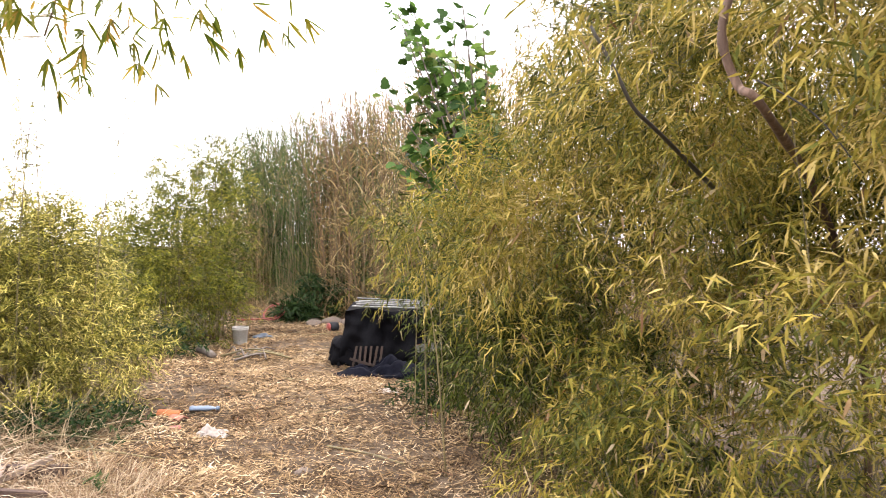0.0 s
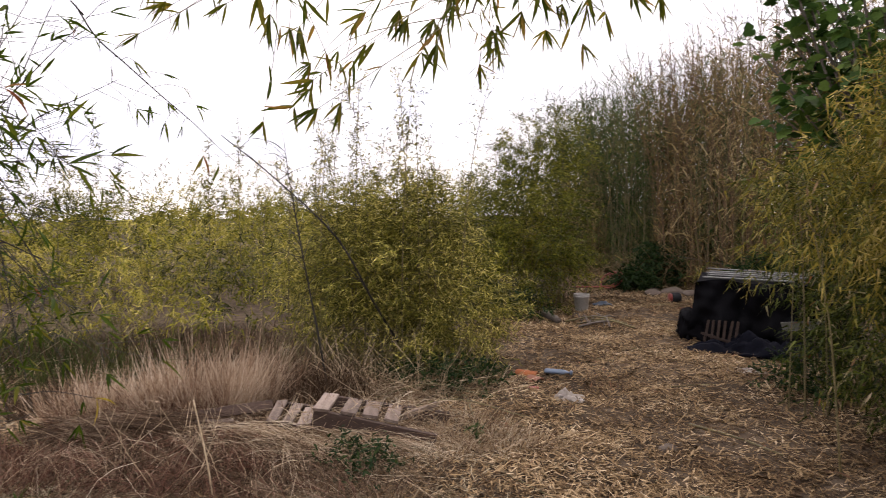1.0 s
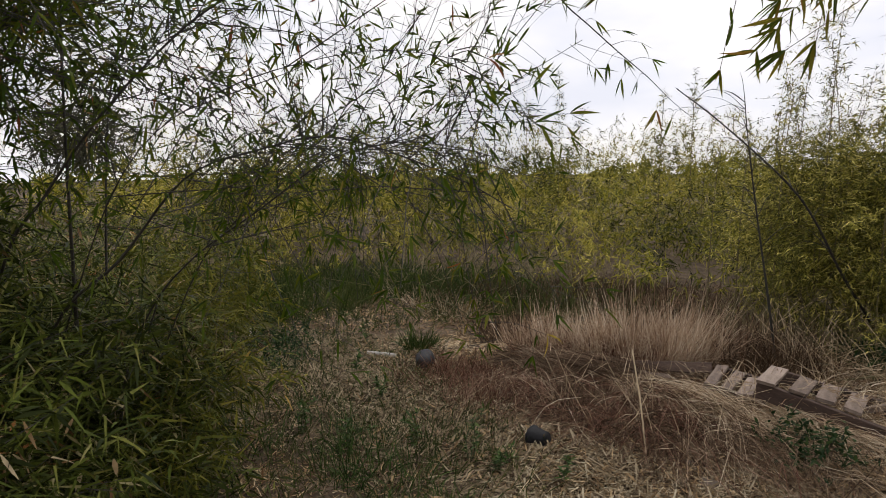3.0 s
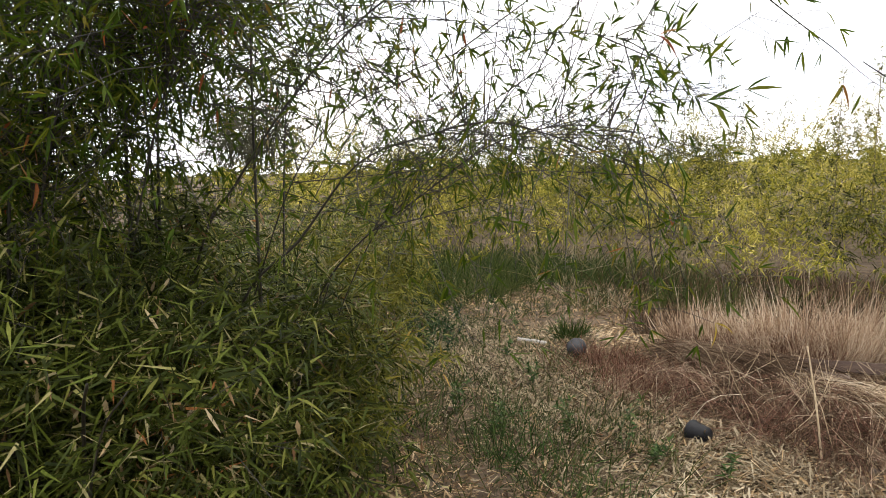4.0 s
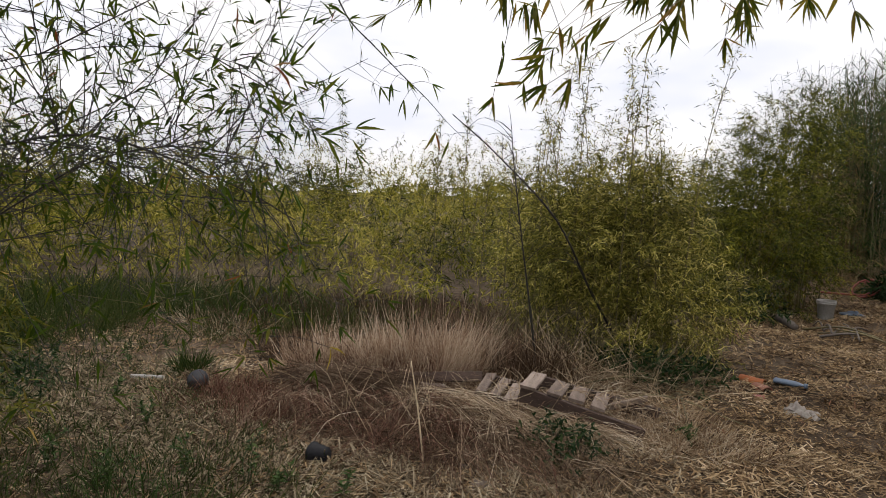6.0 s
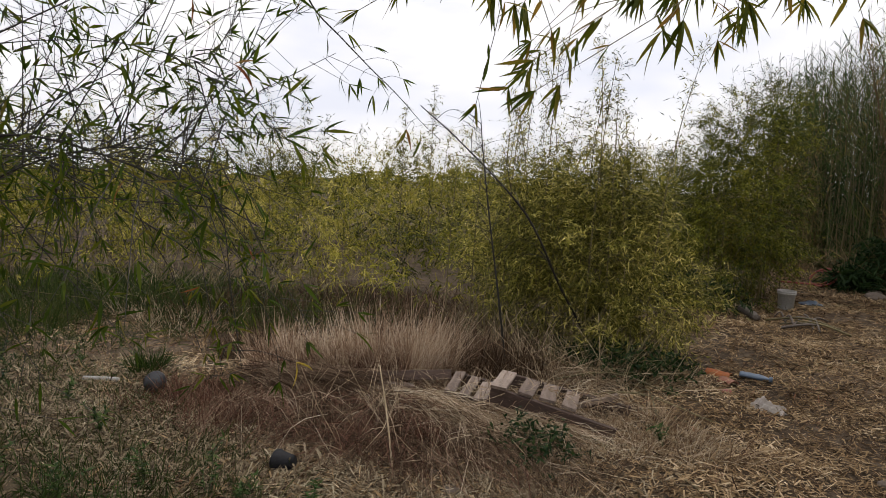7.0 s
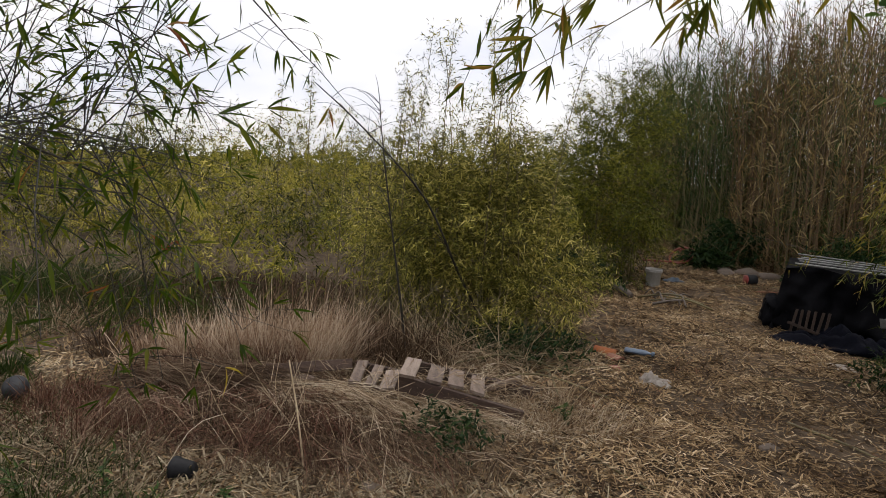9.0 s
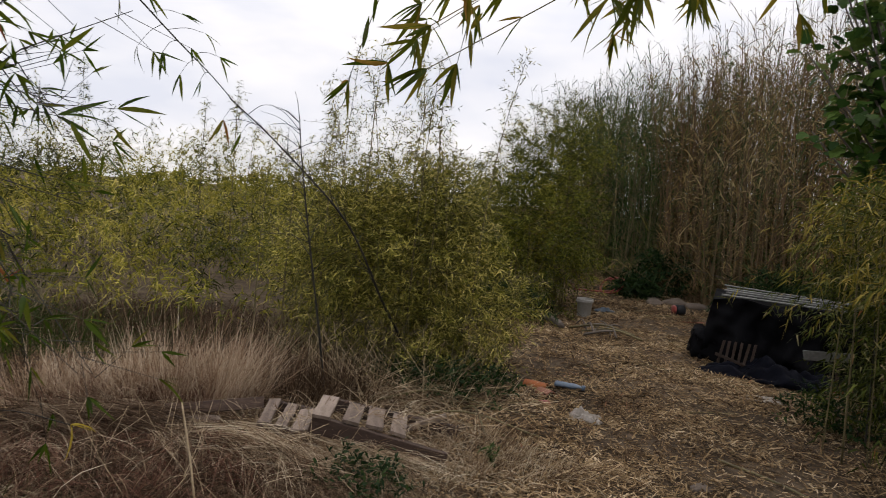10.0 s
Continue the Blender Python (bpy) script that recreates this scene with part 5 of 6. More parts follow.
def lie(x0, y0, x1, y1, r, lift=0.01, sag=0.0):
    mx, my = (x0 + x1) / 2, (y0 + y1) / 2
    return [(x0, y0, gz(x0, y0) + r + lift), (mx + sag, my, gz(mx, my) + r + lift), (x1, y1, gz(x1, y1) + r + lift)]


lying_rod("white_pipe", "short white plastic pipe lying on the litter", "pipe", lie(-6.05, 2.42, -5.80, 2.58, 0.017), 0.019, 0.017, WHITE_PLASTIC, 10)
lying_rod("upright_stick", "thin pale dry stick leaning in the grass", "stick", [(-3.43, 3.23, -0.03), (-3.46, 3.20, 0.3), (-3.505, 3.17, 0.60)], 0.0058, 0.0035, DRY_STICK)
for x0, y0, x1, y1, r in ((-1.54, 5.91, -0.9, 5.5, 0.009), (-3.8, 10.9, -3.3, 12.0, 0.009), (-3.3, 11.3, -2.5, 11.75, 0.008), (-1.25, 4.6, -0.6, 4.75, 0.007), (-3.2, 5.3, -2.5, 5.15, 0.006),
                          (-2.3, 4.35, -1.75, 4.1, 0.006), (-2.45, 9.35, -2.25, 9.75, 0.010), (-1.9, 6.9, -1.55, 7.05, 0.006), (-2.2, 3.0, -1.75, 3.25, 0.005), (-3.1, 7.7, -2.6, 7.55, 0.006), (-2.6, 8.2, -2.1, 8.1, 0.006)):
    lying_rod("fallen_cane", "dry bamboo cane lying on the ground", "cane", lie(x0, y0, x1, y1, r, sag=random.uniform(-0.03, 0.03)), r, r * 0.7, CANE, 7, 0.14)
for x0, y0, x1, y1 in ((-3.6, 5.05, -2.6, 5.35), (-3.9, 5.2, -3.1, 5.75), (-3.3, 5.6, -2.85, 5.05)):
    lying_rod("fallen_branch", "thin brown branch lying under the bamboo", "branch", [(x0, y0, gz(x0, y0) + 0.03), ((x0 + x1) / 2, (y0 + y1) / 2, 0.14), (x1, y1, gz(x1, y1) + 0.03)], 0.008, 0.005, CANE, 6)


def debris_heap():
    ob = thing("branch_heap", (-3.35, 9.4, gz(-3.35, 9.4)), "small heap of broken dry branches on the path", "branches")
    g = np.random.default_rng(71)
    for i in range(11):
        a, ln = g.uniform(0, 3.14), g.uniform(0.3, 0.9)
        x, y = g.normal(0, 0.16), g.normal(0, 0.14)
        dx, dy = math.cos(a) * ln / 2, math.sin(a) * ln / 2 * 0.7
        z = 0.02 + 0.008 * i
        me = mesh_of("branch", *rod([(x - dx, y - dy, 0.02), (x, y, z + 0.03), (x + dx, y + dy, 0.03 + g.uniform(0, 0.05))], 0.018 * g.uniform(0.5, 1), 0.008, 6, 4), BARK if i % 4 else CANE, True)
        part("branch", me, ob)
    return ob


debris_heap()
# a half-hidden clod of earth, modelled as a short rod of bark
lying_rod("log_shaped_clod", "brown earth clod beside the path, modelled as a short log", "log", [(-4.2, 9.65, 0.05), (-4.0, 9.42, 0.055), (-3.85, 9.25, 0.045)], 0.05, 0.04, BARK, 10, 0.2)


def bucket(x, y):
    ob = thing("bucket", (x, y, gz(x, y)), "dirty white plastic bucket standing by the bamboo", "bucket")
    bm, rings = lathe([(0.105, 0), (0.11, 0.01), (0.128, 0.25), (0.137, 0.255), (0.137, 0.285), (0.128, 0.285), (0.122, 0.25), (0.10, 0.012)], 28)
    bm.faces.new(list(reversed(rings[0])))
    bm.faces.new(rings[-1])
    body = part("body", bm_mesh("body", bm, WHITE_PLASTIC, True), ob)
    ob.scale = (0.86, 0.86, 0.9)
    rim, rr = lathe([(0.136, 0), (0.142, 0.004), (0.142, 0.018), (0.136, 0.022)], 28)
    part("rim", bm_mesh("rim", rim, WHITE_PLASTIC, True), body, m=pose(0, 0, 0.235))
    return ob


bucket(-3.97, 10.5)


def tub(x, y):
    ob = thing("black_tub", (x, y, gz(x, y)), "round black rubber tub standing under the bamboo", "tub")
    bm, rings = lathe([(0.20, 0), (0.215, 0.012), (0.27, 0.20), (0.29, 0.205), (0.293, 0.225), (0.275, 0.23), (0.262, 0.21), (0.205, 0.02)], 30, 0.03)
    bm.faces.new(list(reversed(rings[0])))
    bm.faces.new(rings[-1])
    body = part("body", bm_mesh("body", bm, BLACK_POT, True), ob)
    for a in (0.4, 3.54):
        c, d = math.cos(a), math.sin(a)
        line = [(0.28 * c - 0.07 * d, 0.28 * d + 0.07 * c, 0.215), (0.31 * c - 0.05 * d, 0.31 * d + 0.05 * c, 0.25), (0.31 * c + 0.05 * d, 0.31 * d - 0.05 * c, 0.25), (0.28 * c + 0.07 * d, 0.28 * d - 0.07 * c, 0.215)]
        part("handle", mesh_of("handle", *rod(line, 0.012, 0.012, 7, 5), BLACK_POT, True), body)
    return ob


tub(0.04, 7.97)


def crumple(name, size, nx, ny, material, height, seed, fold=9.0, thick=0.003):
    """A crumpled sheet of plastic or paper with real thickness."""
    g = np.random.default_rng(seed)
    bm = bmesh.new()
    ph = g.uniform(0, 6.28, 8)
    grid = [[None] * (ny + 1) for _ in range(nx + 1)]
    for i in range(nx + 1):
        for j in range(ny + 1):
            u, v = i / nx - 0.5, j / ny - 0.5
            edge = (1 - (2 * abs(u)) ** 3) * (1 - (2 * abs(v)) ** 3)
            z = height * edge * (0.5 + 0.25 * math.sin(fold * u + 4 * v + ph[0]) + 0.2 * math.sin(fold * 1.7 * v - 5 * u + ph[1]) + 0.14 * math.sin(fold * 2.9 * u + 13 * v + ph[2]) + 0.1 * math.sin(23 * v + 17 * u + ph[3]))
            r = 1 + 0.12 * math.sin(5 * math.atan2(v, u + 1e-6) + ph[4]) + 0.07 * math.sin(11 * math.atan2(v, u + 1e-6) + ph[5])
            grid[i][j] = bm.verts.new((size[0] * u * r, size[1] * v * r, max(0.004, z + 0.004)))
    for i in range(nx):
        for j in range(ny):
            bm.faces.new((grid[i][j], grid[i + 1][j], grid[i + 1][j + 1], grid[i][j + 1]))
    bmesh.ops.solidify(bm, geom=bm.faces[:], thickness=thick)
    return bm_mesh(name, bm, material, True)


def sheet(name, label, category, x, y, turn, *args):
    ob = new(name, crumple(name, *args))
    ob.matrix_world = pose(x, y, gz(x, y) + 0.004, 0, 0, turn)
    return tagged(ob, label, category)


sheet("crumpled_sack", "crumpled pale paper sack lying on straw", "sack", -2.50, 6.02, 12, (0.25, 0.2), 16, 14, PAPER, 0.09, 81)
sheet("flat_sheet", "flat whitish scrap of board lying on bare earth", "board", -1.42, 7.83, 8, (0.40, 0.22), 12, 8, PAPER, 0.02, 82, 6.0, 0.01)
sheet("pale_scrap", "dirty white plastic scrap lying by the bush", "plastic scrap", -7.13, 1.59, 70, (0.10, 0.42), 10, 16, PAPER, 0.05, 86)
sheet("dark_tarpaulin", "dark blue-black plastic tarpaulin crumpled on the ground", "tarpaulin", -1.38, 8.68, 5, (1.35, 0.55), 40, 22, BLUE_FILM, 0.20, 83, 14.0)
sheet("blue_scrap", "scrap of pale blue plastic beside the bucket", "plastic scrap", -3.85, 11.1, 20, (0.32, 0.16), 12, 8, BLUE_PLASTIC, 0.07, 85)


def blue_bottle():
    ob = thing("blue_bottle", (-2.86, 6.70, gz(-2.86, 6.70) + 0.05), "squashed pale blue plastic bottle lying on straw", "bottle", turn=8)
    bm, rings = lathe([(0.045, 0), (0.055, 0.012), (0.05, 0.05), (0.055, 0.09), (0.05, 0.13), (0.055, 0.17), (0.05, 0.21), (0.02, 0.26), (0.018, 0.28)], 18, 0.12)
    bm.faces.new(list(reversed(rings[0])))
    bm.faces.new(rings[-1])
    body = part("body", bm_mesh("body", bm, BLUE_PLASTIC, True), ob, m=pose(-0.12, 0, -0.015, 0, 90, 0) @ Matrix.Diagonal((0.45, 0.9, 0.85, 1)))
    cap, cr = lathe([(0.022, 0), (0.022, 0.025)], 14)
    cap.faces.new(list(reversed(cr[0])))
    cap.faces.new(cr[-1])
    part("cap", bm_mesh("cap", cap, BLUE_PLASTIC, True), body, m=body.matrix_basis.inverted() @ pose(0.11, 0, -0.015, 0, 90, 0))


blue_bottle()


def roof_tile(name, label, x, y, turn, material, length, radius):
    """A curved clay tile lying hollow side down."""
    bm = bmesh.new()
    rows = []
    for i in range(9):
        a = math.pi * (0.06 + 0.88 * i / 8)
        rows.append([bm.verts.new((s * length, math.cos(a) * r * (1 + 0.12 * s), math.sin(a) * r * 0.75)) for s in (-0.5, 0.5) for r in (radius, radius - 0.013)])
    for p, q in zip(rows, rows[1:]):
        bm.faces.new((p[0], p[2], q[2], q[0]))
        bm.faces.new((p[1], q[1], q[3], p[3]))
        bm.faces.new((p[0], q[0], q[1], p[1]))
        bm.faces.new((p[2], p[3], q[3], q[2]))
    for e in (rows[0], rows[-1]):
        bm.faces.new((e[0], e[1], e[3], e[2]))
    bmesh.ops.recalc_face_normals(bm, faces=bm.faces[:])
    ob = new(name, bm_mesh(name, bm, material))
    ob.matrix_world = pose(x, y, gz(x, y) + 0.004, 4, 2, turn)
    return tagged(ob, label, "roof tile")


roof_tile("clay_tile", "orange clay roof tile lying in the straw", -3.12, 6.58, 6, ORANGE_CLAY, 0.2, 0.06)
roof_tile("clay_shard", "broken brown clay shard in the straw", -2.97, 6.42, -20, BROWN_CLAY, 0.13, 0.06)
roof_tile("clay_shard", "small red clay shard in the straw", -2.9, 6.22, 50, RED_PLASTIC, 0.08, 0.03)


def red_hose():
    ob = thing("red_hose", (-4.4, 13.1, 0.02), "faded red hose lying in loose loops on the path", "hose")
    a = np.linspace(-1.2, 8.6, 26)
    world_part("coil", mesh_of("coil", *rod(np.column_stack([-4.36 + 0.19 * np.cos(a) + 0.012 * a, 13.1 + 0.16 * np.sin(a), gz(-4.36, 13.1) + 0.17 + 0.13 * np.sin(a + 0.3)]), 0.017, 0.017, 8, 3), RED_PLASTIC, True), ob)
    world_part("tail", mesh_of("tail", *rod([(-4.28, 13.1, 0.06), (-4.5, 12.9, 0.05), (-4.9, 12.8, 0.04)], 0.016, 0.016, 8, 4), RED_PLASTIC, True), ob)


red_hose()
lying_rod("red_cane", "thin reddish cane lying beside the hutch", "cane", lie(-2.75, 11.2, -2.0, 11.6, 0.01), 0.010, 0.008, BROWN_CLAY)


def canister():
    ob = thing("canister", (-2.97, 11.95, gz(-2.97, 11.95)), "small dark canister with a red lid on the ground", "canister", turn=15)
    bm, rings = lathe([(0.075, 0), (0.085, 0.012), (0.085, 0.13), (0.065, 0.15)], 20)
    bm.faces.new(list(reversed(rings[0])))
    bm.faces.new(rings[-1])
    body = part("body", bm_mesh("body", bm, BLACK_POT, True), ob, m=pose(0.05, 0, 0.08, 0, 90, 20) @ Matrix.Translation((0, 0, -0.08)))
    cap, cr = lathe([(0.07, 0), (0.07, 0.03), (0.05, 0.04)], 18)
    cap.faces.new(list(reversed(cr[0])))
    cap.faces.new(cr[-1])
    part("lid", bm_mesh("lid", cap, RED_PLASTIC, True), body, "red plastic lid", body.matrix_basis.inverted() @ pose(-0.025, -0.03, 0.08, 0, -90, 20))


canister()
for i, (x, y, r) in enumerate(((-3.45, 12.7, 0.16), (-3.15, 12.9, 0.2), (-2.8, 12.75, 0.17), (-3.6, 13.1, 0.13), (-2.5, 12.6, 0.14), (-1.55, 5.3, 0.06), (-3.25, 3.35, 0.05), (-3.05, 3.3, 0.06))):
    bm = bmesh.new()
    bmesh.ops.create_icosphere(bm, subdivisions=3, radius=r)
    for v in bm.verts:
        v.co *= 1 + 0.3 * noise.noise(v.co * (1.6 / r) * 0.6 + Vector((i * 3.1, 0, 0))) + 0.08 * noise.noise(v.co * (5 / r))
        v.co.z *= 0.5
    ob = new("earth_clod", bm_mesh("earth_clod", bm, STONE, True))
    ob.matrix_world = pose(x, y, gz(x, y) + r * 0.12, 0, 0, i * 47)
    tagged(ob, "rough grey-brown clod of earth" if i < 5 else "half-buried brown clod in the straw", "earth clod", "earth clods")


def covered_hutch():
    """A low slatted hutch under black plastic, with pale slats on its roof."""
    ob = thing("covered_hutch", (-1.80, 8.98, gz(-1.80, 8.98)), "low wooden hutch draped in black plastic under bamboo", "hutch", turn=6)
    g = np.random.default_rng(91)
    bm = bmesh.new()
    w, d, h = 1.35, 0.95, 0.72
    prof = []
    nx, nz, nd = 48, 24, 14
    def skin(u, s):
        """u along the front, s from the front foot over the roof to the back foot."""
        if s < 1:
            y, z = -0.10 * (1 - s) ** 1.5, h * s
            lump = 0.05 * math.sin(u * 19 + 3 * s) * (1 - s * 0.6) + 0.03 * math.sin(u * 41 - 7 * s) + 0.03 * math.sin(9 * s + u * 6)
            lump += 0.10 * noise.noise(Vector((u * 7, s * 2.5, 0.3))) + 0.05 * noise.noise(Vector((u * 21 + 2 * s, s * 6, 4.1)))
            y += lump
        elif s < 2:
            y, z = d * (s - 1), h + 0.02 * math.sin(u * 17 + 5 * s) - 0.03 * math.sin(math.pi * (s - 1))
        else:
            y, z = d + 0.05 * (s - 2), h * (3 - s)
        x = -0.27 + (w + 0.27) * u - 0.10 * (1 - z / h) * max(0.0, 1 - 4 * u) + 0.02 * noise.noise(Vector((u * 5, s * 9, 2.2)))
        return x, y, max(0.005, z)
    rows = []
    ss = list(np.linspace(0, 1, nz)) + list(np.linspace(1, 2, nd))[1:] + list(np.linspace(2, 3, 10))[1:]
    for s in ss:
        rows.append([bm.verts.new(skin(i / nx, s)) for i in range(nx + 1)])
    for a, b in zip(rows, rows[1:]):
        for i in range(nx):
            bm.faces.new((a[i], a[i + 1], b[i + 1], b[i]))
    for col in (0, nx):
        edge = [r[col] for r in rows]
        mid = bm.verts.new((edge[0].co.x + (0.03 if col == 0 else -0.03), d / 2, 0.35))
        for p, q in zip(edge, edge[1:]):
            bm.faces.new((p, q, mid))
        bm.faces.new((edge[-1], edge[0], mid))
    bmesh.ops.recalc_face_normals(bm, faces=bm.faces[:])
    part("plastic_cover", bm_mesh("plastic_cover", bm, BLACK_FILM, True), ob, "black plastic sheet with folds")
    slat = board_mesh("roof_slat", (1.3, 0.055, 0.014), PALE_SLAT, 0.003, 0.001)
    for i in range(5):
        part("roof_slat", slat, ob, "pale grey roof slat", pose(0.46 + random.uniform(-0.04, 0.04), 0.03 + 0.15 * i, h + 0.028 + 0.008 * i, random.uniform(-2, 2), 1.5 + random.uniform(-0.6, 0.6), random.uniform(-2.5, 2.5)))
    front = board_mesh("front_slat", (0.026, 0.012, 0.27), RUST_SLAT, 0.003, 0.001)
    for i in range(6):
        part("front_slat", front, ob, "red-brown front slat", pose(-0.14 + 0.062 * i, -0.19, 0.17, -12, 6 + random.uniform(-4, 4), 0))
    part("front_rail", board_mesh("front_rail", (0.46, 0.02, 0.03), RUST_SLAT, 0.003, 0.001), ob, m=pose(0.03, -0.24, 0.10, -12, 16, 0))
    box = bmesh.new()
    bmesh.ops.create_icosphere(box, subdivisions=4, radius=1)
    for v in box.verts:
        x, y, z = (math.copysign(abs(c) ** 0.45, c) for c in v.co)
        fall = 1 + 0.22 * max(0.0, -z)
        bump = 0.035 * noise.noise(Vector((x, y, z)) * 2.3) + 0.018 * noise.noise(Vector((x * 9, y * 9, z * 2)))
        v.co = Vector((0.17 * x * fall + bump, 0.26 * y * fall + bump, max(0.0, 0.16 + 0.15 * z + bump - 0.05 * x)))
    part("side_box", bm_mesh("side_box", box, BLACK_FILM, True), ob, "lower black-wrapped box", pose(-0.30, 0.26, 0, 0, 0, 4))
    return ob


covered_hutch()
lean = thing("leaning_board", (-0.95, 8.55, gz(-0.95, 8.55)), "broken whitish board leaning by the black cover", "board", turn=-12)
part("board", board_mesh("board", (0.42, 0.015, 0.10), PALE_SLAT, 0.003, 0.004), lean, m=pose(0, 0, 0.36, 15, -8, 0))
part("support", board_mesh("support", (0.03, 0.03, 0.36), DARK_WOOD, 0.003, 0.002), lean, m=pose(0.1, 0.02, 0.18))
lying_rod("guy_wire", "pale cord stretched before the reeds", "cord", [(-3.6, 13.9, 0.62), (-2.6, 13.2, 0.55), (-1.6, 12.4, 0.44), (-0.9, 11.9, 0.0)], 0.004, 0.004, BARK, 5)



# ---- arching canes, hanging sprays and single leaves ----
def leaf_shape(name, material, curve, fold, width=0.13):
    """One bamboo leaf, a metre long before it is scaled: a folded, bent blade along +Y."""
    rows = ((0.0, 0.12), (0.12, 0.6), (0.35, 1.0), (0.65, 0.75), (0.88, 0.3), (1.0, 0.03))
    verts = []
    for s, w in rows:
        z = -curve * s * s
        verts += [(-w * width / 2, s, z + fold * w * width), (0, s, z), (w * width / 2, s, z + fold * w * width)]
    quads = []
    for r in range(len(rows) - 1):
        a = r * 3
        quads += [(a, a + 1, a + 4, a + 3), (a + 1, a + 2, a + 5, a + 4)]
    return mesh_of(name, verts, quads, material, True)


def way_matrix(p, d, n, size):
    d = Vector(d).normalized()
    x = d.cross(Vector(n)).normalized()
    z = x.cross(d)
    return Matrix.Translation(p) @ Matrix((x, d, z)).transposed().to_4x4() @ Matrix.Diagonal((size, size, size, 1))


SPRAY_SHAPES = [leaf_shape("leaf", SINGLE_SPRAY, c, f) for c, f in ((0.1, 0.15), (0.25, 0.25), (0.0, 0.1))]
OVER_SHAPES = [leaf_shape("leaf", SINGLE_OVER, c, f, 0.115) for c, f in ((0.1, 0.15), (0.25, 0.25), (0.0, 0.1))]


def leaf_fan(ob, p, d, count, size, shapes, g, spread=0.6, hang=0.5, twig=None):
    """A fan of single leaves at a twig's end; a twig's mesh lies in world coordinates."""
    origin = Vector() if twig else ob.matrix_world.translation
    d = np.array(d, float)
    for i in range(count):
        off = g.normal(size=3) * spread
        way = unit((unit(d[None])[0] + off - UP * hang * g.uniform(0.3, 1.3))[None])[0]
        nrm = unit((UP + g.normal(size=3) * 0.7)[None])[0]
        part("leaf", shapes[int(g.integers(len(shapes)))], twig or ob, m=way_matrix(Vector(p) - origin, way, nrm, size * g.uniform(0.7, 1.25)))


def overhead_branch():
    """Canes of the golden bamboo that arch over the path, with twigs hanging from them."""
    ob = thing("overhanging_cane", (1.95, 2.9, gz(1.95, 2.9)), "arching golden bamboo cane with hanging yellow-green leaf clusters", "bamboo cane")
    g = np.random.default_rng(101)
    mains = ([(1.95, 2.9, 0.0), (1.75, 2.8, 1.6), (1.0, 2.5, 2.6), (0.2, 2.3, 2.75), (-0.6, 1.95, 2.65), (-1.2, 1.65, 2.3), (-1.5, 1.55, 2.05)],
             [(2.0, 3.1, 0.0), (1.8, 3.0, 1.8), (0.9, 2.75, 2.75), (0.1, 2.6, 2.85), (-0.6, 2.35, 2.75), (-1.15, 2.3, 2.5), (-1.5, 2.55, 2.15)])
    for line in mains:
        world_part("cane", mesh_of("cane", *rod(line, 0.012, 0.003, 7, 6, 0.2), CANE, True), ob)
    tips = [(-1.58, 2.31, 2.07, 4), (-1.64, 2.12, 1.91, 3), (-1.72, 2.10, 1.85, 4), (-1.62, 1.92, 1.97, 4), (-1.55, 2.06, 2.04, 1), (-2.09, 1.95, 2.08, 3), (-2.05, 1.94, 2.13, 2), (-1.83, 1.95, 2.10, 1),
            (-1.54, 2.80, 2.11, 4), (-1.42, 2.87, 2.12, 2), (-1.54, 2.60, 2.15, 2), (-1.31, 2.16, 1.94, 2), (-1.25, 2.33, 2.03, 2), (-1.14, 2.47, 2.03, 2), (-1.15, 2.62, 2.12, 3), (-1.30, 2.35, 2.12, 4), (-1.05, 2.62, 2.20, 5), (-0.88, 2.66, 2.24, 4), (-1.18, 2.42, 2.14, 5), (-1.29, 2.20, 2.06, 3)]
    ends = np.array([c[:3] for c in tips for _ in range(c[3])]) + g.normal(size=(sum(c[3] for c in tips), 3)) * np.array((0.04, 0.05, 0.03))
    lines = [smooth_line(m, 8)[26:] for m in mains]
    for e in ends:
        best = min((p for ln in lines for p in ln), key=lambda p: np.linalg.norm((p - e)[:2]) + abs(p[2] - e[2] - 0.3))
        mid = (best + e) / 2 + np.array((0, 0, 0.06)) + g.normal(size=3) * np.array((0.05, 0.05, 0.02))
        tw = world_part("twig", mesh_of("twig", *rod([best, mid, e], 0.0015, 0.0009, 4, 4), CANE, True), ob)
        leaf_fan(ob, e, e - mid, int(g.integers(5, 9)), 0.074, OVER_SHAPES, g, 0.55, 0.45, tw)
        leaf_fan(ob, (e + mid) / 2, e - mid, int(g.integers(1, 4)), 0.066, OVER_SHAPES, g, 0.7, 0.4, tw)
        if np.linalg.norm(e - best) > 0.25:
            for s in (0.2, 0.75):
                leaf_fan(ob, mid + (e - mid) * s + g.normal(size=3) * 0.006, e - mid + g.normal(size=3) * 0.2, int(g.integers(1, 3)), 0.075, OVER_SHAPES, g, 0.8, 0.4, tw)


overhead_branch()


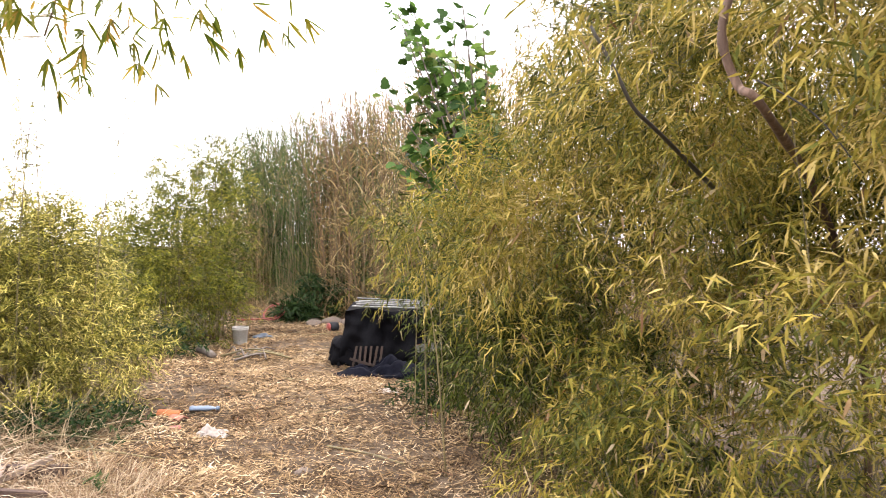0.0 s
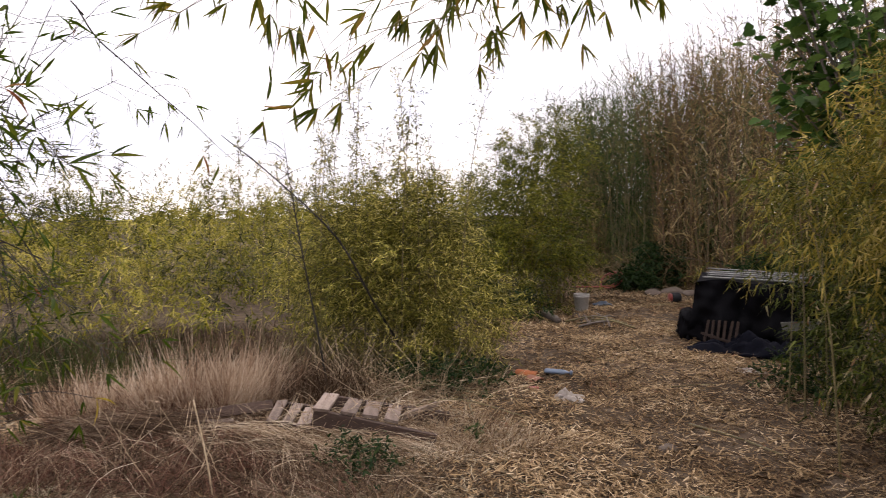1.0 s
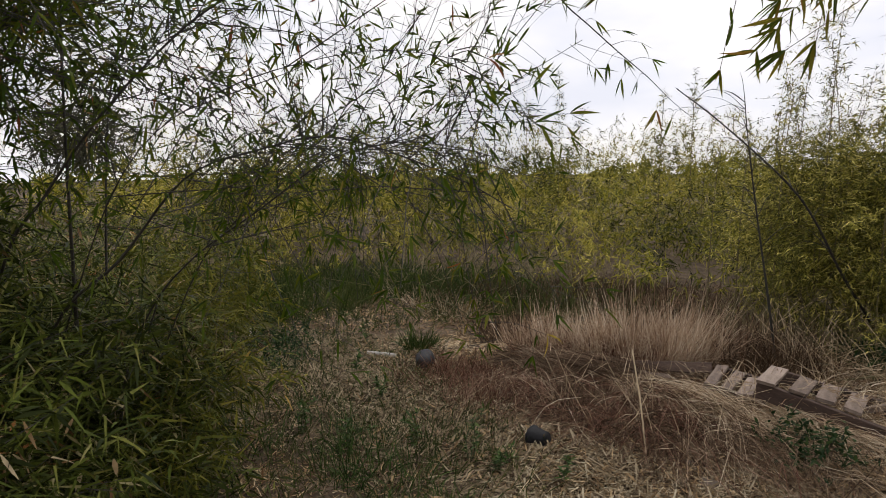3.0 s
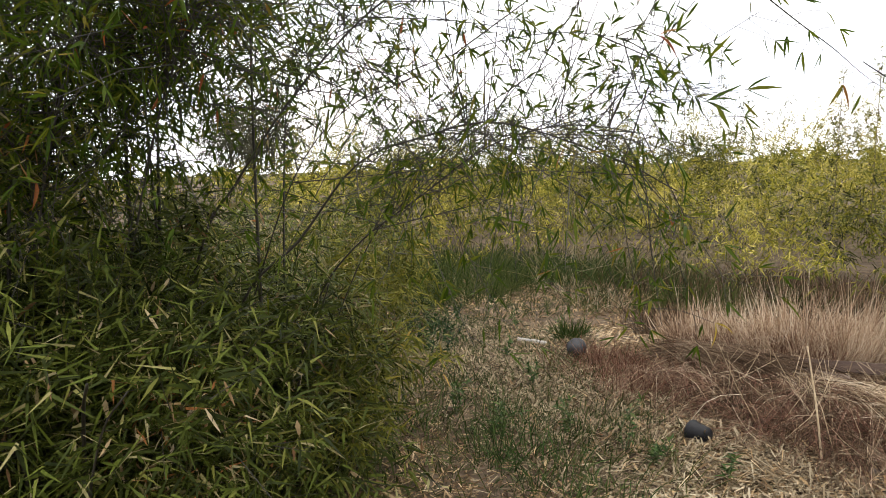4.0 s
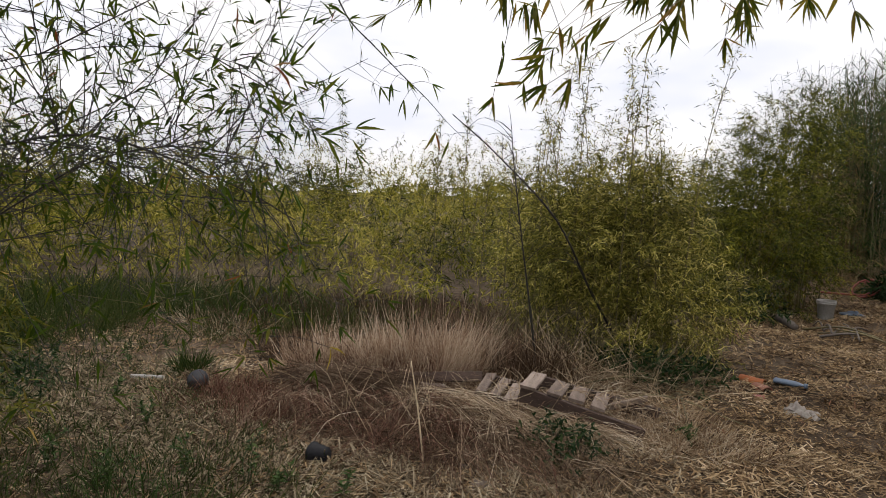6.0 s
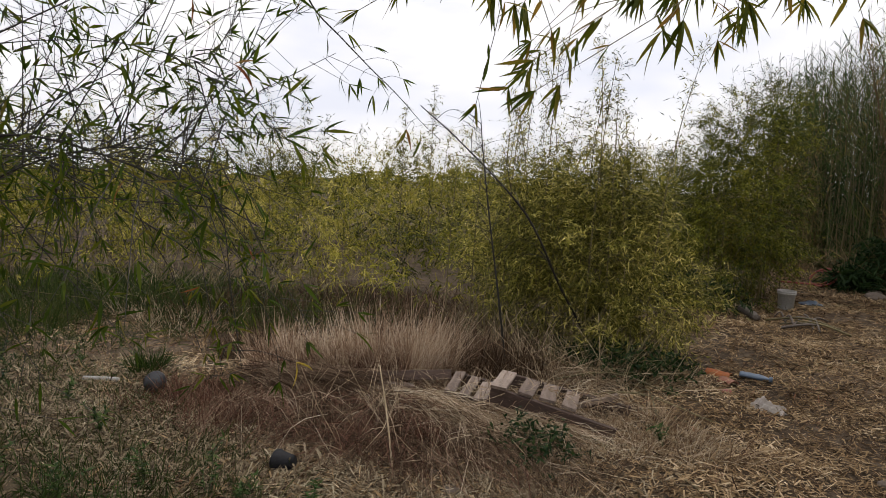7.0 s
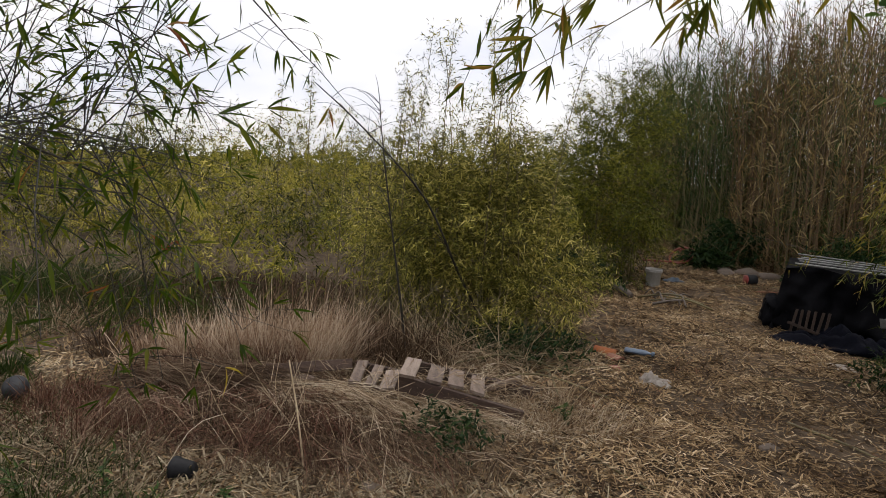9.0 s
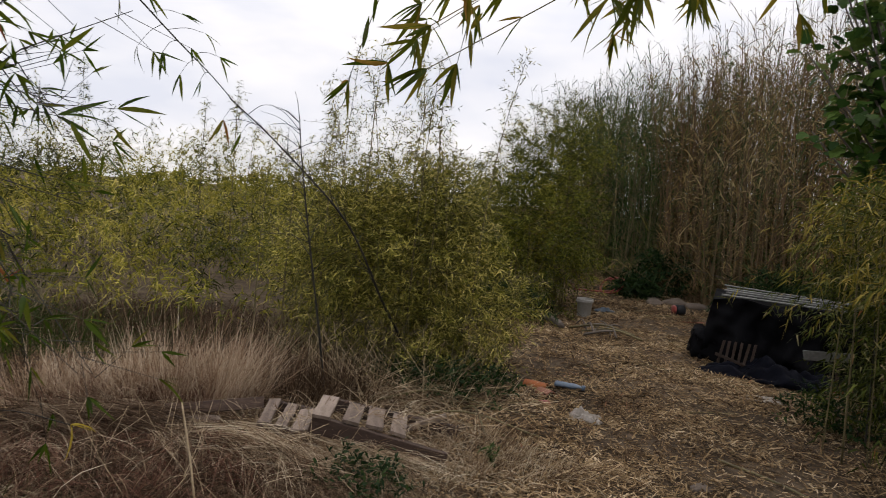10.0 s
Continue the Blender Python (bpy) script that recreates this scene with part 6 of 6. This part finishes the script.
def arching_spray():
    """Dark canes that arch out of the green bush, with a fine mesh of twigs and small leaves."""
    ob = thing("arching_bamboo", (-3.6, 0.2, gz(-3.6, 0.2)), "dark arching bamboo canes with a lace of small green leaves", "bamboo")
    g = np.random.default_rng(111)
    mains = [([(-3.55, 0.1, 0.0), (-3.46, 0.44, 0.97), (-3.38, 0.71, 1.27), (-3.28, 0.95, 1.57), (-3.16, 1.2, 1.67), (-3.0, 1.46, 1.71), (-2.86, 1.84, 1.57), (-2.8, 2.05, 1.45)], 0.014),
             ([(-3.65, 0.3, 0.0), (-3.59, 0.74, 0.92), (-3.48, 0.94, 1.22), (-3.35, 1.22, 1.44), (-3.21, 1.45, 1.62), (-3.04, 1.65, 1.69), (-2.87, 1.82, 1.68), (-2.75, 2.1, 1.6)], 0.010),
             ([(-3.5, 0.0, 0.0), (-3.46, 0.3, 1.2), (-3.37, 0.48, 1.51), (-3.28, 0.7, 1.81), (-3.18, 0.92, 2.04), (-3.07, 1.08, 2.16), (-2.9, 1.4, 2.35), (-2.7, 1.9, 2.4), (-2.6, 2.1, 2.2)], 0.013),
             ([(-3.7, 0.5, 0.0), (-3.58, 0.95, 1.11), (-3.47, 1.14, 1.39), (-3.44, 1.29, 1.56), (-3.31, 1.43, 1.69), (-3.1, 1.7, 1.75)], 0.008),
             ([(-3.4, -0.2, 0.0), (-3.3, 0.1, 1.3), (-3.15, 0.35, 2.0), (-2.95, 0.7, 2.45), (-2.7, 1.2, 2.55), (-2.55, 1.6, 2.4)], 0.010),
             ([(-3.35, -0.4, 0.0), (-3.25, -0.2, 1.4), (-3.15, 0.1, 2.2), (-3.0, 0.5, 2.6)], 0.010),
             ([(-3.6, 0.2, 0.0), (-3.5, 0.5, 1.0), (-3.25, 0.75, 1.6), (-2.95, 1.05, 1.85), (-2.6, 1.45, 1.95), (-2.42, 1.78, 1.90)], 0.007)]
    smooth = []
    for line, r in mains:
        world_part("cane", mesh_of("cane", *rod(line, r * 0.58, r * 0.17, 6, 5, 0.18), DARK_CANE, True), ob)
        ln = smooth_line(line, 10)
        smooth.append(ln[len(ln) // 3:])
    pts = np.concatenate(smooth)
    pts = pts[pts[:, 1] < 2.0]
    # long whippy side twigs, then short ones that end in small fans of leaves
    n = 270
    root = pts[g.integers(0, len(pts), n)]
    flip = np.where(g.random(n) < 0.3, -1.0, 1.0)
    d = np.column_stack([g.normal(0.05, 0.35, n), g.normal(0.55, 0.5, n) * flip, g.normal(0.35, 0.65, n)])
    tip = root + unit(d) * g.uniform(0.3, 0.95, n)[:, None]
    keep = (tip[:, 1] < 2.3) & (tip[:, 0] < -2.3) & (tip[:, 2] < 2.9)
    root, tip = root[keep], tip[keep]
    low = np.concatenate(smooth)
    low = low[(low[:, 1] < 0.6) & (low[:, 2] > 0.9)]
    extra = low[g.integers(0, len(low), 230)]
    root = np.concatenate([root, extra])
    tip = np.concatenate([tip, extra + unit(np.column_stack([g.normal(-0.15, 0.5, 230), g.normal(-0.1, 0.6, 230), g.normal(0.4, 0.6, 230)])) * g.uniform(0.3, 1.0, (230, 1))])
    n = len(root)
    bow = np.column_stack([g.normal(0, 0.03, (n, 2)), g.uniform(-0.06, 0.09, n)])
    pieces = [tubes(root, tip, 0.0024, 0.0009, 4, bow)]
    per = 9
    k = np.repeat(np.arange(n), per)
    s = g.uniform(0.15, 1.0, n * per)
    at = root[k] + (tip - root)[k] * s[:, None] + bow[k] * (4 * s * (1 - s))[:, None]
    sd = unit(unit((tip - root)[k]) * 0.6 + g.normal(size=(n * per, 3)) * 0.6)
    end = at + sd * g.uniform(0.03, 0.2, n * per)[:, None]
    pieces.append(tubes(at, end, 0.0012, 0.0007, 3))
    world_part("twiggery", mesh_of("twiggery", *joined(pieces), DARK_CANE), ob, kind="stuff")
    # leaves: a small fan at each twig end; the foremost are single objects
    order = np.argsort(end[:, 0])[::-1]
    single, rest = order[:90], order[90:]
    for i in single:
        leaf_fan(ob, end[i], sd[i], int(g.integers(2, 5)), 0.075, SPRAY_SHAPES, g, 0.5, 0.3)
    rest = rest[g.random(len(rest)) < 0.8]
    f = np.repeat(rest, g.integers(2, 5, len(rest)))
    m = len(f)
    ld = unit(sd[f] + g.normal(size=(m, 3)) * 0.55 - UP * (0.3 * g.uniform(0.2, 1.4, m))[:, None])
    v, q = blades(end[f], ld, unit(UP + g.normal(size=(m, 3)) * 0.7), 0.074 * g.uniform(0.6, 1.25, m), 0.0095 * g.uniform(0.8, 1.2, m), g.uniform(0, 0.3, m))
    fp, fw = in_blobs([(-3.5, -0.05, 1.8, 0.45, 0.4, 0.6), (-3.35, 0.1, 2.3, 0.45, 0.45, 0.5)], 1500, 112, 0.1)
    fl, ft = twig_leaves(fp, fw, 0.18, 4, 0.08, 0.0105, 0.3, 0.3, seed=113)
    world_part("foliage", mesh_of("foliage", *joined([(v, q), fl]), SPRAY_LEAF), ob, kind="stuff")
    world_part("fine_twiggery", mesh_of("fine_twiggery", *ft, DARK_CANE), ob, kind="stuff")
    # a leafy spray that hangs lower, before the dry grass
    for x, y, low in ((-2.78, 1.98, 1.0), (-2.86, 2.02, 1.12), (-2.74, 1.92, 1.2), (-2.92, 1.94, 0.95)):
        line = [(x - 0.12, y - 0.1, 1.66), (x - 0.04, y - 0.05, 1.5), (x + g.normal() * 0.04, y + g.normal() * 0.04, (1.5 + low) / 2), (x + g.normal() * 0.06, y + g.normal() * 0.05, low)]
        world_part("twig", mesh_of("twig", *rod(line, 0.0022, 0.0009, 4, 5), DARK_CANE, True), ob)
        for p in smooth_line(line, 5)[4:]:
            d = g.normal(size=3) * np.array((0.8, 0.8, 0.4)) + np.array((0, 0, -0.2))
            e = p + unit(d[None])[0] * g.uniform(0.04, 0.12)
            tw = world_part("twig", mesh_of("twig", *rod([p, (p + e) / 2 + g.normal(size=3) * 0.006, e], 0.001, 0.0007, 3, 3), DARK_CANE, True), ob)
            leaf_fan(ob, e, d, int(g.integers(3, 6)), 0.058, SPRAY_SHAPES, g, 0.6, 0.4, tw)


arching_spray()


SINGLE_DEAD = leaf_material("withered_leaf", [(0.0, (0.20, 0.06, 0.02)), (0.6, (0.34, 0.13, 0.045)), (1.0, (0.46, 0.26, 0.10))], 0.35, patch=0.0, single=True, dim=0.85)
SINGLE_YELLOW = leaf_material("yellowed_leaf", [(0.0, (0.30, 0.22, 0.02)), (0.6, (0.46, 0.36, 0.03)), (1.0, (0.55, 0.40, 0.06))], 0.45, patch=0.0, single=True, dim=0.8)
DEAD_SHAPES = [leaf_shape("leaf", SINGLE_DEAD, c, f, 0.16) for c, f in ((0.2, 0.3), (0.35, 0.4))]
YELLOW_SHAPES = [leaf_shape("leaf", SINGLE_YELLOW, c, f, 0.15) for c, f in ((0.1, 0.2), (0.3, 0.25))]


def hanging_twig():
    ob = thing("hanging_twig", (-2.62, 1.98, 2.6), "thin bamboo twig hanging with paired narrow leaves", "bamboo twig")
    g = np.random.default_rng(121)
    line = [(-3.145, 2.405, 2.387), (-3.13, 2.475, 2.278), (-3.087, 2.567, 2.187), (-3.024, 2.678, 2.071), (-2.958, 2.776, 1.967), (-2.898, 2.853, 1.867), (-2.841, 2.918, 1.792)]
    world_part("stem", mesh_of("stem", *rod(line, 0.004, 0.0012, 5, 6), DARK_CANE, True), ob)
    pts = smooth_line(line, 8)
    for e, count in [((-3.223, 2.364, 2.19), 2), ((-3.102, 2.586, 2.035), 2), ((-3.055, 2.648, 2.029), 2), ((-3.006, 2.68, 2.154), 3), ((-2.964, 2.742, 2.105), 2), ((-2.939, 2.785, 2.035), 3), ((-3.026, 2.697, 1.963), 2), ((-2.985, 2.747, 1.951), 2), ((-2.94, 2.813, 1.828), 3), ((-3.119, 2.524, 2.181), 2), ((-3.066, 2.591, 2.2), 2), ((-2.898, 2.86, 1.787), 1)]:
        e = np.array(e)
        p = pts[np.argmin(((pts - e) ** 2).sum(1) + 0.3 * np.maximum(0, e[2] - pts[:, 2]))]
        tw = world_part("twig", mesh_of("twig", *rod([p, (p + e) / 2 + np.array((0, 0, 0.012)), e], 0.0013, 0.0008, 3, 3), DARK_CANE, True), ob)
        leaf_fan(ob, e, (e - p) + np.array((0.02, 0.03, -0.05)), count, 0.085, SPRAY_SHAPES, g, 0.5, 0.55, tw)
    return ob


hanging_twig()


def bamboo_sprig(label, base, tip, leaves, size, shapes, seed, spread=0.5, hang=0.2):
    """A short bare twig that ends in a few larger leaves."""
    ob = thing("bamboo_sprig", base, label, "bamboo twig")
    g = np.random.default_rng(seed)
    base, tip = np.array(base), np.array(tip)
    tw = world_part("twig", mesh_of("twig", *rod([base, (base + tip) / 2 + np.array((0, 0, 0.02)), tip], 0.002, 0.001, 4, 4), DARK_CANE, True), ob)
    leaf_fan(ob, tip, tip - base, leaves, size, shapes, g, spread, hang, tw)
    return ob


bamboo_sprig('bamboo twig ending in two broad dark leaves', (-2.62, 1.8, 1.72), (-2.495, 1.966, 1.739), 3, 0.115, SPRAY_SHAPES, 601, 0.4, 0.1)
bamboo_sprig('bamboo twig with one withered orange leaf', (-2.5, 1.68, 1.93), (-2.4, 1.758, 1.915), 2, 0.085, DEAD_SHAPES, 602, 0.4, 0.1)
bamboo_sprig('bamboo twig with a few fresh leaves round a withered one', (-2.5, 1.7, 1.95), (-2.38, 1.8, 1.92), 5, 0.075, SPRAY_SHAPES, 603, 0.7, 0.1)
bamboo_sprig('low bamboo twig with two yellowed leaves', (-2.85, 1.95, 1.02), (-2.598, 2.083, 1.017), 3, 0.075, YELLOW_SHAPES, 604, 0.6, 0.3)
bamboo_sprig('fresh green bamboo shoot beside the bush', (-3.75, 0.85, 0.55), (-3.665, 1.336, 0.905), 6, 0.12, SPRAY_SHAPES, 605, 0.6, -0.3)
bamboo_sprig('fresh green bamboo shoot low in the bush', (-3.2, 0.3, 0.35), (-2.863, 0.333, 0.687), 7, 0.11, SPRAY_SHAPES, 606, 0.8, -0.3)
bamboo_sprig('bamboo twig with one brown curled leaf', (-3.4, 0.0, 1.5), (-3.12, 0.243, 1.783), 1, 0.12, DEAD_SHAPES, 607, 0.2, 0.0)
bamboo_sprig('bamboo twig with small withered leaves', (-3.3, 0.0, 1.4), (-3.114, -0.147, 1.546), 3, 0.08, DEAD_SHAPES, 608, 0.8, 0.0)
bamboo_sprig('low bamboo twig with an orange leaf', (-2.9, 1.9, 1.2), (-2.978, 2.13, 1.306), 2, 0.07, DEAD_SHAPES, 609, 0.5, 0.3)
bamboo_sprig('hanging bamboo twig with narrow green leaves', (-2.85, 1.95, 1.0), (-2.756, 1.934, 1.071), 5, 0.085, SPRAY_SHAPES, 610, 0.7, 0.6)

def leaning_cane(name, label, line, r, seed, twigs=14, ln=0.45):
    ob = thing(name, line[0], label, "bamboo cane")
    g = np.random.default_rng(seed)
    world_part("cane", mesh_of("cane", *rod(line, r, r * 0.35, 7, 6, 0.2), DARK_CANE, True), ob)
    pts = smooth_line(line, 8)
    pts = pts[len(pts) // 3:]
    for i in range(twigs):
        p = pts[int(g.integers(len(pts)))]
        d = unit(np.array((g.normal(-0.3, 0.7), g.normal(-0.2, 0.6), g.uniform(0.0, 0.7)))[None])[0]
        e = p + d * g.uniform(0.4, 1.0) * ln
        world_part("twig", mesh_of("twig", *rod([p, (p + e) / 2 + np.array((0, 0, 0.03)), e], 0.0035, 0.001, 4, 4), DARK_CANE, True), ob)
    return ob


leaning_cane("leaning_cane", "dark bare bamboo cane leaning out of the bush", [(-4.15, 6.2, -0.02), (-4.15, 6.0, 0.3), (-4.12, 5.6, 0.72), (-4.25, 5.25, 1.33), (-4.57, 4.82, 1.86), (-4.75, 4.5, 2.15)], 0.0125, 131, 22)
leaning_cane("upright_cane", "thin dark upright bamboo cane before the bush", [(-4.12, 4.97, -0.02), (-4.17, 4.93, 0.46), (-4.28, 4.85, 1.28), (-4.33, 4.79, 1.8), (-4.35, 4.77, 2.05)], 0.010, 132, 20, 0.35)


def broken_culm():
    ob = thing("broken_culm", (1.5, 4.1, gz(1.5, 4.1)), "broken thick bamboo culm with peeling pinkish sheath", "bamboo culm")
    world_part("culm", mesh_of("culm", *rod([(1.7, 4.5, -0.02), (1.6, 4.4, 1.0), (1.2, 4.0, 1.75), (0.64, 3.25, 2.08), (0.56, 3.28, 2.17), (0.5, 3.28, 2.35), (0.54, 3.27, 2.54)], 0.02, 0.015, 10, 6, 0.3), SHEATH, True), ob)
    for line, r in (([[0.59, 3.19, 2.17], [0.71, 3.04, 2.03], [0.81, 2.93, 1.83]], 0.004), ([[0.69, 3.95, 1.86], [0.35, 3.53, 2.04], [0.23, 3.43, 2.12], [0.16, 3.4, 2.24], [0.06, 3.4, 2.42]], 0.012)):
        world_part("side_branch", mesh_of("side_branch", *rod(line, r, r * 0.5, 7, 5), DARK_CANE, True), ob)


broken_culm()


# ---- the broad-leaved tree behind the golden bamboo ----
def broad_leaf(name, material):
    """A lobed broad leaf, a metre long before it is scaled."""
    n = 14
    verts = [(0, 0.0, 0), (0, 0.5, -0.03), (0, 1.0, -0.14)]
    left = [(0.10, 0.04), (0.36, 0.10), (0.44, 0.34), (0.28, 0.46), (0.36, 0.66), (0.20, 0.82)]
    for x, y in left:
        verts.append((-x, y, 0.05 - 0.12 * y * y))
    for x, y in left:
        verts.append((x, y, 0.05 - 0.12 * y * y))
    quads = []
    for o, flip in ((3, False), (9, True)):
        for q in ((0, o, o + 1, 1), (1, o + 1, o + 2, o + 3), (1, o + 3, o + 4, 2), (2, o + 4, o + 5, 2)):
            if len(set(q)) < 4:
                continue
            quads.append(tuple(reversed(q)) if flip else q)
    return mesh_of(name, verts, quads, material, True)


def fig_tree():
    ob = thing("fig_tree", (-0.25, 8.15, gz(-0.25, 8.15)), "fig tree with broad dark green leaves behind the bamboo", "tree")
    g = np.random.default_rng(141)
    world_part("trunk", mesh_of("trunk", *rod([(-0.25, 8.15, -0.03), (-0.2, 8.1, 0.9), (-0.3, 8.05, 1.8), (-0.35, 8.0, 2.6)], 0.07, 0.045, 9, 6), BARK, True), ob)
    shape = broad_leaf("leaf", SINGLE_FIG)
    origin = ob.matrix_world.translation
    spare = []
    for i in range(40):
        a = g.uniform(0, 6.28)
        start = np.array((-0.25, 8.08, 0)) + np.array((0, 0, g.uniform(1.4, 2.6)))
        end = np.array((-0.75 + 0.75 * math.cos(a) * g.uniform(0.2, 1), 7.75 + 0.7 * math.sin(a) * g.uniform(0.5, 1), g.uniform(2.35, 4.1)))
        line = [start, (start + end) / 2 + np.array((0, 0, -0.12)), end]
        limb = world_part("limb", mesh_of("limb", *rod(line, 0.02, 0.006, 6, 5), BARK, True), ob)
        pts = smooth_line(line, 8)
        for j in range(34):
            p = pts[int(g.integers(5, len(pts)))]
            d = unit((g.normal(size=3) * 0.8 + (end - start) * 0.5 - UP * 0.4)[None])[0]
            stalk = p + d * 0.09
            m = way_matrix(Vector(p + d * 0.06) - origin, d, unit((UP * 1.2 + g.normal(size=3) * 0.5)[None])[0], g.uniform(0.08, 0.15))
            if i < 20 and j < 14:
                part("leaf", shape, limb, m=Matrix.Translation(origin) @ m)
            else:
                spare.append(m)
    flat = [v.co.copy() for v in shape.vertices]
    faces = np.array([tuple(f.vertices) for f in shape.polygons])
    part("foliage", mesh_of("foliage", *joined([(np.array([m @ c for c in flat]), faces) for m in spare]), FIG_LEAF, True), ob, kind="stuff")


fig_tree()


# ---- far trees on the plain ----
def far_tree(x, y, h, w, seed):
    g = np.random.default_rng(seed)
    ob = thing("far_tree", (x, y, 0.0), "small dark green tree far off across the plain", "tree", "far trees")
    world_part("trunk", mesh_of("trunk", *rod([(x, y, -0.05), (x + 0.1, y, h * 0.3), (x, y + 0.1, h * 0.55)], 0.14, 0.06, 7, 4), BARK, True), ob)
    for i in range(5):
        a = g.uniform(0, 6.28)
        world_part("limb", mesh_of("limb", *rod([(x, y, h * 0.3), (x + math.cos(a) * w * 0.3, y + math.sin(a) * w * 0.3, h * 0.55), (x + math.cos(a) * w * 0.6, y + math.sin(a) * w * 0.6, h * 0.75)], 0.06, 0.02, 5, 3), BARK, True), ob)
    p, wy = in_blobs([(x, y, h * 0.6, w * 0.8, w * 0.8, h * 0.38), (x + w * 0.4, y + w * 0.3, h * 0.5, w * 0.5, w * 0.5, h * 0.28), (x - w * 0.4, y - w * 0.4, h * 0.55, w * 0.5, w * 0.5, h * 0.3)], 1800, seed, 0.3)
    lv, tw = twig_leaves(p, wy, 0.5, 6, 0.22, 0.09, 0.3, 0.2, seed=seed, profile=((0, 0.8), (1.0, 0.2)))
    world_part("crown", mesh_of("crown", *lv, FAR_TREE), ob, kind="stuff")


for i, (x, y, h, w) in enumerate(((-40.5, -2.8, 5.5, 3.2), (-36.0, -14.0, 4.5, 2.5))):
    far_tree(x, y, h, w, 150 + i)

far_hedge = bush("far_hedge", "low distant scrub along the edge of the plain", [(-30 - 3 * math.sin(i), -14 + 4.2 * i, 0.5, 2.2, 2.6, 0.8 + 0.3 * math.sin(i * 2.1)) for i in range(12)], 2600, 6, 0.36, 0.12, FAR_LEAF, 0.5, 171, 12, 0.02, inner=0.4, category="scrub", profile=((0, 0.8), (1.0, 0.2)))
